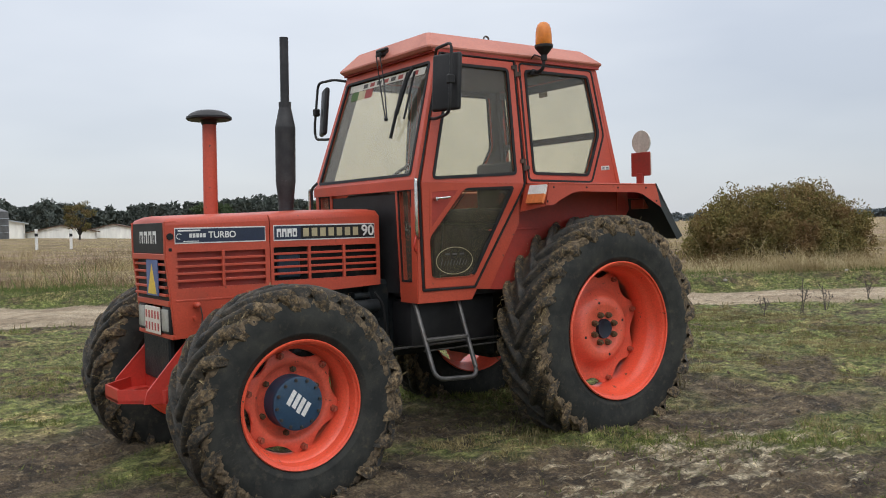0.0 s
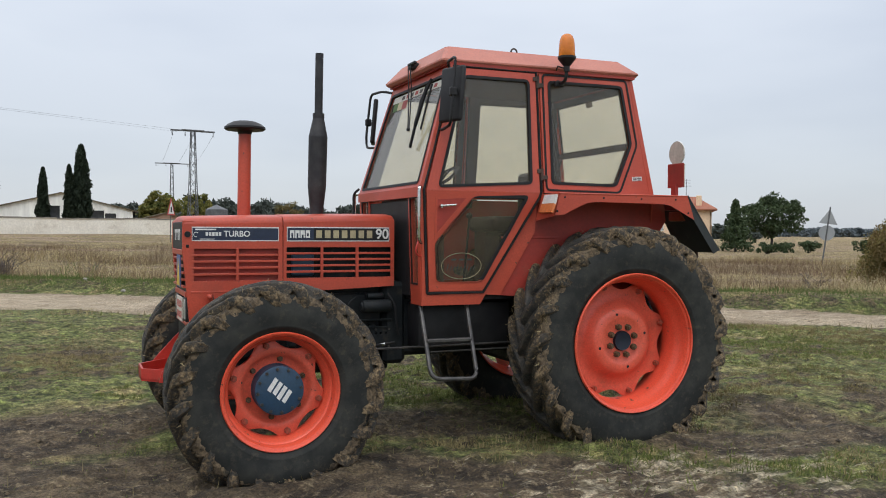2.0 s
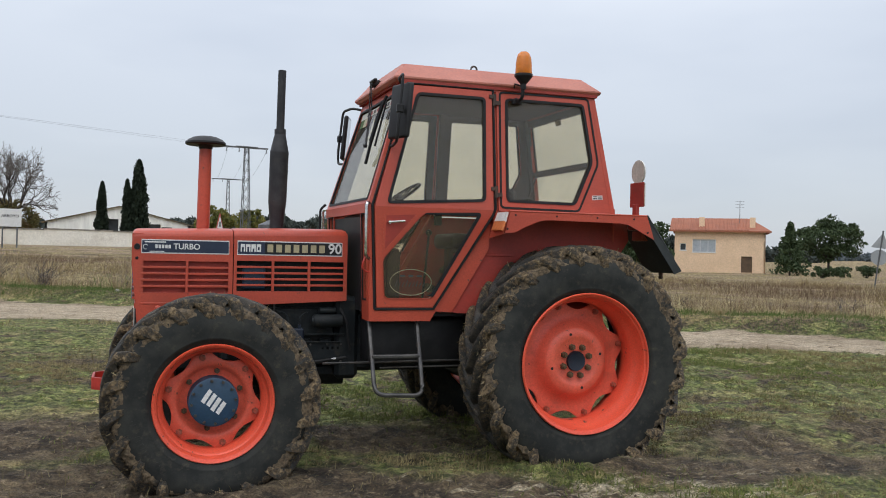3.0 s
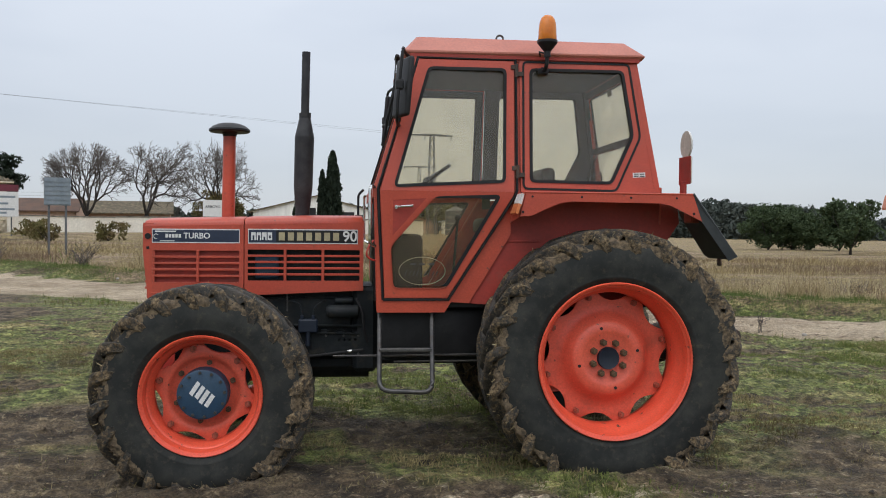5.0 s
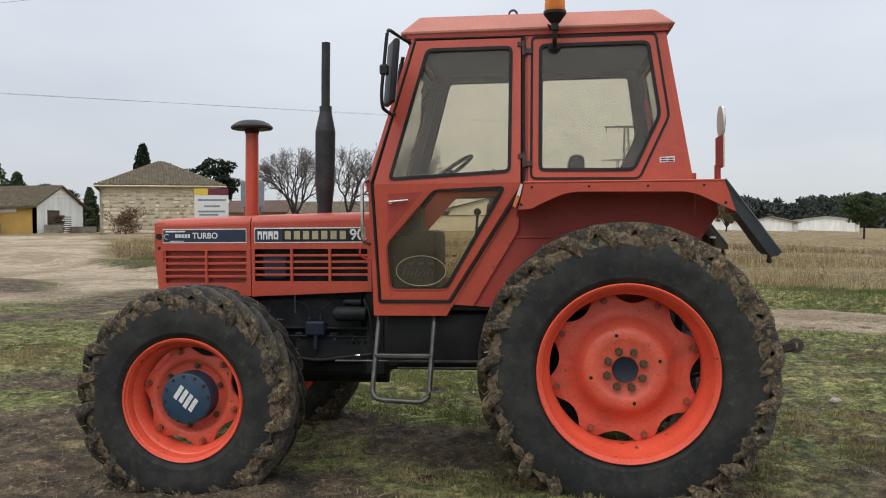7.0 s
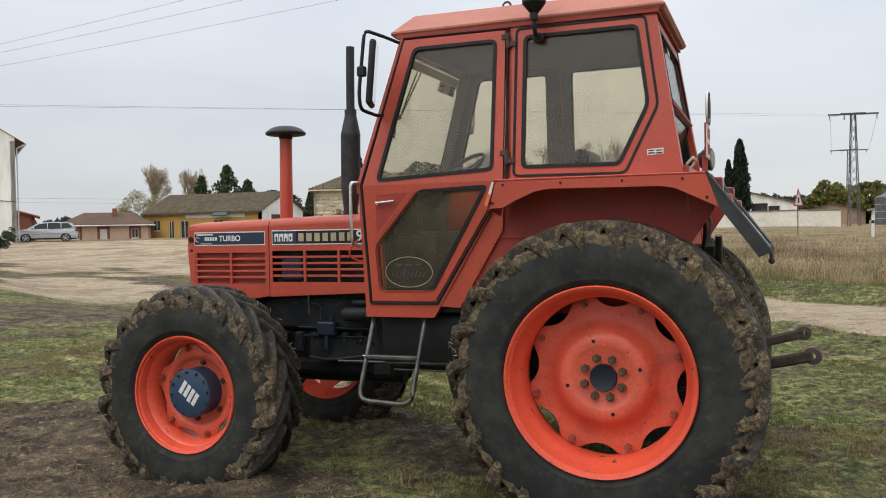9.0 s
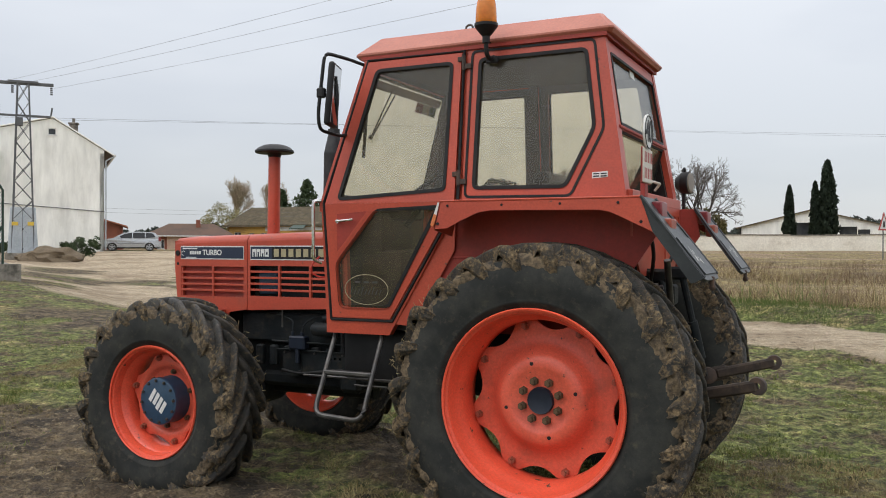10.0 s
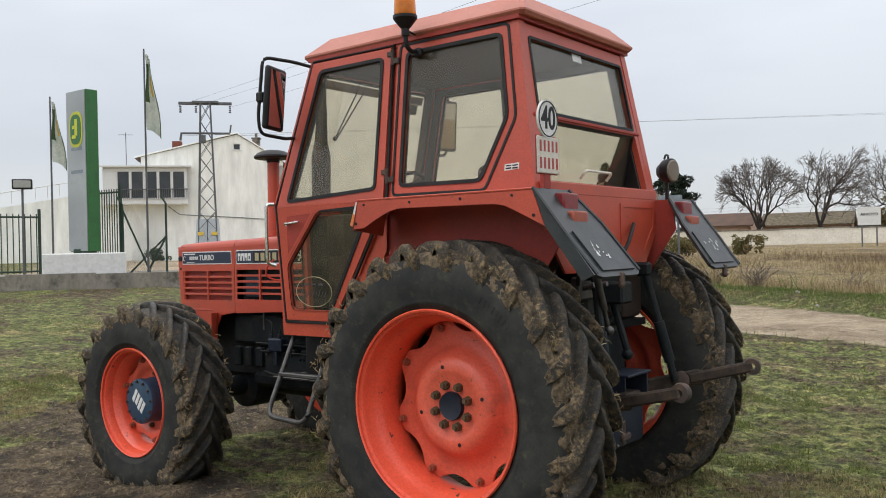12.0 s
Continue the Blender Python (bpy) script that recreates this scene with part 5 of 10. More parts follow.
# ---- boundary wall ----
bw = thing("boundary_wall", "long weathered white wall with a grey coping", "wall", None, "", "structure")
a, b = Vector((-36.0, 81.0)), Vector((7.1, 88.4))
n = 14
for k in range(n):
    p, q = a.lerp(b, k / n), a.lerp(b, (k + 1) / n)
    ln = (q - p).length
    zt = 2.66 + 0.04 * math.sin(k * 1.7)
    wall_plate("wall_bay", p[:], q[:], rect(0, ln, 0.3, zt), [], "wall_white", bw, 0.3)
    wall_plate("coping", (p - Vector((0, 0.06)))[:], (q - Vector((0, 0.06)))[:], rect(0, ln, zt, zt + 0.12), [], "concrete", bw, 0.42)


# ---- pylons, cables ----
def pylon(name, x, y, top, wide, foot, arm, label, turn=0.0, arms2=None, box_h=0.0):
    z0 = gz(x, y)
    t = thing(name, label, "pylon", pose(x, y, z0, 0, 0, turn))
    h = top - z0
    n = max(6, int(h / 1.1))
    for sx in (-1, 1):
        for sy in (-1, 1):
            part("leg", tube([(sx * foot, sy * foot, 0), (sx * wide, sy * wide, h)], 0.05, 4), "galv", t)
    for k in range(n):
        f0, f1 = k / n, (k + 1) / n
        w0, w1 = foot + (wide - foot) * f0, foot + (wide - foot) * f1
        s = 1 if k % 2 else -1
        br = [tube([(s * w0, -w0, h * f0), (-s * w1, -w1, h * f1)], 0.028, 4), tube([(-s * w0, -w0, h * f0), (s * w1, -w1, h * f1)], 0.028, 4), tube([(s * w0, w0, h * f0), (-s * w1, w1, h * f1)], 0.028, 4), tube([(w0, s * w0, h * f0), (w1, -s * w1, h * f1)], 0.028, 4), tube([(-w0, s * w0, h * f0), (-w1, -s * w1, h * f1)], 0.028, 4)]
        part("bracing", join(*br), "galv", t)
    part("cross_arm", join(box(-arm, arm, -0.10, 0.10, h - 0.12, h + 0.06, 0.02), box(-arm * 0.5, arm * 0.5, -0.18, 0.18, h - 0.03, h + 0.12, 0.02)), "galv", t)
    for u in (-arm * 0.93, -arm * 0.35, arm * 0.93):
        part("insulator", join(*[cyl((u, 0, h - 0.25 - 0.12 * k), (u, 0, h - 0.18 - 0.12 * k), 0.09, 0.06, 10) for k in range(4)]), "black", t)
    if arms2:
        part("lower_arm", join(box(-arms2, arms2, -0.06, 0.06, h - 2.0, h - 1.88, 0.01), tube([(-arms2, 0, h - 1.9), (-arms2 * 1.05, 0, h - 2.4)], 0.07, 6), tube([(arms2, 0, h - 1.9), (arms2 * 1.05, 0, h - 1.4)], 0.05, 6), box(-0.35, 0.0, -0.5, -0.2, h - 2.6, h - 2.1, 0.02)), "galv", t)
    if box_h:
        for sx in (-1, 1):
            bm = bmesh.new()
            bmesh.ops.create_cube(bm, size=1.0)
            for v in bm.verts:
                k = 0.82 if v.co.z > 0 else 1.0
                v.co = Vector((sx * 0.42 * k + v.co.x * 0.80 * k, v.co.y * 1.3 * k, 0.35 + (v.co.z + 0.5) * box_h))
            bevel(bm, 0.03)
            part("climbing_guard", bm, "sheet", t, "pale zinc climbing guard")
            part("warning_plate", box(sx * 0.42 - 0.17, sx * 0.42 + 0.17, -0.64, -0.60, box_h - 0.72, box_h - 0.50), "yellow", t, "yellow warning plate")
        part("footing", box(-0.95, 0.95, -0.8, 0.8, -0.2, 0.36, 0.04), "concrete", t)
    return t


P1, P2 = (-43.6, 30.9), (9.3, 101.4)
pylon("lattice_pylon", *P1, 11.2, 0.30, 0.62, 1.65, "grey lattice power pylon with zinc climbing guard", 50, 1.5, 2.7)
pylon("lattice_pylon", *P2, 13.4, 0.22, 0.55, 2.6, "slim grey lattice power pylon behind the wall", 8)
pylon("lattice_pylon", 14.9, 183.0, 15.5, 0.2, 0.5, 3.4, "distant slim lattice power pylon", 5)


def cable(p, q, sag, name="power_cable", label="thin dark overhead cable", r=0.007, n=24):
    p, q = Vector(p), Vector(q)
    pts = [p.lerp(q, k / n) - Vector((0, 0, sag * 4 * (k / n) * (1 - k / n))) for k in range(n + 1)]
    ob = new(name, data_of(name, tube(pts, r, 4), "wire", 0))
    return tagged(ob, label, "cable", "overhead cables", "thing")


pd = Vector((math.cos(radians(50)), math.sin(radians(50)), 0))
for k, u in enumerate((-1.7, -0.6, 1.7)):
    c = Vector((*P1, 11.0)) + pd * u
    cable(c, (90.0 + 3 * k, -10.0 + 2.2 * k, 12.5), 1.6)
for k, u in enumerate((-1.5, 1.5)):
    c = Vector((*P1, 9.1)) + pd * u
    cable(c, (P2[0] - 1.6 + 3.2 * k, P2[1], 13.2), 0.0, r=0.007)
for k in range(2):
    cable((-54.3, 46.5, 4.6 - 0.35 * k), (-20.0, 121.0, 6.8 - 0.35 * k), 0.6)
for k in range(3):
    cable((P2[0] - 2.3 + 2.3 * k, P2[1], 12.9), (14.9 - 3 + 3 * k, 183.0, 15.0), 1.0, r=0.012)


# ---- signs ----
def board_sign(name, x, y, turn, w, h, zc, board, label, posts=2, thick=0.05):
    z0 = gz(x, y)
    t = thing(name, label, "sign", pose(x, y, z0, 0, 0, turn))
    zc -= z0
    part("board", box(-w / 2, w / 2, -thick / 2, thick / 2, zc - h / 2, zc + h / 2, 0.01), board, t)
    for u in ((-w * 0.32, w * 0.32) if posts == 2 else (0,)):
        part("post", box(u - 0.05, u + 0.05, thick / 2, thick / 2 + 0.08, -0.2, zc + h * 0.4, 0.01), "galv", t)
    return t, zc


t, zc = board_sign("works_sign", -25.5, 58.3, 21, 2.5, 1.75, 3.20, "white", "white notice board with yellow and maroon header")
part("header", box(-1.25, -0.25, -0.035, 0.02, zc + 0.90, zc + 1.38), "yellow", t, "yellow header panel")
part("header", box(-0.25, 1.25, -0.035, 0.02, zc + 0.90, zc + 1.38), "maroon", t, "maroon header panel")
for z, u0, u1 in ((0.52, -1.0, 1.05), (0.05, -0.55, 0.60), (-0.35, -1.0, 1.0), (-0.6, -0.9, 0.5)):
    part("text_bar", box(u0, u1, -0.032, -0.024, zc + z - 0.07, zc + z + 0.07), "sign_back", t)
t, zc = board_sign("direction_sign", -14.9, 36.6, 14, 1.15, 1.30, 3.25, "sign_back", "blue-grey back of a road sign on two posts")
for k in range(6):
    part("rib", box(-0.575, 0.575, -0.05, -0.02, zc - 0.60 + k * 0.21, zc - 0.555 + k * 0.21), "sign_back", t)
t, zc = board_sign("town_sign", -11.7, 64.1, 12, 1.5, 1.30, 3.20, "white", "white town sign with black lettering on two posts")
letters("ARROYO", 0.28, pose(0, -0.03, zc + 0.12, 90, 0, 0), "black", t, depth=0.003)
# red-edged warning triangle
t = thing("warning_sign", "red-edged triangular warning sign on a grey post", "sign", pose(2.45, 56.5, gz(2.45, 56.5), 0, 0, 62))
part("post", cyl((0, 0.05, -0.2), (0, 0.05, 2.9), 0.035, 0.035, 8), "galv", t)
tr = [(-0.66, 1.85), (0.66, 1.85), (0, 3.02)]
part("face", plate(inset(tr, 0.10), [], lambda u, v: (u, -0.012, v), (0, 0.02, 0)), "white", t, "", 0)
part("border", plate(tr, [inset(tr, 0.10)], lambda u, v: (u, -0.016, v), (0, 0.03, 0)), "plate_red", t, "red border", 0)
part("symbol", box(-0.11, 0.11, -0.022, -0.010, 2.05, 2.42, 0.004), "black", t)
# leaning signs seen from behind
t = thing("road_sign", "backs of two road signs on a leaning grey post", "sign", pose(34.5, 30.5, gz(34.5, 30.5), 0, 7, -48))
part("post", cyl((0, 0, -0.2), (0, 0, 3.2), 0.04, 0.04, 8), "galv", t)
part("triangle", plate([(-0.48, 2.25), (0.48, 2.25), (0, 3.08)], [], lambda u, v: (u, 0.05, v), (0, 0.03, 0)), "sign_grey", t, "", 0)
part("round_plate", cyl((0, 0.05, 1.75), (0, 0.08, 1.75), 0.42, 0.42, 24), "sign_grey", t)
for k, (x, y) in enumerate(((6.4, 52.0), (8.6, 53.0))):
    t = thing("marker_post", "short white roadside marker post with dark band", "post", pose(x, y, gz(x, y)), "marker posts in the field")
    part("post", box(-0.08, 0.08, -0.06, 0.06, -0.1, 1.25, 0.02), "white", t)
    part("band", box(-0.082, 0.082, -0.062, 0.062, 0.80, 0.98), "black", t)

# ---- dealer's gate: retaining wall, totem, flags, fences ----
G = Vector((-21.4, 9.6))                     # foot of the totem
gr = Vector((0.508, 0.861))                  # to the right along the front
gb = Vector((-0.861, 0.508))                 # away from the field
GP = lambda u, k=0.0: G + gr * u + gb * k
gturn = math.degrees(math.atan2(gr.y, gr.x))
rw = thing("retaining_wall", "low stained concrete retaining wall on the grass", "wall", None, "", "structure")
for k in range(5):
    a_, b_ = GP(-9.0 + k * 2.32, -1.0), GP(-9.0 + (k + 1) * 2.32, -1.0)
    wall_plate("wall_bay", a_[:], b_[:], rect(0, 2.315, 0.0, 1.03 + 0.03 * (k % 2)), [], "concrete", rw, 0.35)
yardfill = thing("gate_terrace", "gravel terrace behind the retaining wall", "ground", None, "", "structure")
pts = [GP(-14, -0.8), GP(2.55, -0.8), GP(3.2, 7), GP(-14, 7)]
part("terrace_fill", slab([(p.x, p.y, 0.0) for p in pts], 0.95), "concrete", yardfill)
tt = thing("totem_sign", "tall grey and green totem sign on a white plinth", "sign", pose(G.x, G.y, 0.95, 0, 0, gturn))
part("plinth", box(-1.15, 1.10, -0.55, 0.75, 0.0, 0.68, 0.03), "white", tt, "white tiled plinth")
body = box(-0.50, 0.50, -0.19, 0.19, 0.72, 5.42, 0.02)
body.transform(pose(0, 0, 0, 0, 0, -58))
part("column", body, "green", tt, "green side of the totem")
for sgn in (-1,):
    face = box(-0.495, 0.455, sgn * 0.215, sgn * 0.185, 0.74, 5.40, 0.0)
    face.transform(pose(0, 0, 0, 0, 0, -58))
    part("panel", face, "sign_grey", tt, "pale grey front panel", 0)
for nm, r, y0, y1, mat in (("emblem_disc", 0.36, -0.214, -0.230, "emblem_yellow"), ("emblem_field", 0.30, -0.229, -0.238, "green")):
    pts = [(r * 0.92 * math.copysign(abs(math.cos(a)) ** 0.7, math.cos(a)), 4.28 + r * 1.45 * math.copysign(abs(math.sin(a)) ** 0.7, math.sin(a))) for a in (2 * math.pi * k / 32 for k in range(32))]
    mk = plate(pts, [], lambda u, v: (u, y0, v), (0, y1 - y0, 0))
    mk.transform(pose(0, 0, 0, 0, 0, -58))
    part(nm, mk, mat, tt, "yellow and green emblem" if r > 0.32 else "", 20)
mk = join(box(-0.04, 0.10, -0.244, -0.237, 4.10, 4.58, 0.0), box(-0.18, 0.02, -0.244, -0.237, 4.02, 4.12, 0.0), box(-0.16, -0.06, -0.244, -0.237, 4.30, 4.40, 0.0))
mk.transform(pose(0, 0, 0, 0, 0, -58))
part("emblem_shape", mk, "emblem_yellow", tt, "", 0)
for z, w in ((3.72, 0.26), (3.05, 0.30)):
    mk = box(-w, w, -0.222, -0.214, z - 0.05, z + 0.05)
    mk.transform(pose(0, 0, 0, 0, 0, -58))
    part("text_bar", mk, "sign_back", tt, "", 0)
part("foot", box(-0.32, 0.32, -0.2, 0.2, 0.66, 0.80, 0.01), "fence_green", tt)


def flag(u, k, top, seed, ln):
    p = GP(u, k)
    t = thing("flag_pole", "tall dark pole with a limp grey-green flag", "flag", pose(p.x, p.y, 0.95, 0, 0, gturn), "flags at the gate")
    h = top - 0.95
    part("pole", cyl((0, 0, -0.1), (0, 0, h), 0.035, 0.025, 10), "galv", t)
    bm = bmesh.new()
    nu, nv = 12, 16
    gridv = []
    for j in range(nv + 1):
        f = j / nv
        row = []
        for i in range(nu + 1):
            g = i / nu
            wdt = 0.12 + 0.42 * f * (1 - 0.25 * f)
            fold = 0.09 * math.sin(g * 9 + seed + f * 2.0) * g
            row.append(bm.verts.new((0.03 + wdt * g + 0.03 * math.sin(f * 7 + g * 3), fold, h - 0.15 - ln * f - 0.28 * g * g * (0.6 + f * 0.4))))
        gridv.append(row)
    for j in range(nv):
        for i in range(nu):
            fc = bm.faces.new((gridv[j][i], gridv[j][i + 1], gridv[j + 1][i + 1], gridv[j + 1][i]))
            fc.material_index = 1 if (2 <= j <= 9 and i <= 4) or i >= 11 else 2 if 4 <= j <= 7 and 8 <= i <= 9 else 0
    bmesh.ops.solidify(bm, geom=bm.faces[:], thickness=0.006)
    me = data_of("cloth", bm, "flagcloth", 60)
    me.materials.append(M["flag_green"])
    me.materials.append(M["yellow"])
    part("cloth", me, None, t)


flag(1.75, 0.1, 7.75, 1.0, 2.3)
flag(-0.95, 2.2, 6.55, 2.2, 1.9)


def bar_fence(u0, k0, u1, k1, z0, h, n, name, label, mat="fence_green"):
    a, b = GP(u0, k0), GP(u1, k1)
    t = thing(name, label, "fence")
    for k in range(n):
        p = a.lerp(b, (k + 0.5) / n)
        part("bar", cyl((p.x, p.y, z0 + 0.08), (p.x, p.y, z0 + h), 0.018, 0.018, 5), mat, t)
    for z in (z0 + 0.15, z0 + h - 0.1):
        part("rail", tube([(a.x, a.y, z), (b.x, b.y, z)], 0.03, 5), mat, t)
    for p in (a, b):
        part("post", cyl((p.x, p.y, z0 - 0.1), (p.x, p.y, z0 + h + 0.15), 0.05, 0.05, 8), mat, t)
    return t


bar_fence(-4.6, 1.5, -1.35, 2.6, 0.95, 1.95, 20, "sliding_gate", "dark green barred yard gate, closed")
bar_fence(0.25, 1.2, 1.0, 0.4, 0.95, 2.60, 11, "bar_fence", "dark green barred fence beside the totem")
cf = thing("chain_link_fence", "green chain-link fence panel with diagonal braces", "fence")
a_, b_ = GP(1.05, 0.3), GP(2.3, 0.3)
for p, hh in ((a_, 2.2), (b_, 2.25)):
    part("post", tube([(p.x, p.y, 0.9), (p.x, p.y, 1.1 + hh - 0.25), (p.x - gr.x * 0.15, p.y - gr.y * 0.15, 1.1 + hh)], 0.035, 6), "fence_green", cf)
for z0_, z1_, p, q in ((2.9, 1.0, a_, a_.lerp(b_, 0.62)), (1.0, 2.1, a_.lerp(b_, 0.15), b_), (2.1, 1.0, b_, a_.lerp(b_, 0.55))):
    part("brace", tube([(p.x, p.y, z0_), (q.x, q.y, z1_)], 0.03, 6), "fence_green", cf)
wires = []
for k in range(26):
    f = k / 25
    for s_ in (-1, 1):
        p = a_.lerp(b_, f)
        e = f + s_ * 0.8
        q = a_.lerp(b_, min(1, max(0, e)))
        run = abs(min(1, max(0, e)) - f) / 0.8
        wires.append(((p.x, p.y, 1.0), (q.x, q.y, 1.0 + 2.05 * run), 0.004, 0.004))
part("mesh", limb_mesh("mesh", wires, "galv"), None, cf)["kind"] = "stuff"
lp = thing("lamp_post", "thin post with a small floodlight", "street lamp", pose(*GP(-1.6, -0.6), 0.95, 0, 0, gturn))
part("post", cyl((0, 0, -0.1), (0, 0, 2.55), 0.035, 0.03, 8), "galv", lp)
part("floodlight", box(-0.26, 0.26, -0.10, 0.08, 2.50, 2.78, 0.02), "black", lp)
part("lamp_lens", box(-0.22, 0.22, -0.112, -0.098, 2.54, 2.74, 0.004), "lamp_glass", lp)
ms = thing("soil_mound", "heap of brown rubble and soil beside the pylon", "mound", pose(-41.7, 31.3, gz(-41.7, 31.3) - 0.05))
bm = bmesh.new()
bmesh.ops.create_icosphere(bm, subdivisions=4, radius=1.0)
for v in bm.verts:
    v.co = Vector((v.co.x * 2.0, v.co.y * 1.6, max(-0.1, v.co.z) * 0.85)) * (1 + 0.22 * noise.noise(v.co * 1.9) + 0.10 * noise.noise(v.co * 5.5))
part("soil", bm, "mud", ms)
leaf_shrub(-44.8, 36.5, 1.3, 1.1, 77, "dark green shrub beside the white house", "pine", "shrubs by the house")

# ---- silver car ----
def parked_car():
    t = thing("car", "silver estate car parked beside the white house", "car", pose(-54.2, 49.9, gz(-54.2, 49.9) - 0.04, 0, 0, 43) @ Matrix.Scale(1.06, 4))
    arch = lambda x: [(x + 0.37 * math.cos(a), 0.31 + 0.37 * math.sin(a)) for a in (math.pi * k / 8 for k in range(9))]
    side = [(-2.22, 0.26), (-2.27, 0.50), (-2.24, 0.72), (-2.08, 0.86), (-1.70, 0.95), (-1.28, 1.02), (-0.92, 1.22), (-0.52, 1.42), (-0.10, 1.50), (0.50, 1.53), (1.20, 1.51), (1.72, 1.46), (1.86, 1.40), (2.10, 1.06), (2.22, 0.96), (2.27, 0.60), (2.22, 0.28)] + arch(1.38) + arch(-1.38)
    lean = lambda z: 0.87 * (1 - 0.30 * max(0.0, z - 0.92) - 0.10 * max(0.0, 0.55 - z))
    bm = plate(side, [], lambda u, v: (u, -1.0, v), (0, 2.0, 0))
    for z in (0.55, 0.92, 1.15, 1.35):
        bmesh.ops.bisect_plane(bm, geom=bm.verts[:] + bm.edges[:] + bm.faces[:], plane_co=(0, 0, z), plane_no=(0, 0, 1))
    for v in bm.verts:
        v.co.y *= lean(v.co.z) - 0.30 * max(0.0, abs(v.co.x) - 1.7) ** 2
    part("body", bm, "silver", t, "", 30)
    part("underbody", box(-2.1, 2.1, -0.66, 0.66, 0.20, 0.62, 0.03), "black", t)
    for s in (-1, 1):
        flat = lambda u, v, s=s: (u, s * (lean(v) + 0.004), v)
        for pl in ([(-0.98, 1.00), (-0.90, 1.12), (-0.46, 1.36), (0.10, 1.445), (0.10, 1.00)], [(0.16, 1.00), (0.16, 1.45), (1.04, 1.445), (1.04, 1.01)], [(1.10, 1.02), (1.10, 1.44), (1.60, 1.41), (1.88, 1.10)]):
            part("side_window", plate(pl, [], flat, (0, -s * 0.01, 0)), "glass_dark", t, "", 0)
        part("sill_trim", box(-0.98, 0.98, s * 0.84, s * 0.80, 0.24, 0.34, 0.01), "black", t)
        part("rub_strip", plate(rect(-0.98, 0.98, 0.60, 0.635), [], flat, (0, -s * 0.01, 0)), "black", t)
        part("wing_mirror", box(-0.92, -0.76, s * 0.86 - 0.06, s * 0.86 + 0.10, 1.00, 1.13, 0.03, 2), "silver", t)
        for x in (-1.38, 1.38):
            w = part("wheel", join(cyl((x, s * 0.64, 0.32), (x, s * 0.86, 0.32), 0.33, 0.33, 28, 0.03)), "rubber", t)
            spokes = [box(-0.035, 0.035, s * 0.858, s * 0.876, 0.03, 0.235, 0.006) for _ in range(5)]
            for k, sp in enumerate(spokes):
                sp.transform(Matrix.Translation((x, 0, 0.32)) @ Matrix.Rotation(2 * math.pi * k / 5, 4, "Y"))
            part("alloy_rim", join(tube([(x + 0.225 * math.cos(a), s * 0.864, 0.32 + 0.225 * math.sin(a)) for a in (2 * math.pi * k / 20 for k in range(21))], 0.016, 6), cyl((x, s * 0.855, 0.32), (x, s * 0.880, 0.32), 0.06, 0.05, 12), *spokes), "silver", w)
        part("headlight", box(-2.25, -1.98, s * 0.66 - 0.13, s * 0.66 + 0.13, 0.66, 0.80, 0.04, 2), "lamp_glass", t)
        part("tail_light", box(2.06, 2.24, s * 0.74 - 0.09, s * 0.74 + 0.07, 0.78, 1.06, 0.03, 2), "red_lens", t)
    part("windscreen", plate([(-0.70, 1.06), (0.70, 1.06), (0.62, 1.37), (-0.62, 1.37)], [], lambda u, v: (-1.235 + (v - 1.05) * 1.93 - 0.010, u, v + 0.014), (0.01, 0, 0)), "glass_dark", t, "", 0)
    part("number_plate", box(-2.285, -2.268, -0.26, 0.26, 0.42, 0.53, 0.003), "white", t)


parked_car()

# ---- trees and bushes ----
conifer("cypress", -2.9, 111.6, 10.8, 1.2, 1, "tall dark cypress before the farm shed", "cypress", True, 40, 0.28, group="cypresses by the wall")
conifer("cypress", -4.25, 111.4, 8.3, 0.65, 21, "dark cypress grown against a taller one", "cypress", True, 34, 0.25, group="cypresses by the wall")
conifer("cypress", -7.2, 111.5, 7.9, 0.75, 2, "shorter dark cypress before the farm shed", "cypress", True, 36, 0.25, group="cypresses by the wall")
conifer("cypress", -47.6, 93.5, 10.2, 1.5, 3, "dark cypress behind the stone barn", "cypress", True, 36, 0.28)
for k, (x, y, h, r) in enumerate(((-41.1, 85.5, 7.7, 2.1), (-36.6, 87.4, 8.5, 2.7), (-66.0, 105.0, 6.4, 3.0))):
    leafy_tree("pine_tree", x, y, h, r, 40 + k, "dark spreading pine behind the buildings", "cypress", 70, 90, 0.20, 0.42, 0.6, "pines behind the barn")
for k, (x, y, h, r) in enumerate(((-69.5, 97.8, 9.6, 4.2), (-72.4, 96.0, 8.2, 2.6), (-67.2, 99.3, 7.6, 3.6), (-52.0, 101.0, 5.6, 1.9), (-60.0, 104.0, 5.8, 2.0))):
    conifer("fir_tree", x, y, h, r, 60 + k, "dark conifer behind the village roofs", "pine", False, 30, 0.26)
for x, y, h, k, rad in ((-31.0, 99.5, 10.0, 11, 0.50), (-24.6, 101.1, 10.3, 12, 0.60), (-16.6, 102.7, 10.2, 17, 0.60)):
    bare_tree(x, y, h, k, "bare grey walnut tree behind the white wall", rad, 3 + k % 2)
bare_tree(-74.2, 88.2, 9.0, 31, "pale bare poplar behind the bungalow", 0.27, 4, 0.40, 0.75, "pale_twig", "pale_twig", "")
bare_tree(-75.6, 98.3, 9.2, 33, "pale bare poplar behind the bungalow", 0.22, 4, 0.45, 0.75, "pale_twig", "pale_twig", "")
leafy_tree("autumn_tree", -72.6, 83.4, 6.0, 2.7, 77, "yellowing tree behind the bungalow", "autumn_pale", 90, 60, 0.11, 0.12)
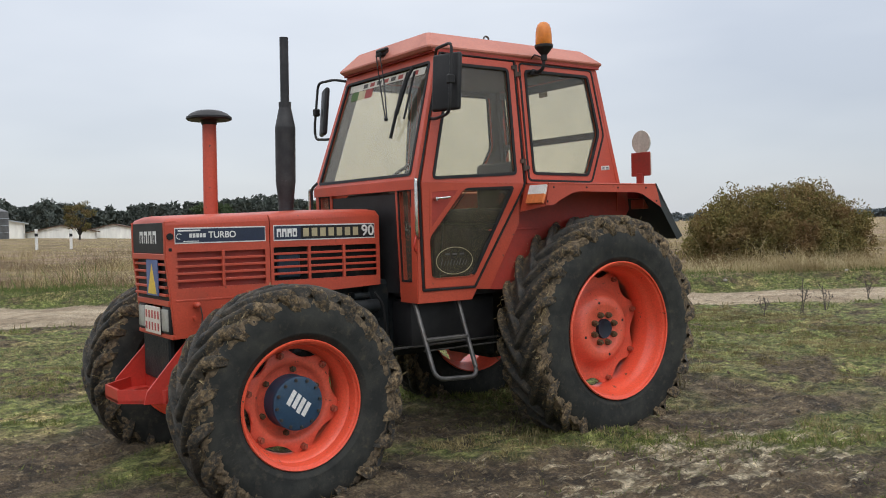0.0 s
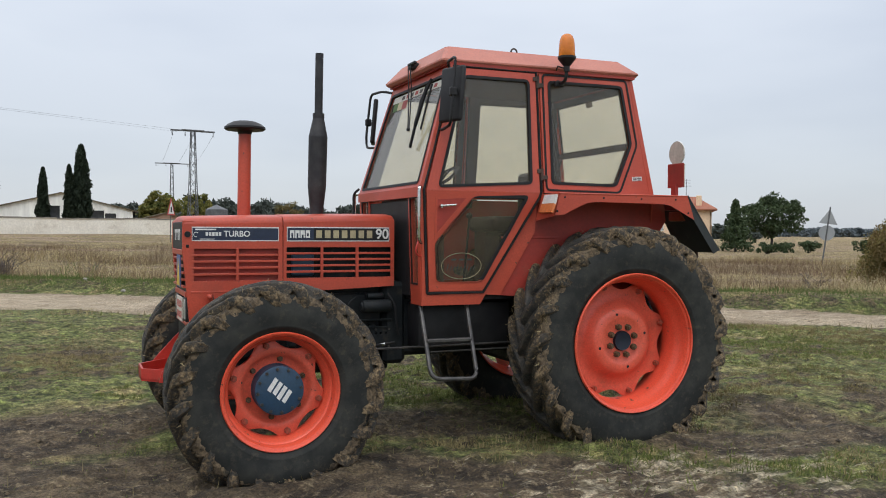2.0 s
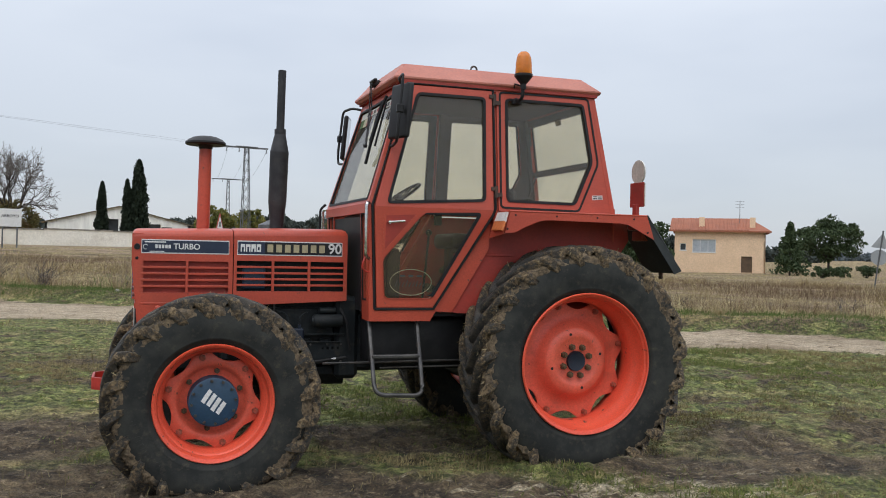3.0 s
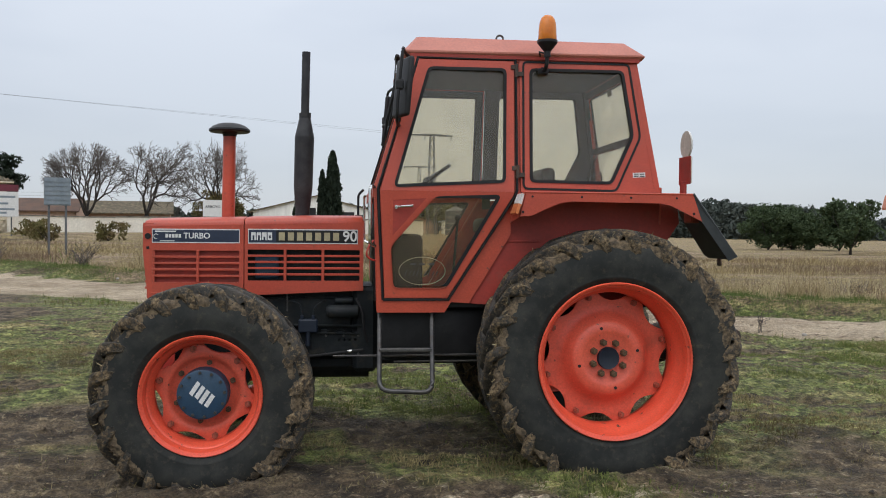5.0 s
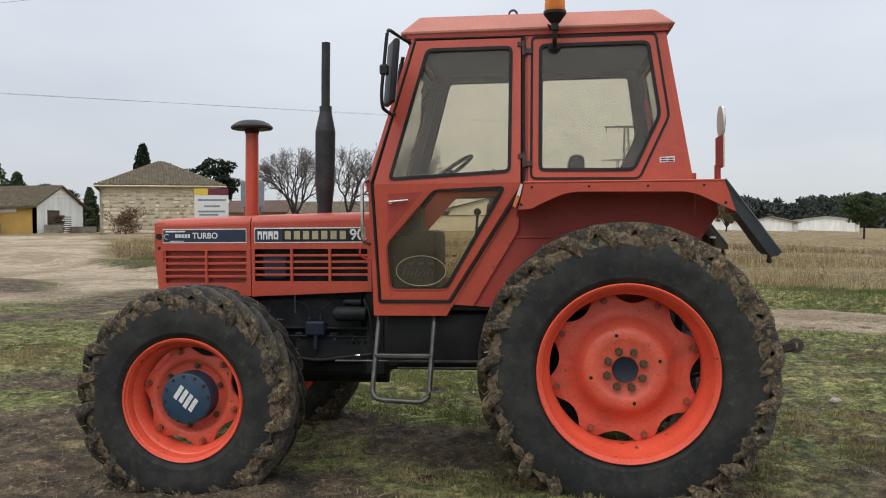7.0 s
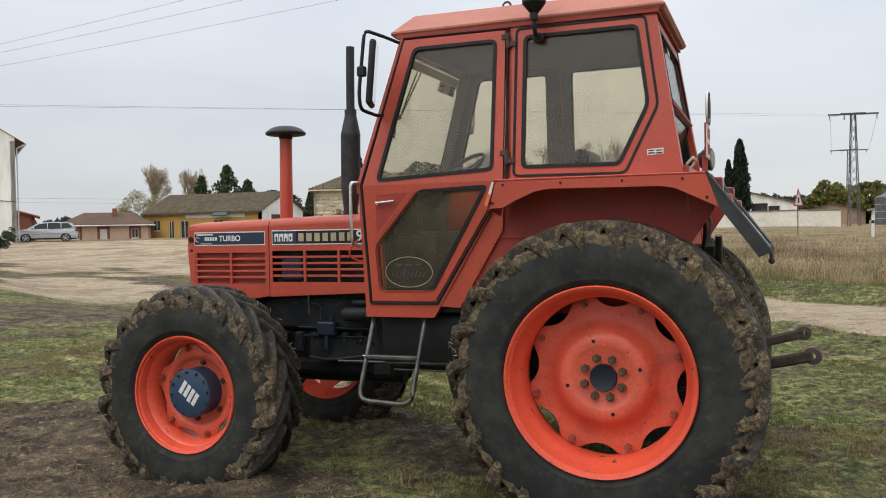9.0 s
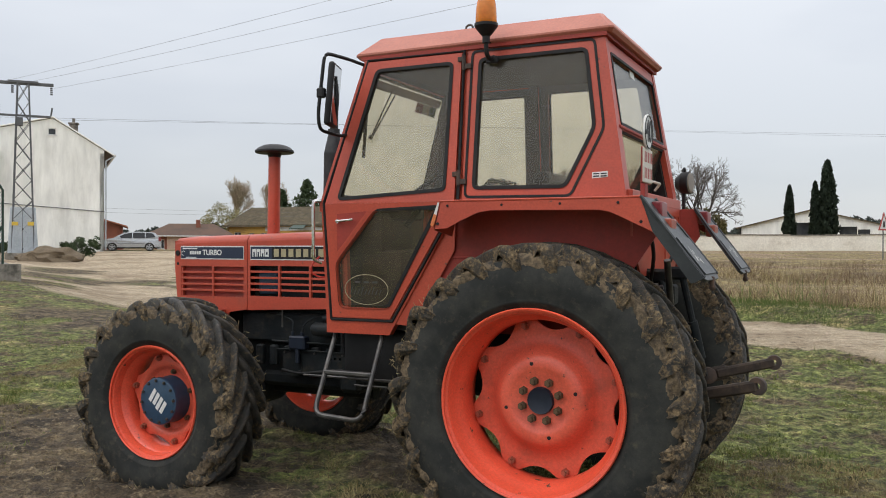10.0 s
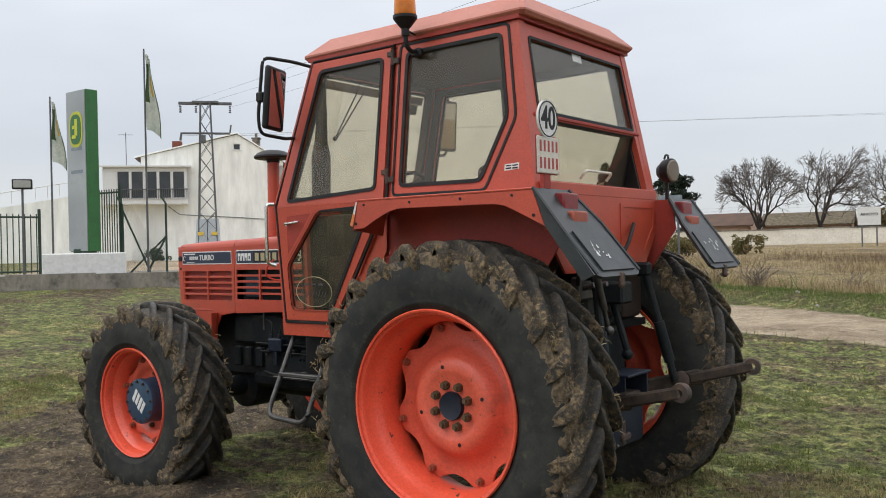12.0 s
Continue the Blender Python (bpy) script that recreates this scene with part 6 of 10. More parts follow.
leafy_tree("olive_tree", 22.9, 111.4, 5.2, 1.9, 78, "thin grey-green tree before the low farm roofs", "olive", 44, 60, 0.13, 0.12)
leafy_tree("evergreen_tree", -16.4, 103.0, 5.4, 3.0, 71, "dark round evergreen behind the white wall", "olive", 50, 70, 0.2, 0.12)
leafy_tree("autumn_tree", 9.2, 143.0, 6.9, 3.2, 72, "round tree with yellowing leaves", "autumn", 60, 80, 0.3, 0.15)
leafy_tree("autumn_tree", 13.6, 133.0, 6.4, 2.6, 73, "green and yellow tree behind the pylon", "autumn", 44, 70, 0.26, 0.12)
leafy_tree("umbrella_pine", 71.6, 73.8, 6.6, 3.6, 74, "round-crowned dark green pine in the dry field", "pine", 70, 90, 0.22, 0.30, 0.7)
conifer("spruce", 62.5, 69.5, 5.6, 2.0, 75, "dark green spruce beside the peach house", "pine", False, 34, 0.2)
leafy_tree("evergreen_tree", 49.0, 76.5, 6.0, 3.0, 76, "dark round tree beside the peach house", "pine", 60, 80, 0.22, 0.12)
for k, (x, y, h, r) in enumerate(((52.7, 100.9, 6.4, 3.2), (57.0, 98.7, 4.8, 2.4), (60.4, 97.6, 6.0, 3.2), (57.5, 104.0, 6.3, 3.4))):
    leafy_tree("evergreen_tree", x, y, h, r, 80 + k, "dense dark green pine at the field's edge", "pine", 90, 110, 0.17, 0.02, 0.8, "pines at the field's edge")
leafy_tree("umbrella_pine", 35.3, 98.0, 5.6, 2.5, 79, "round-crowned pine standing alone in the dry field", "pine", 76, 110, 0.14, 0.34, 0.6)
for k, (x, y) in enumerate(((66.0, 66.0), (68.5, 65.0), (58.0, 60.0), (72.0, 61.0))):
    leaf_shrub(x, y, 1.1 + 0.25 * (k % 2), 1.0, 90 + k, "low dark shrub in the dry field", "pine", "shrubs in the field", 24, 40, 0.14)
leaf_shrub(2.0, 137.0, 3.0, 2.4, 96, "grey-green shrub at the far field", "olive", "", 30, 50, 0.2)
leaf_shrub(-34.5, 62.6, 2.3, 1.1, 97, "leafless brown shrub against the barn wall", "scrub", "", 30, 60, 0.10)
for k, (x, y) in enumerate(((-22.6, 57.0), (-16.5, 52.0), (-19.5, 50.0))):
    leaf_shrub(x, y, 1.3, 1.3, 100 + k, "brown and olive scrub under the signs", "olive", "scrub under the signs", 24, 50, 0.10)


def big_bush():
    """A rounded thicket: stems, a dome of leaf clumps and arching sprays that break its outline."""
    rng, rs = random.Random(8), np.random.RandomState(8)
    t = thing("wild_bush", "big round brown-green wild bush beside the track", "bush", pose(17.6, 9.3, gz(17.6, 9.3) - 0.05))
    segs, cs, rad = [], [], []
    for k in range(46):
        a, e = rng.uniform(0, 6.283), rng.uniform(0.25, 1.35)
        d = Vector((math.cos(a) * math.cos(e), math.sin(a) * math.cos(e), math.sin(e)))
        q = Vector((d.x * 2.75, d.y * 2.3, d.z * 2.3)) * rng.uniform(0.8, 0.98)
        m = q * 0.5 + Vector((0, 0, 0.25))
        segs += [((rng.uniform(-0.3, 0.3), rng.uniform(-0.3, 0.3), 0), m[:], 0.03, 0.018), (m[:], q[:], 0.018, 0.006)]
    for k in range(520):
        a, e = rng.uniform(0, 6.283), math.asin(rng.uniform(-0.05, 1.0))
        f = rng.uniform(0.35, 1.0) ** 0.35 * (1 + 0.05 * math.sin(a * 5 + 1) * math.cos(e) + rng.gauss(0, 0.025))
        ce, se = math.cos(e) ** 0.7, max(0.0, math.sin(e)) ** 0.85
        cs.append((math.cos(a) * ce * 2.80 * f, math.sin(a) * ce * 2.30 * f, 0.10 + se * 2.22 * f))
        rad.append(rng.uniform(0.20, 0.40))
    for k in range(130):
        a, e = rng.uniform(0, 6.283), rng.uniform(0.35, 1.5)
        d = Vector((math.cos(a) * math.cos(e), math.sin(a) * math.cos(e), math.sin(e)))
        p = Vector((d.x * 2.65, d.y * 2.15, d.z * 2.15))
        flat = Vector((d.x, d.y, 0)) + Vector((rng.gauss(0, 0.5), rng.gauss(0, 0.5), 0))
        ln, line = rng.uniform(0.35, 0.85), [p]
        for i in range(1, 6):
            u = i / 5
            line.append(p + (d * 0.6 + Vector((0, 0, 0.3))) * ln * u * (1 - 0.35 * u) + flat * ln * 0.55 * u * u - Vector((0, 0, 0.45 * ln * u * u)))
        for i, (b0, b1) in enumerate(zip(line, line[1:])):
            segs.append((b0[:], b1[:], 0.007 - 0.001 * i, 0.006 - 0.001 * i))
            if rng.random() < 0.8:
                cs.append(b1[:])
                rad.append(0.07)
    part("stem_tangle", limb_mesh("stem_tangle", segs, "bark"), None, t)["kind"] = "stuff"
    cs, rad = np.array(cs), np.array(rad)
    v = np.concatenate([leaves(rs, cs[rad > 0.1], rad[rad > 0.1], 190, 0.042), leaves(rs, cs[rad <= 0.1], rad[rad <= 0.1], 7, 0.034)])
    part("leaves", faces_mesh("leaves", v, "bush_leaf", 4), None, t)


big_bush()

# far woods round the fields
def far_woods():
    """Pines in rows of clumps; low and far to the one side, nearer and taller to the other."""
    rs = np.random.RandomState(44)
    az = np.concatenate([rs.uniform(14, 52, 330), rs.uniform(52, 93, 620), rs.uniform(93, 150, 130)])
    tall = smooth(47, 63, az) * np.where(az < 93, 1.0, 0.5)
    r = np.where(az < 93, rs.uniform(300, 400, len(az)), rs.uniform(260, 360, len(az)))
    x, y = r * np.cos(np.radians(az)), r * np.sin(np.radians(az))
    z = ground_z(x, y)
    wob = 1 + 0.10 * np.sin(np.radians(az) * 23) + 0.08 * np.sin(np.radians(az) * 61)
    top = (3.4 + 8.6 * tall) * wob * rs.uniform(0.82, 1.08, len(az))
    h = np.maximum(2.0, top - z)
    parts_ = []
    for lo, wide in ((0.18, 0.34), (0.42, 0.32), (0.64, 0.26), (0.84, 0.17)):
        cs = np.stack([x, y, z + h * lo], 1) + rs.normal(size=(len(az), 3)) * np.array([0.6, 0.6, 0.2])
        parts_.append(leaves(rs, cs, np.clip(h * wide, 1.4, 5), 40, 0.95, 0.75))
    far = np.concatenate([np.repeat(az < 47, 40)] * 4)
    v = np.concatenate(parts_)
    # the farther trees take the paler colour that carries more haze
    tagged(new("far_ridge", faces_mesh("far_ridge", v[far] * np.array([1.7, 1.7, 1.35]), "ridge", 4)), "wooded ridge on the horizon, haze painted in as blue-grey", "woods", "", "stuff")
    tagged(new("far_woods", faces_mesh("far_woods", v[~far], "woods", 4)), "band of dark pine woods on the horizon, some haze in the colour", "woods", "", "stuff")


far_woods()

# ---- the tractor: x runs to its tail, -y is its left side ----
tractor = thing("tractor", "faded red-orange cab tractor with muddy tyres on trampled grass", "tractor")


def tp(name, bm, mat, label="", smooth=35, parent=None):
    return part(name, bm, mat, parent or tractor, label, smooth)


def side_y(z):
    """Half width of the cab at height z: it narrows to the roof and to the sill."""
    return 0.69 - 0.11 * (z - 1.78) if z > 1.78 else 0.69 - 0.045 * (1.78 - z)


def flank(s, out=0.0):
    return lambda x, z: (x, s * (side_y(z) + out), z)


# ---- wheels ----
def settle(bm, floor):
    """Flattens and bulges rubber where the wheel stands on the ground."""
    for v in bm.verts:
        if v.co.z < floor:
            k = floor - v.co.z
            v.co.z = floor - k * 0.15
            v.co.y *= 1 + 0.5 * k
        elif v.co.z < floor + 0.16:
            k = 1 - (v.co.z - floor) / 0.16
            v.co.y *= 1 + 0.045 * k


def tyre_mesh(name, carcass, floor, shoulder):
    """The carcass: sidewalls, beads and the smooth tread bed under the lugs."""
    bm = lathe(carcass + [(r, -y) for r, y in reversed(carcass[:-1])], 96)
    for f in bm.faces:
        f.material_index = int(all(math.hypot(v.co.x, v.co.z) > shoulder - 0.01 for v in f.verts))
    settle(bm, floor)
    me = data_of(name, bm, "rubber", 40)
    me.materials.append(M["lug"])
    return me


# along a lug: share of the half width, drop of the crown, width, bulge past the shoulder
LUG_RUN = ((0.0, -0.010, 0.90, 0), (0.06, -0.001, 1.10, 0), (0.2, 0.0, 1.08, 0), (0.34, 0.0, 1.02, 0), (0.48, 0.0, 0.98, 0), (0.62, -0.001, 0.97, 0), (0.76, -0.002, 1.0, 0), (0.88, -0.004, 1.06, 0), (0.97, -0.009, 1.14, 0.003),
           (1.01, -0.026, 1.18, 0.014), (1.04, -0.054, 1.12, 0.021), (1.07, -0.088, 0.96, 0.022), (1.10, -0.120, 0.78, 0.017), (1.12, -0.144, 0.45, 0.008))


def lug_meshes(name, carcass, tip, half, lugs, floor):
    """Every V bar of a tyre, each a mesh of its own, unevenly worn."""
    rng, out_ = random.Random(lugs), []

    def base(y):
        for (r0, y0), (r1, y1) in zip(carcass, carcass[1:]):
            if abs(y) <= -y0 and abs(y) >= -y1 and y0 != y1 and r0 > tip * 0.86:
                return r0 + (r1 - r0) * (-y0 - abs(y)) / (y1 - y0)
        return carcass[-1][0]
    pitch = 2 * math.pi / lugs
    for side in (-1, 1):
        for k in range(lugs):
            a0 = k * pitch + (pitch / 2 if side > 0 else 0) + rng.uniform(-0.010, 0.010)
            tilt, wide, bm, rows = rng.uniform(-0.008, 0.004), rng.uniform(0.92, 1.08), bmesh.new(), []
            for s, dr, w, out in LUG_RUN:
                q = min(s, 1.0)
                y = side * (-0.014 + (half + 0.014) * q + out)
                sweep = (0.23 * q ** 0.85 + 0.10 * q * q + 0.05 * max(0.0, s - 1.0) / 0.1) / tip
                top = tip + dr + rng.uniform(-0.005, 0.002) + tilt * q
                low = min(top - 0.014, base(y) - 0.014) if s < 0.95 else top - 0.036
                wt, wb = 0.0265 * w * wide, 0.041 * w * wide
                # the forward way at the top of the wheel is -x
                ang = lambda off: math.pi / 2 - (sweep + a0) + off
                inn = side * 0.026 if s > 0.99 else 0
                ring = ((-wb, low, 1), (-wt * 1.12, top - 0.011, 0), (-wt * 0.78, top - 0.001, 0), (0.0, top + 0.002, 0), (wt * 0.78, top - 0.002, 0), (wt * 1.14, top - 0.012, 0), (wb, low, 1))
                rows.append([bm.verts.new((math.cos(ang(o / tip)) * r, y - inn * b, math.sin(ang(o / tip)) * r)) for o, r, b in ring])
            for u, v in zip(rows, rows[1:]):
                for i in range(6):
                    bm.faces.new((u[i], u[i + 1], v[i + 1], v[i]))
            bm.faces.new(rows[0])
            bm.faces.new(rows[-1][::-1])
            bmesh.ops.recalc_face_normals(bm, faces=bm.faces[:])
            for v in bm.verts:
                v.co += Vector(noise.noise_vector(v.co * 20)) * 0.005
            settle(bm, floor)
            out_.append(data_of(name, bm, "lug", 50))
    return out_


def mud_mesh(name, carcass, tip, half, lugs, floor, shoulder, count):
    """Ragged dried mud packed between the lugs, thickest at the shoulders, with straws stuck in it."""
    rng = random.Random(count)
    bm, seg = bmesh.new(), 330
    line = [p for p in carcass if p[0] > shoulder - 0.11]
    fine_line = []
    for (r0, y0), (r1, y1) in zip(line, line[1:]):
        fine_line += [(r0 + (r1 - r0) * k / 5, y0 + (y1 - y0) * k / 5) for k in range(5)]
    prof = fine_line + [line[-1]] + [(r, -y) for r, y in reversed(fine_line)]
    rows = []
    for k in range(seg):
        a, row = 2 * math.pi * k / seg, []
        for r, y in prof:
            p = Vector((math.cos(a) * r, y, math.sin(a) * r))
            e = smooth(0.45, 0.95, abs(y) / half)
            edge = smooth(shoulder - 0.075, shoulder - 0.010, r + 0.022 * noise.noise(p * 13) + 0.010 * noise.noise(p * 37))
            h = 0.016 * noise.noise(p * 9) + 0.016 * noise.noise(p * 24) + 0.012 * noise.noise(p * 61) - 0.020 + 0.025 * e
            h = h * edge - 0.010 * (1 - edge)
            m = max(-0.012, min(0.024, float(h)))
            d = Vector((math.cos(a), 0, math.sin(a))) * (0.75 if abs(y) > half * 0.85 else 1.0) + Vector((0, math.copysign(0.65, y) if abs(y) > half * 0.85 else 0, 0))
            p = p + d * m
            if p.z < floor + 0.01:
                p.z = floor + 0.01
            row.append(bm.verts.new(p))
        rows.append(row)
    for u, v in zip(rows, rows[1:] + rows[:1]):
        for i in range(len(prof) - 1):
            bm.faces.new((u[i], v[i], v[i + 1], u[i + 1]))
    # straws and dry roots
    for _ in range(count):
        a, side = rng.uniform(0, 2 * math.pi), rng.choice((-1, 1))
        r = tip - rng.uniform(0.01, 0.075)
        y = side * (half + rng.uniform(-0.06, 0.024) - max(0.0, r - tip + 0.03) * 0.8)
        p = Vector((math.cos(a) * r, y, math.sin(a) * r))
        if p.z < floor + 0.04:
            continue
        t = Vector((math.sin(a), 0, -math.cos(a))) * rng.uniform(-1, 1) + Vector((math.cos(a), 0, math.sin(a))) * rng.uniform(-0.8, 0.8) + Vector((0, side * rng.uniform(-0.1, 0.6), 0))
        t = t.normalized() * rng.uniform(0.012, 0.040)
        w = Vector((math.cos(a), 0, math.sin(a))).cross(t).normalized() * 0.0022
        mid = p + t * 0.5 + Vector((0, side * rng.uniform(0, 0.008), 0))
        q = [bm.verts.new(c) for c in (p - w, p + w, mid + w, mid - w, p + t + w * 0.5, p + t - w * 0.5)]
        for f in (bm.faces.new((q[0], q[1], q[2], q[3])), bm.faces.new((q[3], q[2], q[4], q[5]))):
            f.material_index = 1
    me = data_of(name, bm, "mud", 70)
    me.materials.append(M["straw"])
    return me


def rim_mesh(name, prof):
    """Rolled steel rim with wall thickness."""
    inner = [(r - 0.009, y + (0.004 if i == 0 else 0)) for i, (r, y) in enumerate(prof)]
    return data_of(name, lathe(prof + inner[::-1], 72, closed=True), "rim", 40)


def disc_mesh(name, prof, r_out, scallops, depth, turn):
    """Pressed wheel disc with half-round openings at its edge."""
    seg, bm = 96, bmesh.new()
    rings = []
    for k in range(seg):
        a = 2 * math.pi * k / seg
        c = 0.5 + 0.5 * math.cos(scallops * (a - turn))
        cut = depth * max(0.0, (c - 0.30) / 0.70) ** 0.55
        col = []
        for i, (r, y) in enumerate(prof):
            rr = r if i < len(prof) - 3 else min(r, r_out - cut)
            col.append((rr * math.cos(a), y, rr * math.sin(a)))
        rings.append(([bm.verts.new(p) for p in col], [bm.verts.new((p[0], p[1] + 0.010, p[2])) for p in col]))
    n = len(prof)
    for k in range(seg):
        (u, ub), (v, vb) = rings[k], rings[(k + 1) % seg]
        for i in range(n - 1):
            bm.faces.new((u[i], u[i + 1], v[i + 1], v[i]))
            bm.faces.new((ub[i], vb[i], vb[i + 1], ub[i + 1]))
        bm.faces.new((u[-1], ub[-1], vb[-1], v[-1]))
        bm.faces.new((u[0], v[0], vb[0], ub[0]))
    bmesh.ops.remove_doubles(bm, verts=bm.verts[:], dist=1e-5)
    bmesh.ops.recalc_face_normals(bm, faces=bm.faces[:])
    return data_of(name, bm, "disc", 40)


def nut_mesh(name, r, h, mat):
    return data_of(name, join(cyl((0, 0, 0), (0, -h, 0), r, r * 0.92, 6), cyl((0, -h, 0), (0, -h * 1.5, 0), r * 0.55, r * 0.5, 8)), mat, 30)


R_HUB, F_HUB = 0.718, 0.537
REAR_LINE = [(0.470, -0.150), (0.487, -0.188), (0.520, -0.208), (0.526, -0.2125), (0.534, -0.2125), (0.540, -0.2120), (0.580, -0.222), (0.640, -0.224), (0.700, -0.212), (0.745, -0.190), (0.768, -0.150), (0.778, -0.08), (0.782, 0.0)]
FRONT_LINE = [(0.345, -0.125), (0.362, -0.158), (0.390, -0.176), (0.395, -0.1800), (0.402, -0.1800), (0.407, -0.1795), (0.440, -0.187), (0.490, -0.187), (0.540, -0.176), (0.580, -0.155), (0.600, -0.120), (0.609, -0.06), (0.612, 0.0)]
rear_tyre = tyre_mesh("tyre", REAR_LINE, -R_HUB - 0.012, 0.752)
rear_lugs = lug_meshes("lug", REAR_LINE, 0.828, 0.205, 23, -R_HUB - 0.012)
front_tyre = tyre_mesh("tyre", FRONT_LINE, -F_HUB - 0.012, 0.585)
front_lugs = lug_meshes("lug", FRONT_LINE, 0.654, 0.170, 20, -F_HUB - 0.012)
rear_mud = mud_mesh("mud", REAR_LINE, 0.828, 0.205, 23, -R_HUB, 0.745, 900)
front_mud = mud_mesh("mud", FRONT_LINE, 0.654, 0.170, 20, -F_HUB, 0.575, 750)


def sidewall_marks(name, spans, r0, r1, y):
    """Raised worn lettering, as plain bars along the sidewall."""
    rng, bm = random.Random(5), bmesh.new()
    for a0, a1, count in spans:
        for k in range(count):
            a, w = math.radians(a0 + (a1 - a0) * k / count), rng.uniform(0.006, 0.011)
            m = Matrix.Rotation(-a, 4, "Y") @ Matrix.Translation(((r0 + r1) / 2, y, 0))
            bmesh.ops.create_cube(bm, size=1, matrix=m @ Matrix.Diagonal((r1 - r0, 0.006, w, 1)))
    return data_of(name, bm, "rubber", 0)


rear_marks = sidewall_marks("sidewall_mark", ((-120, -84, 15), (40, 62, 9)), 0.610, 0.648, -0.2225)
front_marks = sidewall_marks("sidewall_mark", ((10, 62, 18), (190, 232, 14)), 0.455, 0.487, -0.1862)
rear_rim = rim_mesh("rear_wheel", [(0.489, -0.214), (0.495, -0.206), (0.493, -0.194), (0.476, -0.188), (0.468, -0.168), (0.463, -0.124), (0.452, -0.112), (0.440, -0.078), (0.434, -0.070), (0.430, 0.02), (0.440, 0.09), (0.464, 0.12), (0.470, 0.165), (0.493, 0.20), (0.493, 0.212)])
front_rim = rim_mesh("front_wheel", [(0.355, -0.168), (0.361, -0.160), (0.359, -0.150), (0.345, -0.145), (0.338, -0.127), (0.334, -0.095), (0.322, -0.086), (0.312, -0.055), (0.306, -0.048), (0.302, 0.02), (0.316, 0.06), (0.338, 0.09), (0.342, 0.13), (0.359, 0.155), (0.359, 0.166)])
rear_disc = disc_mesh("disc", [(0.065, -0.028), (0.085, -0.030), (0.145, -0.030), (0.165, -0.041), (0.180, -0.044), (0.215, -0.042), (0.240, -0.026), (0.268, 0.016), (0.300, 0.042), (0.345, 0.046), (0.372, 0.044), (0.400, 0.046), (0.431, 0.050)], 0.431, 8, 0.064, -0.105)
front_disc = disc_mesh("disc", [(0.100, 0.022), (0.150, 0.022), (0.186, 0.018), (0.200, 0.006), (0.212, -0.012), (0.228, -0.018), (0.252, -0.016), (0.278, -0.010), (0.303, -0.004)], 0.303, 6, 0.050, 0.244)
nut_rear, nut_edge, nut_front, cap_bolt = nut_mesh("wheel_nut", 0.0235, 0.028, "brass"), nut_mesh("rim_bolt", 0.021, 0.026, "worn_bolt"), nut_mesh("wheel_nut", 0.0185, 0.020, "brass"), nut_mesh("cap_bolt", 0.0105, 0.010, "steel")
rear_hub = data_of("hub", join(lathe([(0.0, -0.045), (0.056, -0.047), (0.068, -0.052), (0.072, -0.040), (0.072, 0.20), (0.0, 0.20)], 32), cyl((0, 0.05, 0), (0, 0.30, 0), 0.13, 0.15, 24)), "hub_dark", 35)
front_hub = data_of("hub", lathe([(0.0, -0.104), (0.138, -0.104), (0.147, -0.100), (0.150, -0.092), (0.150, -0.070), (0.143, -0.066), (0.146, 0.00), (0.150, 0.01), (0.150, 0.12), (0.0, 0.12)], 48), "hub", 35)
hole_mark = data_of("bolt_hole", cyl((0, 0, 0), (0, -0.0015, 0), 0.0105, 0.0105, 10), "black", 0)


def spot(mesh, name, wheel, r, a, y):
    o = part(name, mesh, None, wheel)
    o.matrix_basis = Matrix.Translation((r * math.cos(a), y, r * math.sin(a)))
    return o


def wheel(kind, x, s, z):
    """A whole wheel; s = -1 left, +1 right."""
    big = kind == "rear_wheel"
    w = tp(kind, rear_rim if big else front_rim, None)
    yc = 0.845 if big else 0.899
    w.matrix_basis = pose(x, s * yc, z, 0, 0, 0 if s < 0 else 180)
    t = part("tyre", rear_tyre if big else front_tyre, None, w, "black rubber tractor tyre with V lugs caked in dried mud")
    if s > 0:
        t.matrix_basis = pose(0, 0, 0, 0, 0, 180)
    for lug in rear_lugs if big else front_lugs:
        o = part("lug", lug, None, w)
        if s > 0:
            o.matrix_basis = pose(0, 0, 0, 0, 0, 180)
    part("mud", rear_mud if big else front_mud, None, w, "dried brown mud packed between the lugs")["kind"] = "stuff"
    part("sidewall_mark", rear_marks if big else front_marks, None, w, "raised worn marks on the sidewall")["kind"] = "stuff"
    part("disc", rear_disc if big else front_disc, None, w)
    part("hub", rear_hub if big else front_hub, None, w, "dark blue painted wheel hub")
    if big:
        for k in range(8):
            spot(nut_rear, "wheel_nut", w, 0.106, 2 * math.pi * (k + 0.42) / 8, -0.030)
            spot(nut_edge, "rim_bolt", w, 0.395, 2 * math.pi * (k + 0.5) / 8 - 0.105, 0.045)
        for k in range(4):
            spot(hole_mark, "bolt_hole", w, 0.196, math.pi / 2 * k + 0.25, -0.0430)
    else:
        for k in range(6):
            spot(nut_front, "wheel_nut", w, 0.178, 2 * math.pi * (k + 0.5) / 6 + 0.9, 0.019)
            spot(nut_edge, "rim_bolt", w, 0.270, 2 * math.pi * (k + 0.5) / 6 + 0.244, -0.012)
        for k in range(12):
            spot(cap_bolt, "cap_bolt", w, 0.131, 2 * math.pi * k / 12 + 0.1, -0.103)
    return w


wheels = [wheel("rear_wheel", 0.0, s, R_HUB) for s in (-1, 1)] + [wheel("front_wheel", -2.515, s, F_HUB) for s in (-1, 1)]
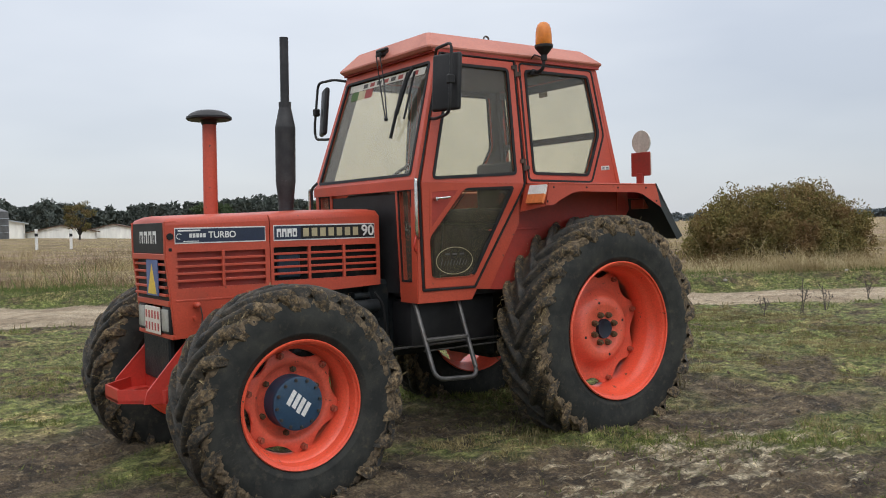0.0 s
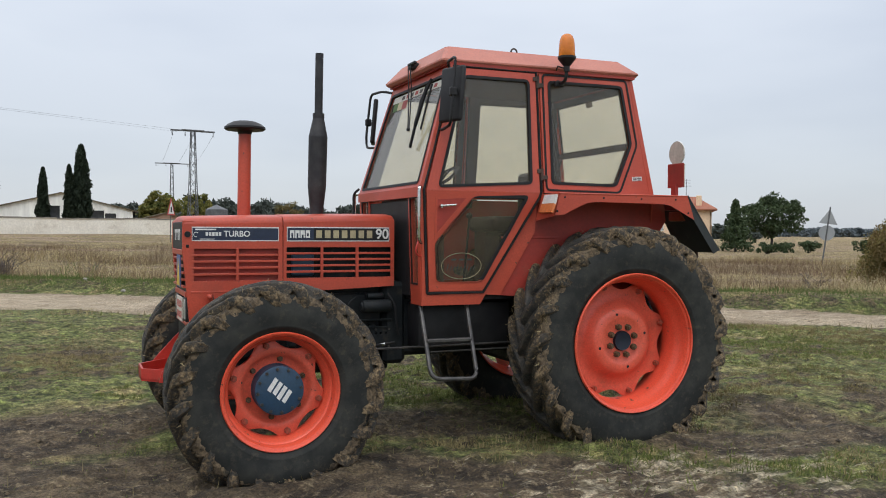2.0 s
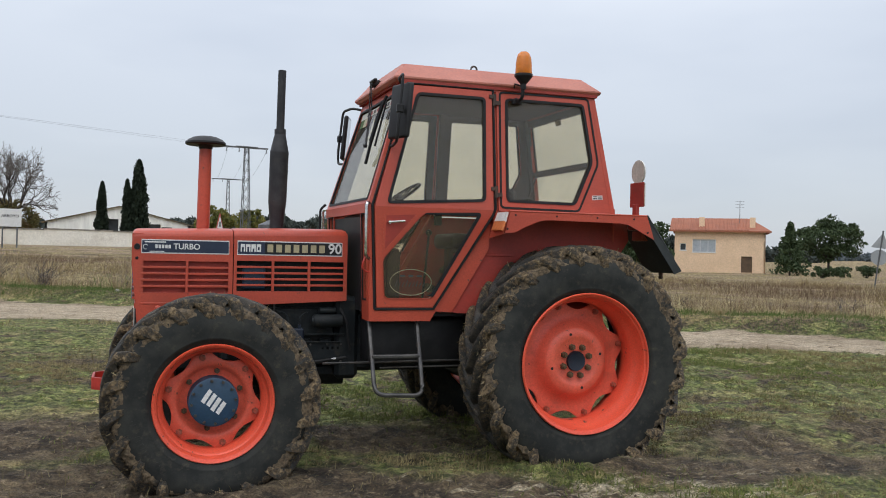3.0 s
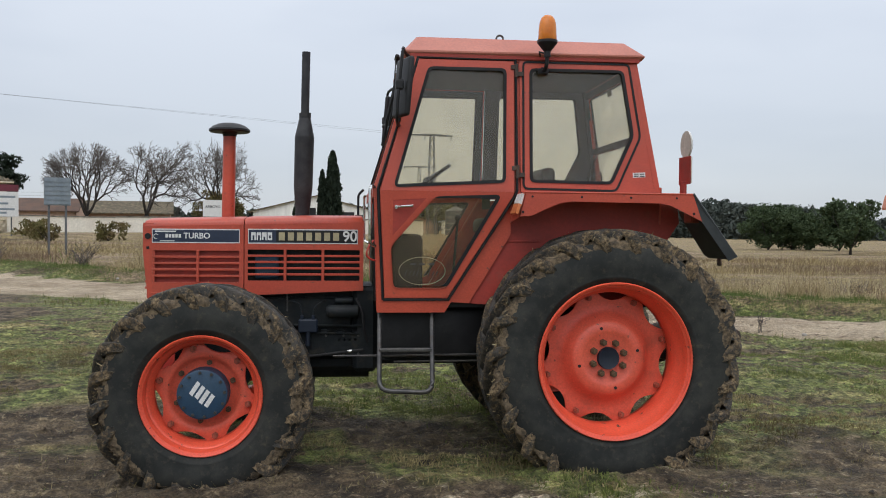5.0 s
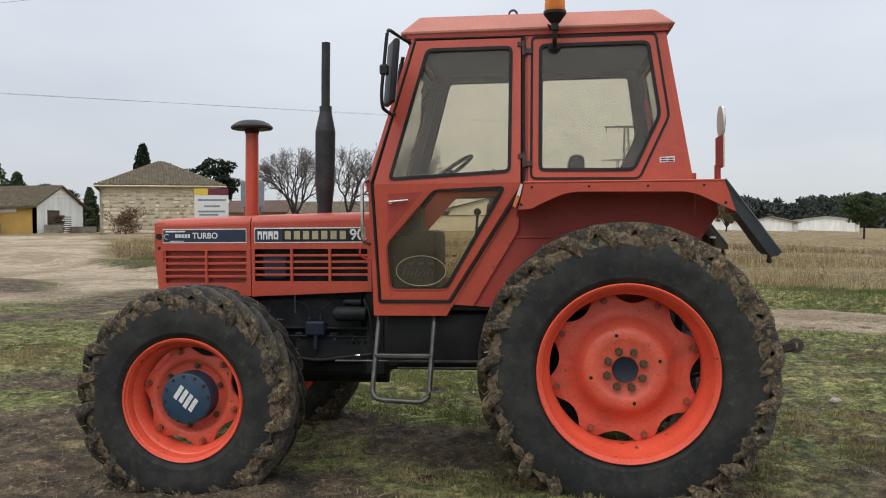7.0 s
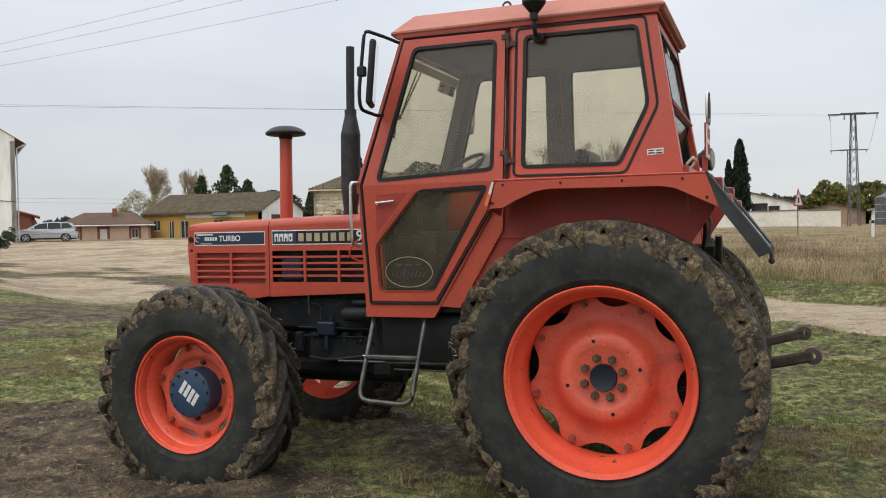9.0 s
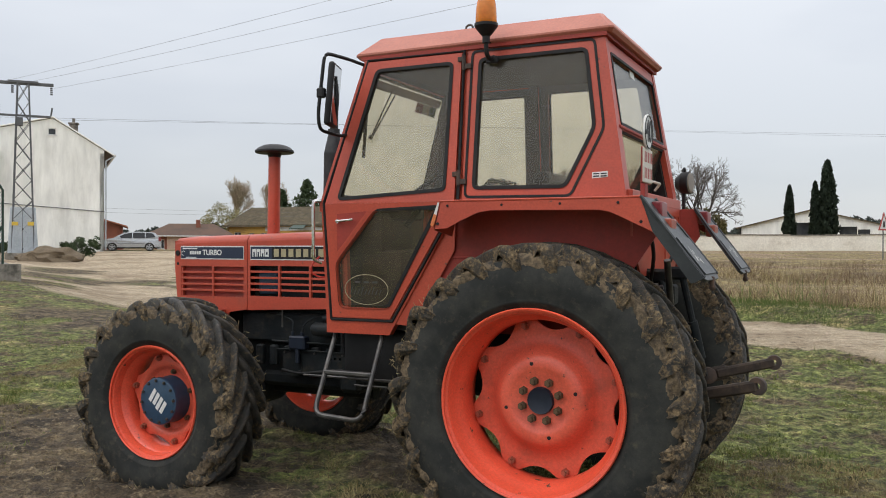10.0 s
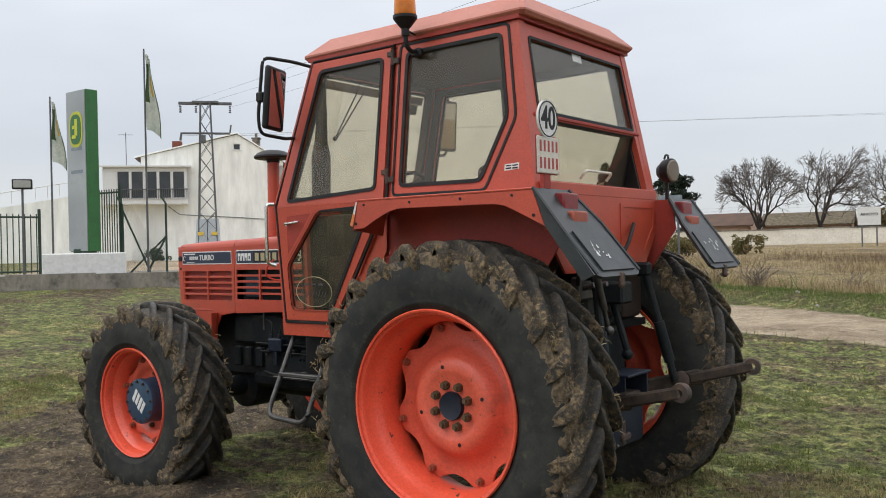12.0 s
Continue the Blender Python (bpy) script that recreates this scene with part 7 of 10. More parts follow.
# maker's mark on the near hub: slanted white blocks
bm = bmesh.new()
for k in range(4):
    bmesh.ops.create_cube(bm, size=1, matrix=Matrix.Translation((-0.0435 + k * 0.029, 0.002 * (k % 2), 0)) @ Matrix.Diagonal((0.020, 0.056 - 0.004 * (k % 2), 0.002, 1)))
for v in bm.verts:
    v.co.x -= 0.18 * v.co.y
bm.transform(pose(0, -0.1055, 0, 90, 0, 0) @ pose(0, 0, 0, 0, 0, -42) @ Matrix.Diagonal((1.3, 1.55, 1, 1)))
part("hub_mark", bm, "white", wheels[2], "worn white maker's mark", 0)

# ---- engine, gearbox and axles ----
eng = join(box(-2.86, -1.55, -0.20, 0.20, 0.62, 1.12, 0.02), box(-2.45, -1.62, -0.255, 0.255, 0.86, 1.06, 0.015), box(-2.30, -1.55, -0.225, 0.225, 0.55, 0.66, 0.03))
for i in range(7):
    eng = join(eng, box(-2.42 + i * 0.115, -2.36 + i * 0.115, -0.285, -0.24, 0.70, 0.84, 0.01), box(-2.42 + i * 0.115, -2.36 + i * 0.115, 0.24, 0.285, 0.70, 0.84, 0.01))
tp("engine_block", eng, "engine", "oily blue-black engine casting")
tp("injection_pump", join(box(-1.985, -1.855, -0.35, -0.28, 0.826, 0.918, 0.010), cyl((-1.92, -0.33, 0.74), (-1.92, -0.33, 0.83), 0.016, 0.016, 12), cyl((-1.96, -0.33, 0.915), (-1.96, -0.33, 0.945), 0.012, 0.012, 10), cyl((-1.885, -0.33, 0.915), (-1.885, -0.33, 0.945), 0.012, 0.012, 10)), "hub_dark", "dark blue pump on the engine's side")
tp("starter_motor", join(cyl((-1.79, -0.33, 0.97), (-1.58, -0.33, 0.97), 0.046, 0.046, 20, 0.012), cyl((-1.74, -0.29, 1.04), (-1.62, -0.29, 1.04), 0.024, 0.024, 12, 0.006), cyl((-1.80, -0.33, 0.97), (-1.785, -0.33, 0.97), 0.030, 0.038, 16)), "engine")
tp("side_cover", plate(rect(-2.06, -1.56, 0.665, 0.815), [[(x + 0.010 * math.cos(t), 0.775 + 0.010 * math.sin(t)) for t in (math.pi * i / 4 for i in range(8))] for x in (-1.71, -1.675, -1.64, -1.60)], lambda u, v: (u, -0.302, v), (0, 0.012, 0)), "engine", "bolted side cover", 20)
for x in (-2.04, -1.92, -1.80, -1.68, -1.58):
    for z in (0.678, 0.802):
        tp("cover_bolt", cyl((x, -0.300, z), (x, -0.312, z), 0.009, 0.008, 6), "steel")
tp("pipe", join(tube([(-2.14, -0.315, 0.876), (-1.56, -0.315, 0.872)], 0.007, 6), tube([(-2.10, -0.312, 0.822), (-1.58, -0.312, 0.818)], 0.006, 6), tube([(-1.96, -0.33, 0.94), (-1.97, -0.31, 1.02), (-2.12, -0.29, 1.06)], 0.006, 6, 0.03), tube([(-1.885, -0.33, 0.94), (-1.88, -0.31, 1.00), (-1.80, -0.29, 1.05)], 0.006, 6, 0.03)), "engine", "thin dark fuel pipes")
tp("pipe_union", join(cyl((-1.73, -0.34, 0.690), (-1.69, -0.34, 0.694), 0.011, 0.011, 8), cyl((-1.655, -0.34, 0.698), (-1.625, -0.34, 0.702), 0.012, 0.012, 8)), "chrome", "bright pipe unions")
tp("bell_housing", join(box(-1.62, -1.45, -0.30, 0.30, 0.55, 1.14, 0.03), box(-1.50, -0.55, -0.27, 0.27, 0.60, 1.04, 0.03)), "engine")
gear = join(box(-0.60, 0.36, -0.30, 0.30, 0.50, 1.12, 0.04), box(-0.20, 0.40, -0.22, 0.22, 1.10, 1.36, 0.03), cyl((0, -0.62, R_HUB), (0, 0.62, R_HUB), 0.125, 0.125, 24), cyl((0, -0.42, R_HUB), (0, 0.42, R_HUB), 0.19, 0.19, 24), box(0.30, 0.44, -0.16, 0.16, 0.40, 1.05, 0.02))
tp("gearbox", gear, "engine", "oily blue-black gearbox and rear axle")
for s in (-1, 1):
    tp("side_tank", box(-1.44, -0.72, s * 0.52, s * 0.28, 0.68, 1.00, 0.03, 2), "black", "black tank behind the steps")
tp("brake_rod", join(tube([(-1.75, -0.50, 0.690), (-0.55, -0.53, 0.700)], 0.008, 6), tube([(-1.35, -0.53, 0.655), (-0.62, -0.55, 0.662)], 0.006, 6)), "steel")
tp("dipstick", tube([(-2.06, -0.31, 1.10), (-2.06, -0.31, 0.97)], 0.006, 6), "steel")
tp("hose", join(tube([(-1.60, -0.33, 1.06), (-1.555, -0.36, 0.98), (-1.545, -0.36, 0.86), (-1.52, -0.34, 0.76)], 0.009, 8, 0.08), tube([(-2.06, -0.31, 0.68), (-1.90, -0.34, 0.665), (-1.74, -0.345, 0.688), (-1.55, -0.34, 0.71)], 0.010, 8, 0.1)), "seal", "black rubber hose")
axle = join(cyl((-2.50, -0.70, F_HUB), (-2.50, 0.70, F_HUB), 0.075, 0.075, 20), cyl((-2.48, -0.16, F_HUB), (-2.48, 0.16, F_HUB), 0.165, 0.165, 24, 0.02), ball((-2.50, -0.68, F_HUB), 0.15), ball((-2.50, 0.68, F_HUB), 0.15), box(-2.70, -2.30, -0.15, 0.15, 0.56, 0.72, 0.02))
axle = join(axle, tube([(-2.68, -0.66, F_HUB + 0.02), (-2.68, 0.66, F_HUB + 0.02)], 0.022, 8), cyl((-1.5, 0, 0.52), (-2.4, 0, 0.52), 0.05, 0.05, 12))
tp("front_axle", axle, "engine", "dark blue driven front axle")

# ---- bonnet ----
HX0, HXM, HX1 = -3.000, -2.347, -1.550


def hood_z(x):
    return 1.572 + (x - HX0) / (HX1 - HX0) * 0.040


def hood_top(x0, x1, name):
    bm, rows = bmesh.new(), []
    sec = [(-0.322, -0.055), (-0.321, -0.022), (-0.312, -0.004), (-0.296, 0.006), (-0.15, 0.020), (0, 0.024), (0.15, 0.020), (0.296, 0.006), (0.312, -0.004), (0.321, -0.022), (0.322, -0.055)]
    xs = [x0, x0 + 0.012, x0 + 0.03, (x0 + x1) / 2, x1 - 0.012, x1]
    for i, x in enumerate(xs):
        drop = (-0.020, -0.004, 0, 0, -0.001, -0.006)[i] if x0 == HX0 else (-0.006, -0.001, 0, 0, -0.008, -0.024)[i]
        rows.append([bm.verts.new((x, y, hood_z(x) + z + (drop if z > -0.05 else 0))) for y, z in sec])
    for u, v in zip(rows, rows[1:]):
        for i in range(len(sec) - 1):
            bm.faces.new((u[i], u[i + 1], v[i + 1], v[i]))
    for row in (rows[0], rows[-1]):
        bm.faces.new(row)
    bmesh.ops.recalc_face_normals(bm, faces=bm.faces[:])
    bmesh.ops.solidify(bm, geom=bm.faces[:], thickness=0.004)
    return tp(name, bm, "paint", "", 50)


hood_top(HX0, HXM - 0.003, "front_hood_top")
hood_top(HXM + 0.003, HX1, "rear_hood_top")
for s in (-1, 1):
    at = lambda u, v, s=s: (u, s * 0.3245, v)
    th = (0, -s * 0.010, 0)
    g1 = [(-2.944, 1.166), (-2.379, 1.166), (-2.379, 1.378), (-2.944, 1.378)]
    g2 = [(-2.323, 1.178), (-1.575, 1.178), (-1.575, 1.387), (-2.323, 1.387)]
    f_out = [(-2.998, 1.36), (-2.972, 1.105), (-2.952, 0.872), (-2.62, 0.872), (-2.50, 1.06), (HXM - 0.003, 1.083), (HXM - 0.003, hood_z(HXM) - 0.035), (-2.997, hood_z(HX0) - 0.035)]
    r_out = [(HXM + 0.003, 1.078), (HX1, 1.112), (HX1, hood_z(HX1) - 0.035), (HXM + 0.003, hood_z(HXM) - 0.035)]
    for name, out, g, bars in (("front_side_panel", f_out, g1, (-2.651,)), ("rear_side_panel", r_out, g2, (-2.076, -1.823))):
        pan = tp(name, plate(out, [soft_poly(g, 0.006, 2)], at, th), "paint", "", 20)
        for k in range(1, 5):
            z = g[0][1] + (g[2][1] - g[0][1]) * k / 5
            tp("grille_slat", box(g[0][0] - 0.003, g[1][0] + 0.003, s * 0.3225, s * 0.306, z - 0.0075, z + 0.0075, 0.002), "paint", parent=pan)
        for b in bars:
            tp("grille_post", box(b - 0.009, b + 0.009, s * 0.3275, s * 0.3075, g[0][1] - 0.002, g[2][1] + 0.002, 0.002), "paint", parent=pan)
    tp("seam_lip", box(-2.60, -2.95, s * 0.3275, s * 0.3175, 1.088, 1.100, 0.002), "paint")
    curve = [(-2.66, 0.316), (-2.600, 0.318), (-2.560, 0.326), (-2.530, 0.344), (-2.515, 0.372), (-2.512, 0.410)]
    bm, cols = bmesh.new(), []
    for i, (x, y) in enumerate(curve):
        cols.append([bm.verts.new((x, s * y, z)) for z in (0.862 + 0.010 * i, 0.97, 1.080)])
    for u, v in zip(cols, cols[1:]):
        for i in range(2):
            bm.faces.new((u[i], u[i + 1], v[i + 1], v[i]))
    bmesh.ops.recalc_face_normals(bm, faces=bm.faces[:])
    bmesh.ops.solidify(bm, geom=bm.faces[:], thickness=0.005)
    tp("rolled_lip", bm, "paint", "", 50)
    # radiator screen behind the front grille; an added dark sheet for shade behind the rear
    tp("baffle", box(-2.96, -2.36, s * 0.292, s * 0.286, 1.10, 1.50, 0.0), "inner_shade_paint", "dusty red baffle behind the grille, darkened for shade")
    tp("dark_air_sheet", box(-2.33, -1.56, s * 0.262, s * 0.256, 1.12, 1.50, 0.0), "engine")
    tp("fuse_box", box(-2.28, -2.12, s * 0.285, s * 0.262, 1.19, 1.34, 0.01), "hub")
    # stickers with white edging
    for x0, x1, name in ((-2.945, -2.376, "front_sticker"), (-2.321, -1.588, "rear_sticker")):
        za, zb = (1.428, 1.522) if x0 < -2.5 else (1.427, 1.526)
        fr = tp(name, box(x0, x1, s * 0.3260, s * 0.3235, za, zb, 0.0), "white", "dark blue sticker with white edging")
        tp("sticker_field", box(x0 + 0.004, x1 - 0.004, s * 0.3272, s * 0.3245, za + 0.007, zb - 0.007, 0.0), "decal", parent=fr)
        flip = pose(0, 0, 0, 90, 0, 0) if s < 0 else pose(0, 0, 0, 90, 0, 180)
        mid = (za + zb) / 2
        if x0 < -2.5:
            letters("TURBO", 0.054, pose(-2.655, s * 0.3280, mid) @ flip, "white", fr, stretch=0.97)
            for k in range(5):
                tp("word_bar", box(-2.858 + k * 0.021, -2.842 + k * 0.021, s * 0.3284, s * 0.3265, mid - 0.012, mid + 0.012), "white", parent=fr)
            tp("word_bar", box(-2.925, -2.79, s * 0.3284, s * 0.3265, zb - 0.022, zb - 0.013), "white", parent=fr)
            tp("word_bar", box(-2.895, -2.80, s * 0.3284, s * 0.3265, za + 0.011, za + 0.016), "white", parent=fr)
            tp("emblem", tube([(-2.918 + 0.016 * math.cos(t), s * 0.3278, mid - 0.004 + 0.016 * math.sin(t)) for t in (0.6 + 0.5 * i for i in range(10))], 0.0022, 5), "white", parent=fr)
        else:
            tp("gold_field", box(-2.135, x1 - 0.012, s * 0.3276, s * 0.3250, za + 0.010, zb - 0.010), "black", parent=fr)
            for k in range(4):
                tp("mark_block", box(-2.300 + k * 0.036, -2.270 + k * 0.036, s * 0.3284, s * 0.3250, mid - 0.026, mid + 0.026, 0.0), "white", parent=fr)
                tp("mark_gap", box(-2.291 + k * 0.036, -2.279 + k * 0.036, s * 0.3290, s * 0.3275, mid - (0.026 if k != 3 else 0.014), mid + (0.006 if k != 2 else -0.004)), "decal", parent=fr)
            for k in range(7):
                xa = -2.118 + k * 0.0605
                tp("name_block", box(xa, xa + 0.040, s * 0.3284, s * 0.3260, mid - 0.027, mid + 0.027, 0.0), "tan", parent=fr)
            letters("90", 0.098, pose(-1.642, s * 0.3286, mid) @ flip, "white", fr, stretch=1.0)
    tp("side_reflector", cyl((-2.972, s * 0.318, 1.472), (-2.972, s * 0.332, 1.472), 0.022, 0.019, 16), "black")
    tp("panel_notch", box(-2.982, -2.962, s * 0.3275, s * 0.320, 1.385, 1.405, 0.003), "black")
    tp("pin", join(cyl((-2.835, s * 0.32, 1.065), (-2.835, s * 0.365, 1.065), 0.016, 0.014, 12), ball((-2.835, s * 0.372, 1.065), 0.019)), "paint", "red-headed pin on a chain")
    tp("lower_pin", cyl((-2.84, s * 0.32, 0.985), (-2.84, s * 0.352, 0.985), 0.013, 0.012, 10), "paint")
    tp("chain", tube([(-2.815, s * 0.345, 1.075), (-2.800, s * 0.345, 1.00), (-2.808, s * 0.345, 0.93)], 0.004, 5), "steel")

# the nose: grille frame, name panel, lamps
nose = tp("nose", join(box(-3.004, -2.985, -0.318, 0.318, 1.335, 1.372, 0.004), box(-2.975, -2.945, -0.316, 0.316, 0.868, 0.895, 0.004), *[plate([(-3.004, 1.56), (-3.004, 1.36), (-2.978, 1.105), (-2.957, 0.868), (-2.93, 0.868), (-2.93, 1.56)], [], lambda u, v, k=k: (u, k * 0.320, v), (0, -k * 0.022, 0)) for k in (-1, 1)], box(-2.985, -2.955, -0.30, 0.30, 1.060, 1.095, 0.004)), "paint")
tp("name_panel", box(-3.002, -2.975, -0.291, 0.291, 1.372, 1.556, 0.004), "black", "black name panel over the grille")
for k in range(4):
    tp("mark_block", box(-3.0045, -3.001, 0.115 - k * 0.085 - 0.028, 0.115 - k * 0.085 + 0.028, 1.432, 1.505), "white")
    tp("mark_gap", box(-3.0060, -3.003, 0.115 - k * 0.085 - 0.012, 0.115 - k * 0.085 + 0.012, 1.432, 1.482), "black")
tp("grille_back", box(-2.975, -2.965, -0.291, 0.291, 1.09, 1.335), "black", "dark radiator screen")
for k in range(5):
    z = 1.128 + k * 0.045
    tp("grille_slat", box(-2.998, -2.978, -0.291, 0.291, z - 0.0075, z + 0.0075, 0.002), "paint")
tri = tp("badge", box(-3.003, -2.997, -0.175, 0.035, 1.120, 1.335), "blue", "blue badge with a yellow triangle")
tp("badge_triangle", plate([(-0.150, 1.130), (0.010, 1.130), (-0.070, 1.310)], [], lambda u, v: (-3.0055, u, v), (0.002, 0, 0)), "yellow", "", 0, tri)
for y0 in (-0.292, 0.152):
    lp = tp("headlamp", box(-2.980, -2.930, y0, y0 + 0.14, 0.895, 1.060, 0.01, 2), "black", "square headlamp with dusty glass")
    tp("lamp_glass", box(-2.987, -2.972, y0 + 0.014, y0 + 0.126, 0.912, 1.044, 0.006, 2), "lamp_glass", parent=lp)
fp = tp("number_plate", box(-2.988, -2.981, -0.142, 0.142, 0.885, 1.050, 0.003), "plate", "yellowed number plate with red characters")
tp("plate_back", box(-2.984, -2.94, -0.15, 0.15, 0.90, 1.03), "black")
for r in range(2):
    for k in range(5):
        tp("character_bar", box(-2.990, -2.987, 0.112 - k * 0.056 - 0.011, 0.112 - k * 0.056 + 0.011, 0.905 + r * 0.072, 0.952 + r * 0.072), "plate_red", parent=fp)
tp("front_support", join(box(-2.95, -2.55, -0.17, 0.17, 0.66, 0.875, 0.02), box(-2.97, -2.93, -0.24, 0.24, 0.60, 0.88, 0.01)), "engine")
# towing tray under the nose
tray_o = [(-3.245, -0.13), (-3.245, 0.13), (-3.03, 0.335), (-2.93, 0.335), (-2.93, -0.335), (-3.03, -0.335)]
tray = tp("tow_tray", plate(tray_o, [[(-3.17, -0.10), (-3.17, 0.10), (-3.02, 0.22), (-2.96, 0.22), (-2.96, -0.22), (-3.02, -0.22)]], lambda u, v: (u, v, 0.520), (0, 0, -0.016)), "bracket", "scratched red steel towing tray", 20)
tp("tray_rim", plate(tray_o, [inset(tray_o, 0.014)], lambda u, v: (u, v, 0.585), (0, 0, -0.075)), "bracket", "", 20, tray)
for s in (-1, 1):
    tp("tray_arm", plate([(-3.15, 0.515), (-2.90, 0.505), (-2.80, 0.62), (-2.80, 0.86), (-2.88, 0.86), (-3.13, 0.585)], [], lambda u, v, s=s: (u, s * (0.325 - 0.25 * (v - 0.515) * 0.3), v), (0, -s * 0.014, 0)), "bracket", "", 20, tray)
tp("tray_floor", box(-3.225, -3.06, -0.13, 0.13, 0.508, 0.516, 0.002), "bracket", parent=tray)

# ---- air intake and exhaust ----
snork = tp("air_intake", join(cyl((-2.518, 0.205, 1.575), (-2.510, 0.205, 2.205), 0.047, 0.045, 24), cyl((-2.518, 0.205, 1.58), (-2.518, 0.205, 1.605), 0.062, 0.055, 24)), "paint", "red air intake pipe with black rain cap")
bm = lathe([(0.0, 0.0), (0.048, 0.0), (0.052, 0.022), (0.060, 0.03), (0.138, 0.030), (0.147, 0.038), (0.146, 0.050), (0.120, 0.072), (0.086, 0.088), (0.060, 0.094), (0.0, 0.096)], 32)
bm.transform(Matrix.Translation((-2.510, 0.205, 2.195)) @ Matrix.Rotation(radians(90), 4, "X"))
tp("rain_cap", bm, "black", "black mushroom rain cap", 35, snork)
exh = join(cyl((-1.985, 0.19, 1.58), (-1.982, 0.19, 1.70), 0.052, 0.052, 20), cyl((-1.982, 0.19, 1.69), (-1.980, 0.19, 1.83), 0.054, 0.068, 24), cyl((-1.980, 0.19, 1.83), (-1.972, 0.19, 2.20), 0.068, 0.070, 24), cyl((-1.972, 0.19, 2.20), (-1.969, 0.19, 2.345), 0.070, 0.040, 24), cyl((-1.969, 0.19, 2.34), (-1.969, 0.19, 2.375), 0.043, 0.043, 20), tube([(-1.969, 0.19, 2.37), (-1.966, 0.19, 2.60), (-1.962, 0.192, 2.82)], 0.030, 20))
tp("exhaust", exh, "exhaust", "black upright exhaust with silencer")

# ---- cab ----
GLASS_D = [(-1.367, 1.803), (-0.644, 1.842), (-0.632, 2.591), (-1.143, 2.589)]
GLASS_L = [(-1.365, 1.152), (-1.025, 1.152), (-0.672, 1.757), (-1.100, 1.741), (-1.384, 1.419)]
GLASS_Q = [(-0.477, 1.847), (0.071, 1.841), (0.225, 2.163), (0.164, 2.601), (-0.470, 2.598)]
DOOR_UP = [(-1.455, 1.780), (-0.585, 1.780), (-0.580, 2.640), (-1.205, 2.640)]
DOOR_LO = [(-1.420, 1.090), (-1.018, 1.090), (-0.598, 1.745), (-0.585, 1.7795), (-1.455, 1.7795)]
QUARTER = [(-0.540, 1.780), (0.388, 1.780), (0.250, 2.648), (-0.540, 2.648)]


def pane(poly, s, out, name, label="dusty bronze-tinted glass pane", parent=None, grow=0.006):
    g = tp(name, plate(inset(poly, -grow), [], flank(s, out), (0, -s * 0.005, 0)), "glass", label, 0, parent)
    g.visible_shadow = False
    return g


def seal(poly, s, out, w0, w1, name="seal", parent=None, t=0.012):
    r = soft_poly(poly, 0.035, 3)
    return tp(name, plate(inset(r, -w0), [inset(r, w1)], flank(s, out), (0, -s * t, 0)), "seal", "", 25, parent)


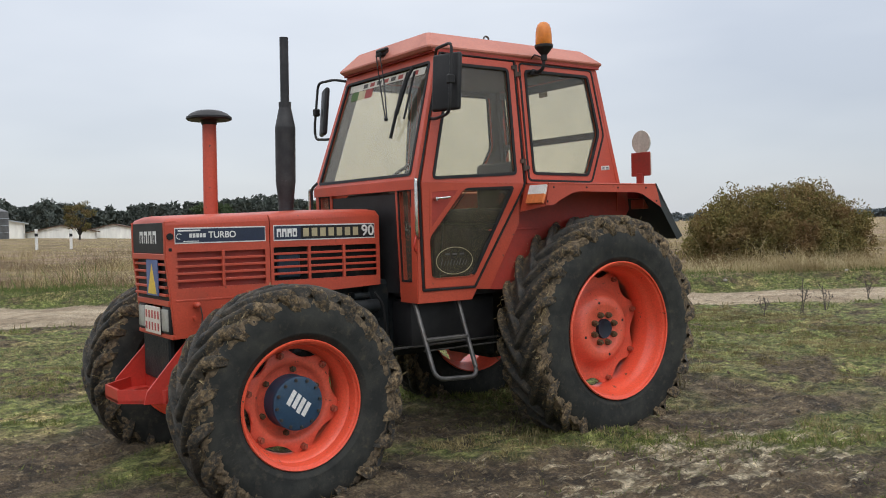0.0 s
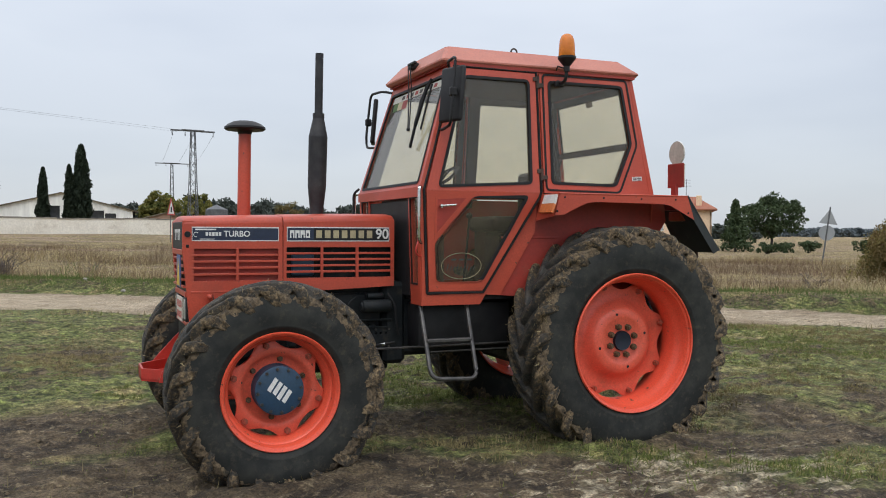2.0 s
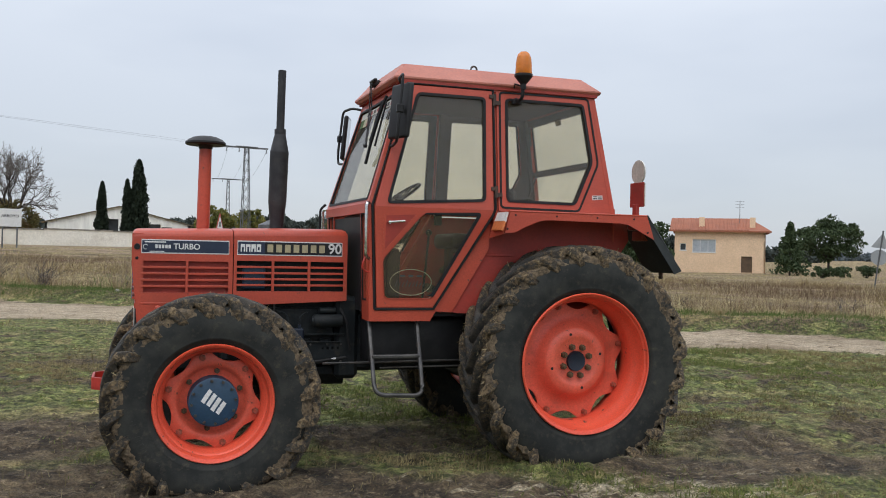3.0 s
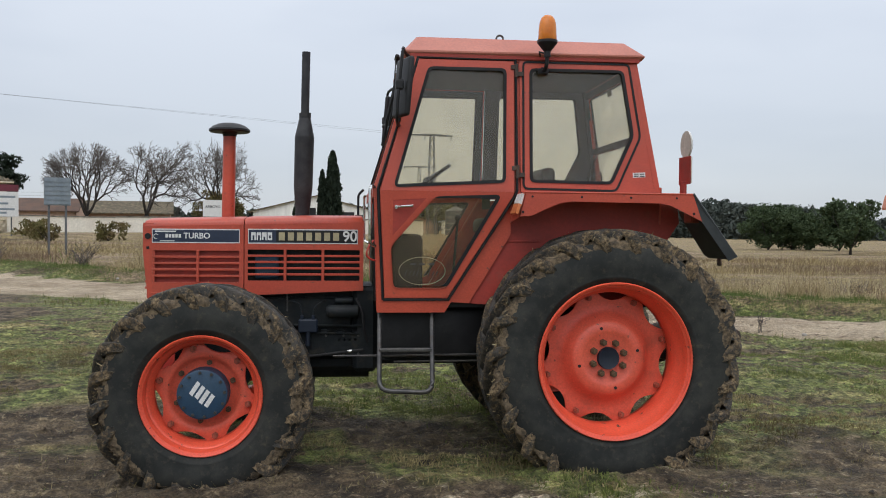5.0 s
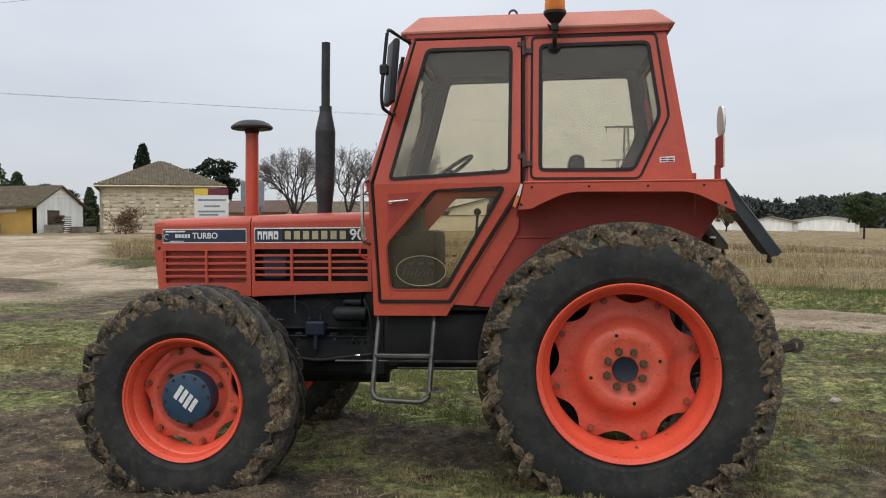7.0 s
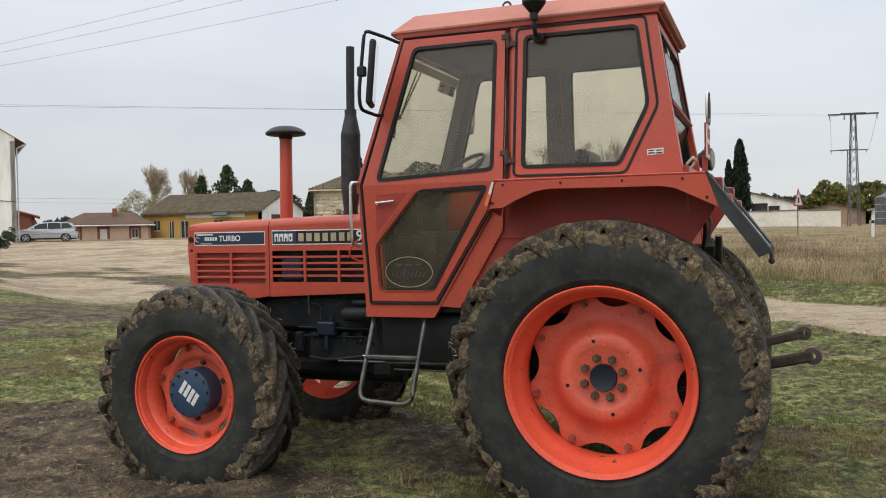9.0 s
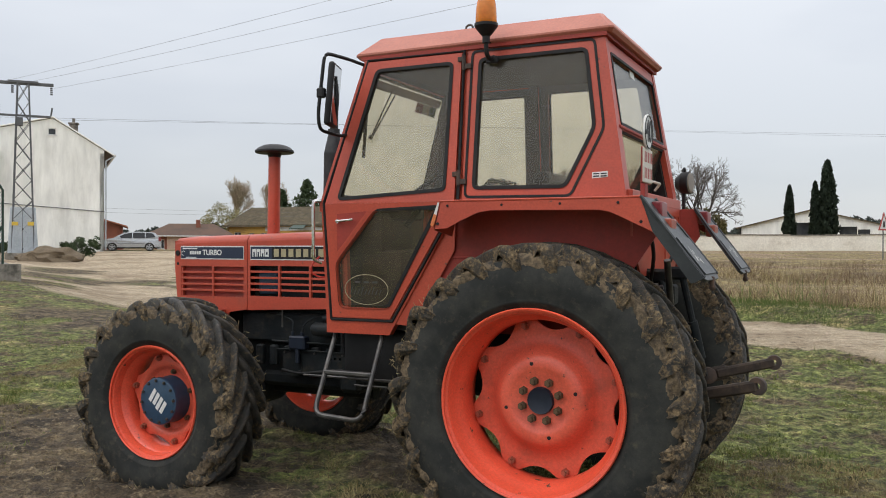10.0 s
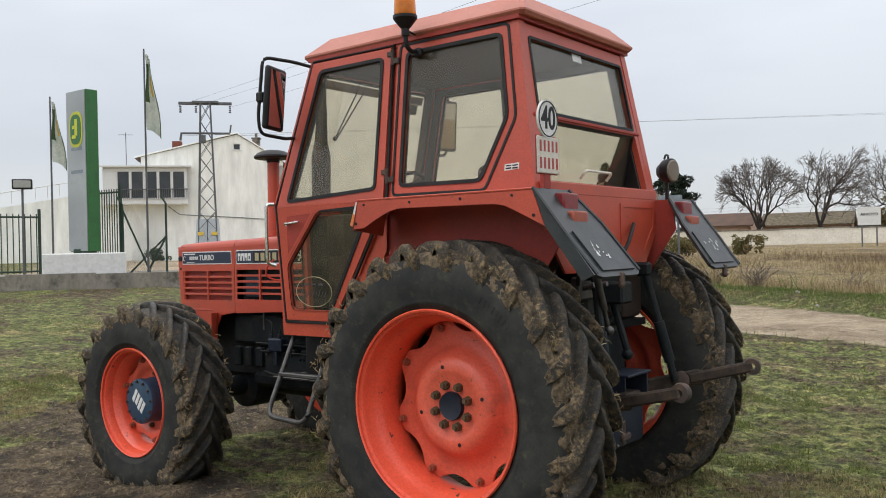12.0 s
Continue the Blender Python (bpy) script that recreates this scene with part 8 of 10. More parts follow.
for s in (-1, 1):
    door = tp("door", join(plate(DOOR_UP, [soft_poly(GLASS_D, 0.035)], flank(s, 0.014), (0, -s * 0.030, 0)), plate(DOOR_LO, [soft_poly(GLASS_L, 0.035)], flank(s, 0.014), (0, -s * 0.030, 0))), "paint", "red-orange cab door with two panes", 20)
    pane(GLASS_D, s, 0.004, "upper_pane", parent=door)
    pane(GLASS_L, s, 0.004, "lower_pane", parent=door)
    seal(GLASS_D, s, 0.020, 0.004, 0.016, parent=door)
    seal(GLASS_L, s, 0.020, 0.004, 0.018, parent=door)
    # pressed pocket with its handle
    pk = [(-1.376, 1.722), (-1.378, 1.478), (-1.150, 1.736)]
    tp("pocket", plate(inset(pk, -0.012), [inset(pk, 0.004)], flank(s, 0.0165), (0, -s * 0.006, 0)), "paint", "", 25, door)
    # the bed's darker red paints the shade of the recess
    tp("pocket_bed", plate(inset(pk, 0.004), [], flank(s, 0.0150), (0, -s * 0.004, 0)), "inner_shade_paint", "", 25, door)
    tp("handle", join(tube([(-1.362, s * (side_y(1.675) + 0.042), 1.672), (-1.245, s * (side_y(1.675) + 0.040), 1.682)], 0.0075, 8), cyl((-1.352, s * side_y(1.67), 1.673), (-1.352, s * (side_y(1.67) + 0.045), 1.673), 0.012, 0.012, 10)), "chrome", "chrome door handle", 35, door)
    for z in (1.912, 2.580):
        y = s * (side_y(z) + 0.018)
        tp("hinge", join(cyl((-0.562, y, z - 0.042), (-0.562, y, z + 0.042), 0.012, 0.012, 10), box(-0.600, -0.56, y - 0.006, y + 0.006, z + 0.008, z + 0.036, 0.002), box(-0.565, -0.515, y - 0.006, y + 0.006, z - 0.036, z - 0.006, 0.002)), "rust", "rusty door hinge", 35, door)
    # outline ring of the door opening: dark gap between door and frame
    ring = [(-1.432, 1.076), (-1.008, 1.076), (-0.585, 1.742), (-0.566, 1.79), (-0.566, 2.652), (-1.210, 2.652), (-1.469, 1.785)]
    tp("door_gap", join(tube([(x, s * (side_y(z) + 0.006), z) for x, z in ring + ring[:1]], 0.010, 6)), "seal")
    # decal: two ovals and bars on the lower pane
    ov = [(-1.180 + 0.150 * math.cos(t), 1.262 + 0.090 * math.sin(t)) for t in (2 * math.pi * i / 40 for i in range(40))]
    yo = lambda z: s * (side_y(z) + 0.0065)
    tp("oval_sticker", tube([(x, yo(z), z) for x, z in ov + ov[:1]], 0.0021, 5), "tan", "thin tan oval sticker on the glass", 35, door)
    for k in range(9):
        x = -1.285 + k * 0.025
        tp("script_bar", tube([(x - 0.006, yo(1.245), 1.232), (x + 0.008, yo(1.25), 1.262 if k % 3 else 1.275)], 0.0026, 5), "cloth", parent=door)
    for x in (-1.24, -1.18, -1.12):
        tp("script_bar", box(x - 0.018, x + 0.018, yo(1.3) - 0.001, yo(1.3) + 0.001, 1.300, 1.312), "cloth", parent=door)
    # rear quarter
    quarter = tp("quarter_panel", plate(QUARTER, [soft_poly(GLASS_Q, 0.03)], flank(s, 0.004), (0, -s * 0.035, 0)), "paint", "", 20)
    pane(GLASS_Q, s, -0.006, "quarter_pane", parent=quarter)
    seal(GLASS_Q, s, 0.010, 0.004, 0.016, parent=quarter)
    GQ = inset(GLASS_Q, -0.045)
    tp("trim_ring", plate(inset(soft_poly(GQ, 0.03), -0.007), [inset(soft_poly(GQ, 0.03), 0.007)], flank(s, 0.009), (0, -s * 0.008, 0)), "seal", "", 25, quarter)
    st = tp("maker_sticker", plate([(0.215, 1.885), (0.300, 1.890), (0.300, 1.922), (0.215, 1.917)], [], flank(s, 0.006), (0, -s * 0.002, 0)), "white", "small black and white sticker", 0, quarter)
    for a in (0.222, 0.262):
        tp("sticker_bar", plate([(a, 1.892), (a + 0.032, 1.893), (a + 0.032, 1.900), (a, 1.899)], [], flank(s, 0.0075), (0, -s * 0.002, 0)), "black", "", 0, quarter)
        tp("sticker_bar", plate([(a, 1.906), (a + 0.032, 1.907), (a + 0.032, 1.913), (a, 1.912)], [], flank(s, 0.0075), (0, -s * 0.002, 0)), "black", "", 0, quarter)
    # pillars, cant rail and sill
    tp("middle_pillar", plate([(-0.575, 1.70), (-0.535, 1.70), (-0.535, 2.655), (-0.575, 2.655)], [], flank(s, -0.006), (0, -s * 0.05, 0)), "paint")
    tp("front_pillar", join(plate([(-1.495, 1.79), (-1.445, 1.79), (-1.190, 2.655), (-1.240, 2.655)], [], flank(s, -0.004), (0, -s * 0.055, 0)), plate([(-1.472, 1.00), (-1.405, 1.00), (-1.445, 1.79), (-1.495, 1.79)], [], flank(s, -0.004), (0, -s * 0.055, 0))), "paint", "", 25)
    tp("cant_rail", plate([(-1.235, 2.640), (0.262, 2.640), (0.256, 2.690), (-1.250, 2.690)], [], flank(s, 0.0), (0, -s * 0.05, 0)), "paint")
    tp("sill", plate([(-1.470, 0.992), (-1.030, 0.992), (-0.560, 1.765), (-0.60, 1.79), (-1.004, 1.105), (-1.408, 1.105), (-1.408, 1.14), (-1.470, 1.14)], [], flank(s, 0.004), (0, -s * 0.05, 0)), "paint", "", 25)
    tp("rear_pillar", plate([(0.230, 2.650), (0.262, 2.650), (0.402, 1.780), (0.365, 1.780)], [], flank(s, 0.006), (0, -s * 0.060, 0)), "paint")
    # chrome grab rail
    tp("grab_rail", tube([(-1.492, s * 0.695, 1.80), (-1.520, s * 0.735, 1.80), (-1.520, s * 0.735, 1.44), (-1.485, s * 0.695, 1.42)], 0.011, 8, 0.05), "chrome", "chrome grab rail beside the door")
    # steps
    stp = tp("steps", tube([(-1.449, s * 0.58, 1.00), (-1.458, s * 0.818, 0.515), (-1.122, s * 0.824, 0.500), (-1.108, s * 0.594, 1.00)], 0.0155, 10, 0.07), "steel", "grey tubular steel access steps")
    tp("tread", box(-1.455, -1.113, s * 0.700 - 0.024, s * 0.700 + 0.024, 0.742, 0.768, 0.006), "steel", parent=stp)

# front face of the cab: windscreen over the bonnet, dark panels beside it
def front_at(y, v):
    """v = 0 at the belt, 1 under the roof; across by y."""
    return (-1.500 + 0.262 * v, y, 1.790 + 0.865 * v)


WS = [(-0.630, 0.045), (0.630, 0.045), (0.556, 0.935), (-0.556, 0.935)]
OUT = [(-0.690, -0.010), (0.690, -0.010), (0.598, 1.0), (-0.598, 1.0)]
tp("windscreen_frame", plate(OUT, [soft_poly(WS, 0.03)], front_at, (0.035, 0, 0.01)), "paint", "", 20)
ws = tp("windscreen", plate(inset(WS, -0.01), [], lambda u, v: Vector(front_at(u, v)) + Vector((0.012, 0, 0)), (0.005, 0, 0)), "glass", "dusty tinted windscreen with a sticker strip", 0)
ws.visible_shadow = False
r = soft_poly(WS, 0.03)
tp("seal", plate(inset(r, -0.006), [inset(r, 0.016)], lambda u, v: Vector(front_at(u, v)) + Vector((-0.004, 0, 0)), (0.014, 0, 0.003)), "seal", "", 25)
tp("sticker_strip", plate([(-0.50, 0.845), (0.50, 0.845), (0.505, 0.905), (-0.505, 0.905)], [], lambda u, v: Vector(front_at(u, v)) + Vector((0.009, 0, 0)), (0.002, 0, 0)), "pale_back", "faded white sticker strip with a red and green flag", 0)
for k, (c, y0, y1) in enumerate((("flag_green", 0.36, 0.46), ("tan", 0.26, 0.36), ("old_red", 0.16, 0.26))):
    tp("flag_band", plate([(y0, 0.765), (y1, 0.765), (y1, 0.842), (y0, 0.842)], [], lambda u, v: Vector(front_at(u, v)) + Vector((0.009, 0, 0)), (0.002, 0, 0)), c, "", 0)
for k in range(8):
    tp("word_bar", plate([(-0.42 + k * 0.095, 0.858), (-0.36 + k * 0.095, 0.858), (-0.36 + k * 0.095, 0.892), (-0.42 + k * 0.095, 0.892)], [], lambda u, v: Vector(front_at(u, v)) + Vector((0.0075, 0, 0)), (0.001, 0, 0)), ("old_red", "cloth")[k % 2], "", 0)
for s in (-1, 1):
    # lower front: framed side light and the dark firewall
    at = lambda u, v: (-1.492 + (1.79 - v) * 0.035, u, v)
    po = [(s * 0.440, 1.075), (s * 0.662, 1.075), (s * 0.690, 1.790), (s * 0.440, 1.790)]
    hole = [(s * 0.475, 1.135), (s * 0.615, 1.135), (s * 0.632, 1.735), (s * 0.475, 1.735)]
    fr = tp("side_light_frame", plate(po, [hole], at, (0.04, 0, 0)), "paint", "", 20)
    g = tp("side_light", plate(hole, [], lambda u, v: (-1.478 + (1.79 - v) * 0.035, u, v), (0.004, 0, 0)), "glass", "", 0, fr)
    g.visible_shadow = False
    tp("seal", plate(inset(hole, -0.006), [inset(hole, 0.008)], lambda u, v: (-1.496 + (1.79 - v) * 0.035, u, v), (0.008, 0, 0)), "seal", "", 20, fr)
    tp("front_skirt", plate([(s * 0.440, 0.992), (s * 0.658, 0.992), (s * 0.662, 1.075), (s * 0.440, 1.075)], [], at, (0.05, 0, 0)), "paint", "", 20)
tp("firewall", plate([(-0.440, 1.05), (0.440, 1.05), (0.440, 1.715), (-0.440, 1.715)], [], lambda u, v: (-1.480, u, v), (0.03, 0, 0)), "black", "dark firewall panel behind the bonnet", 20)
tp("belt_rail", plate([(-0.69, 1.735), (0.69, 1.735), (0.69, 1.80), (-0.69, 1.80)], [], lambda u, v: (-1.503, u, v), (0.05, 0, 0)), "paint", "", 20)
tp("front_rail_hoop", tube([(-1.56, 0.52, 1.60), (-1.57, 0.60, 1.62), (-1.57, 0.60, 1.80), (-1.53, 0.58, 1.84)], 0.010, 8, 0.05), "black", "black rail beside the windscreen")

# rear face
def rear_at(y, v):
    return (0.402 - 0.145 * v, y, 1.780 + 0.868 * v)


RU = [(-0.545, 0.465), (0.545, 0.465), (0.520, 0.925), (-0.520, 0.925)]
RL = [(-0.590, 0.055), (0.590, 0.055), (0.552, 0.430), (-0.552, 0.430)]
RO = [(-0.690, -0.02), (0.690, -0.02), (0.598, 1.0), (-0.598, 1.0)]
tp("rear_frame", plate(RO, [soft_poly(RU, 0.02), soft_poly(RL, 0.02)], rear_at, (-0.035, 0, -0.006)), "paint", "", 20)


def recess_at(y, v):
    """The lower pane leans in towards its foot."""
    p = rear_at(y, v)
    return (p[0] - 0.150 * (0.430 - v) / 0.375, p[1], p[2])


for k in (-1, 1):
    cheek = [(0.055, 0.0), (0.430, 0.0), (0.055, 1.0)]
    edge = lambda v: k * (0.590 - 0.038 * (v - 0.055) / 0.375)
    tp("window_cheek", plate(cheek, [], lambda v, w, k=k: (rear_at(0, v)[0] - 0.010 - 0.150 * w, edge(v), rear_at(0, v)[2]), (0, k * 0.006, 0)), "black", "", 0)
tp("window_ledge", plate([(-0.585, 0), (0.585, 0), (0.585, 1), (-0.585, 1)], [], lambda u, v: (0.390 - 0.150 * v, u, 1.832), (0, 0, -0.008)), "inner_shade_paint", "", 0)
for q, nm, face in ((RU, "rear_pane", rear_at), (RL, "lower_rear_pane", recess_at)):
    g = tp(nm, plate(inset(q, -0.008), [], lambda u, v, face=face: Vector(face(u, v)) + Vector((-0.014, 0, 0)), (-0.005, 0, 0)), "glass", "dusty bronze-tinted glass pane", 0)
    g.visible_shadow = False
    r = soft_poly(q, 0.02)
    tp("seal", plate(inset(r, -0.004), [inset(r, 0.014)], lambda u, v, face=face: Vector(face(u, v)) + Vector((0.004 if face is rear_at else -0.006, 0, 0)), (-0.012, 0, 0)), "seal", "", 25)
tp("rear_window_rail", box(0.318, 0.348, -0.60, 0.60, 2.158, 2.176, 0.004), "inner_shade_paint")
tp("rear_window_handle", tube([(0.375, -0.20, 1.86), (0.410, -0.20, 1.90), (0.410, 0.10, 1.90), (0.375, 0.10, 1.86)], 0.008, 6, 0.03), "plate", "pale plastic window handle")
tp("window_sticker", plate([(-0.05, 0.86), (0.05, 0.86), (0.05, 0.91), (-0.05, 0.91)], [], lambda u, v: Vector(rear_at(u, v)) + Vector((-0.012, 0, 0)), (-0.002, 0, 0)), "white", "small white sticker", 0)

# grey lining on the inside of the frames
for s in (-1, 1):
    tp("door_lining", plate(inset(DOOR_UP, 0.012), [soft_poly(inset(GLASS_D, 0.009), 0.035)], flank(s, -0.020), (0, -s * 0.004, 0)), "cloth", "grey inner lining", 20)
    tp("quarter_lining", plate(inset(QUARTER, 0.012), [soft_poly(inset(GLASS_Q, 0.009), 0.03)], flank(s, -0.036), (0, -s * 0.004, 0)), "cloth", "grey inner lining", 20)
    tp("pillar_lining", plate([(-0.585, 1.70), (-0.525, 1.70), (-0.525, 2.645), (-0.585, 2.645)], [], flank(s, -0.062), (0, -s * 0.03, 0)), "cloth", "grey inner lining", 20)
    tp("front_pillar_lining", plate([(-1.475, 1.80), (-1.420, 1.80), (-1.165, 2.645), (-1.225, 2.645)], [], flank(s, -0.064), (0, -s * 0.03, 0)), "cloth", "grey inner lining", 20)
    tp("rear_pillar_lining", plate([(0.200, 2.640), (0.240, 2.640), (0.372, 1.790), (0.330, 1.790)], [], flank(s, -0.060), (0, -s * 0.03, 0)), "cloth", "grey inner lining", 20)
tp("rear_lining", plate(inset(RO, 0.02), [soft_poly(inset(RU, 0.008), 0.02), soft_poly(inset(RL, 0.008), 0.02)], lambda u, v: Vector(rear_at(u, v)) + Vector((-0.040, 0, -0.006)), (-0.004, 0, 0)), "cloth", "grey inner lining", 20)
tp("windscreen_lining", plate(inset(OUT, 0.02), [soft_poly(inset(WS, 0.008), 0.03)], lambda u, v: Vector(front_at(u, v)) + Vector((0.040, 0, 0.01)), (0.004, 0, 0)), "cloth", "grey inner lining", 20)

# roof
def roof_rings():
    bm = bmesh.new()
    rings = []
    for x0, x1, yf, yr, z, zr in ((-1.285, 0.298, 0.590, 0.612, 2.668, 2.676), (-1.304, 0.312, 0.606, 0.628, 2.686, 2.694), (-1.304, 0.312, 0.606, 0.628, 2.698, 2.704), (-1.212, 0.216, 0.470, 0.500, 2.813, 2.808), (-1.160, 0.170, 0.40, 0.42, 2.822, 2.816)):
        pts = [(x0, -yf + 0.02), (x0 + 0.02, -yf), (x1 - 0.02, -yr), (x1, -yr + 0.02), (x1, yr - 0.02), (x1 - 0.02, yr), (x0 + 0.02, yf), (x0, yf - 0.02)]
        rings.append([bm.verts.new((x, y, z + (zr - z) * (x - x0) / (x1 - x0))) for x, y in pts])
    for u, v in zip(rings, rings[1:]):
        for i in range(8):
            bm.faces.new((u[i], u[(i + 1) % 8], v[(i + 1) % 8], v[i]))
    bm.faces.new(rings[-1])
    bm.faces.new(rings[0][::-1])
    bmesh.ops.recalc_face_normals(bm, faces=bm.faces[:])
    return bm


roof = tp("roof", roof_rings(), "roof", "sun-bleached red cab roof", 25)
tp("gutter", plate([(-1.262, -0.60), (0.275, -0.615), (0.275, 0.615), (-1.262, 0.60)], [], lambda u, v: (u, v, 2.679), (0, 0, -0.022)), "inner_shade_paint", "", 20, roof)
tp("roof_lining", plate([(-1.20, -0.56), (0.22, -0.56), (0.22, 0.56), (-1.20, 0.56)], [], lambda u, v: (u, v, 2.650), (0, 0, -0.018)), "cloth", "grey roof lining", 20, roof)
tp("lifting_eye", tube([(-0.634 + 0.024 * math.cos(t), -0.382, 2.836 + 0.024 * math.sin(t)) for t in (2 * math.pi * i / 14 for i in range(15))], 0.007, 6), "steel", parent=roof)
tp("lifting_eye", tube([(-0.634 + 0.024 * math.cos(t), 0.382, 2.836 + 0.024 * math.sin(t)) for t in (2 * math.pi * i / 14 for i in range(15))], 0.007, 6), "steel", parent=roof)

# inside: floor, seat, steering wheel, dashboard, inner wings
tp("cab_floor", box(-1.44, 0.36, -0.60, 0.60, 1.02, 1.06), "black")
tp("dashboard", join(box(-1.45, -1.14, -0.30, 0.30, 1.06, 1.50, 0.04, 2), box(-1.45, -1.28, -0.30, 0.30, 1.45, 1.74, 0.03, 2), box(-1.42, -1.22, -0.20, 0.20, 1.70, 1.80, 0.03, 2)), "trim", "grimy dark steering column housing")
tp("steering_column", cyl((-1.27, 0.0, 1.66), (-1.10, 0.0, 1.86), 0.022, 0.022, 12), "black")
ring = [Vector((0.19 * math.cos(t), 0.19 * math.sin(t), 0)) for t in (2 * math.pi * i / 32 for i in range(33))]
mw = Matrix.Translation((-1.085, 0.0, 1.885)) @ Matrix.Rotation(radians(-35), 4, "Y")
sw = tp("steering_wheel", join(tube([mw @ p for p in ring], 0.013, 8), *[tube([mw @ Vector((0, 0, -0.02)), mw @ Vector((0.19 * math.cos(t), 0.19 * math.sin(t), 0))], 0.009, 6) for t in (0.5, 2.6, 4.7)], ball(mw @ Vector((0, 0, -0.01)), 0.04)), "black", "black steering wheel")
seat = tp("seat", join(box(-0.72, -0.22, -0.24, 0.24, 1.50, 1.62, 0.04, 3), box(-0.62, -0.30, -0.16, 0.16, 1.06, 1.50, 0.03)), "black", "black driver's seat")
tp("backrest", box(-0.29, -0.19, -0.23, 0.23, 1.60, 1.98, 0.04, 3), "black", parent=seat)
for s in (-1, 1):
    tp("inner_wing", box(-0.50, 0.34, s * 0.630, s * 0.36, 1.06, 1.60, 0.05, 2), "trim", "grimy dark inner wing")
tp("gear_lever", join(tube([(-0.92, -0.12, 1.06), (-0.88, -0.14, 1.60)], 0.009, 6), ball((-0.88, -0.14, 1.62), 0.025)), "black")

# ---- wings and mudguards ----
WALL = [(-0.605, 1.76), (-1.005, 1.065), (-0.80, 1.045), (0.10, 1.02), (0.30, 1.15), (0.41, 1.38), (0.462, 1.455), (0.553, 1.59), (0.530, 1.765)]
ARCH = [(-0.560, 1.764), (-0.600, 1.616), (-0.520, 1.620), (-0.440, 1.660), (-0.340, 1.702), (-0.270, 1.714), (0.318, 1.708), (0.380, 1.696), (0.440, 1.668), (0.590, 1.596), (0.530, 1.764)]
for s in (-1, 1):
    wing = tp("wing", plate(ARCH, [], lambda u, v, s=s: (u, s * 0.935, v), (0, -s * 0.006, 0)), "paint", "red-orange rear wing", 20)
    tp("wing_top", plate([(-0.560, 0.690), (0.531, 0.690), (0.531, 0.935), (-0.560, 0.935)], [], lambda u, v, s=s: (u, s * v, 1.770), (0, 0, -0.008)), "paint", "", 20, wing)
    tp("wing_bead", tube([(-0.560, s * 0.932, 1.768), (0.530, s * 0.932, 1.768)], 0.006, 6), "paint", parent=wing)
    tp("wing_front", plate([(0.690, 1.770), (0.935, 1.766), (0.935, 1.612), (0.690, 1.58)], [], lambda u, v, s=s: (-0.562 - (1.77 - v) * 0.25, s * u, v), (0.008, 0, 0)), "paint", "", 20, wing)
    # inner wall and rib in the darkened red: wheel-arch shade as colour
    tp("inner_wall", plate(WALL, [], lambda u, v, s=s: (u, s * 0.642, v), (0, -s * 0.010, 0)), "inner_shade_paint", "inner wall of the wing, its shade painted in dark red", 20, wing)
    tp("wall_rib", box(-0.86, -0.40, s * 0.650, s * 0.642, 1.452, 1.466, 0.002), "inner_shade_paint", parent=wing)
    tp("front_splash", plate([(-0.590, 1.735), (-0.630, 1.69), (-1.000, 1.06), (-0.870, 1.052), (-0.60, 1.50)], [], lambda u, v, s=s: (u, s * (0.655 + 0.02 * (v - 1.05)), v), (0, -s * 0.006, 0)), "paint", "", 20, wing)
    for x in (-0.515, -0.20, 0.12, 0.42):
        tp("bolt", cyl((x, s * 0.934, 1.742), (x, s * 0.939, 1.742), 0.0075, 0.007, 8), "black", parent=wing)
    for x, z in ((-0.575, 1.645), (0.535, 1.645)):
        tp("bolt", cyl((x, s * 0.934, z), (x, s * 0.939, z), 0.0085, 0.008, 8), "black", parent=wing)
    # orange and white marker lamp on the wing's front edge
    mk = tp("marker_lamp", plate([(-0.556, 1.762), (-0.578, 1.70), (-0.560, 1.692), (-0.536, 1.755)], [], lambda u, v, s=s: (u - 0.022, s * 0.930, v), (0, -s * 0.17, 0)), "white", "weathered orange and white marker lamp", 20)
    tp("orange_half", plate([(-0.579, 1.699), (-0.601, 1.638), (-0.583, 1.630), (-0.561, 1.691)], [], lambda u, v, s=s: (u - 0.022, s * 0.931, v), (0, -s * 0.17, 0)), "orange_lens", "", 20, mk)
    # sloping dark mudguard with raised edges
    def slope(u, v, s=s):
        return (0.530 + u * 0.300, s * v, 1.772 - u * 0.400)
    mg = tp("mudguard", plate([(0, 0.600), (0, 0.935), (0.62, 0.925), (1.0, 0.900), (1.03, 0.86), (1.03, 0.50), (0.98, 0.455), (0.40, 0.500)], [], slope, (-0.012, 0, -0.010)), "flap", "dark grey plastic rear mudguard", 20)
    tp("guard_edge", tube([slope(0, 0.930), slope(0.62, 0.920), slope(1.0, 0.895)], 0.010, 6), "flap", parent=mg)
    tp("guard_edge", tube([slope(0, 0.605), slope(0.40, 0.505), slope(0.98, 0.460)], 0.010, 6), "flap", parent=mg)
    tp("guard_side", plate([(0.530, 1.770), (0.590, 1.596), (0.775, 1.345), (0.835, 1.372)], [], lambda u, v, s=s: (u, s * 0.930, v), (0, -s * 0.008, 0)), "flap", "", 20, mg)
    tp("guard_panel", plate([(0.52, 0.54), (0.52, 0.86), (0.97, 0.83), (0.97, 0.51)], [], lambda u, v, s=s: Vector(slope(u, v, s)) + Vector((0.007, 0, 0.006)), (-0.007, 0, -0.006)), "flap", "", 20, mg)
    rng = random.Random(60 + s)
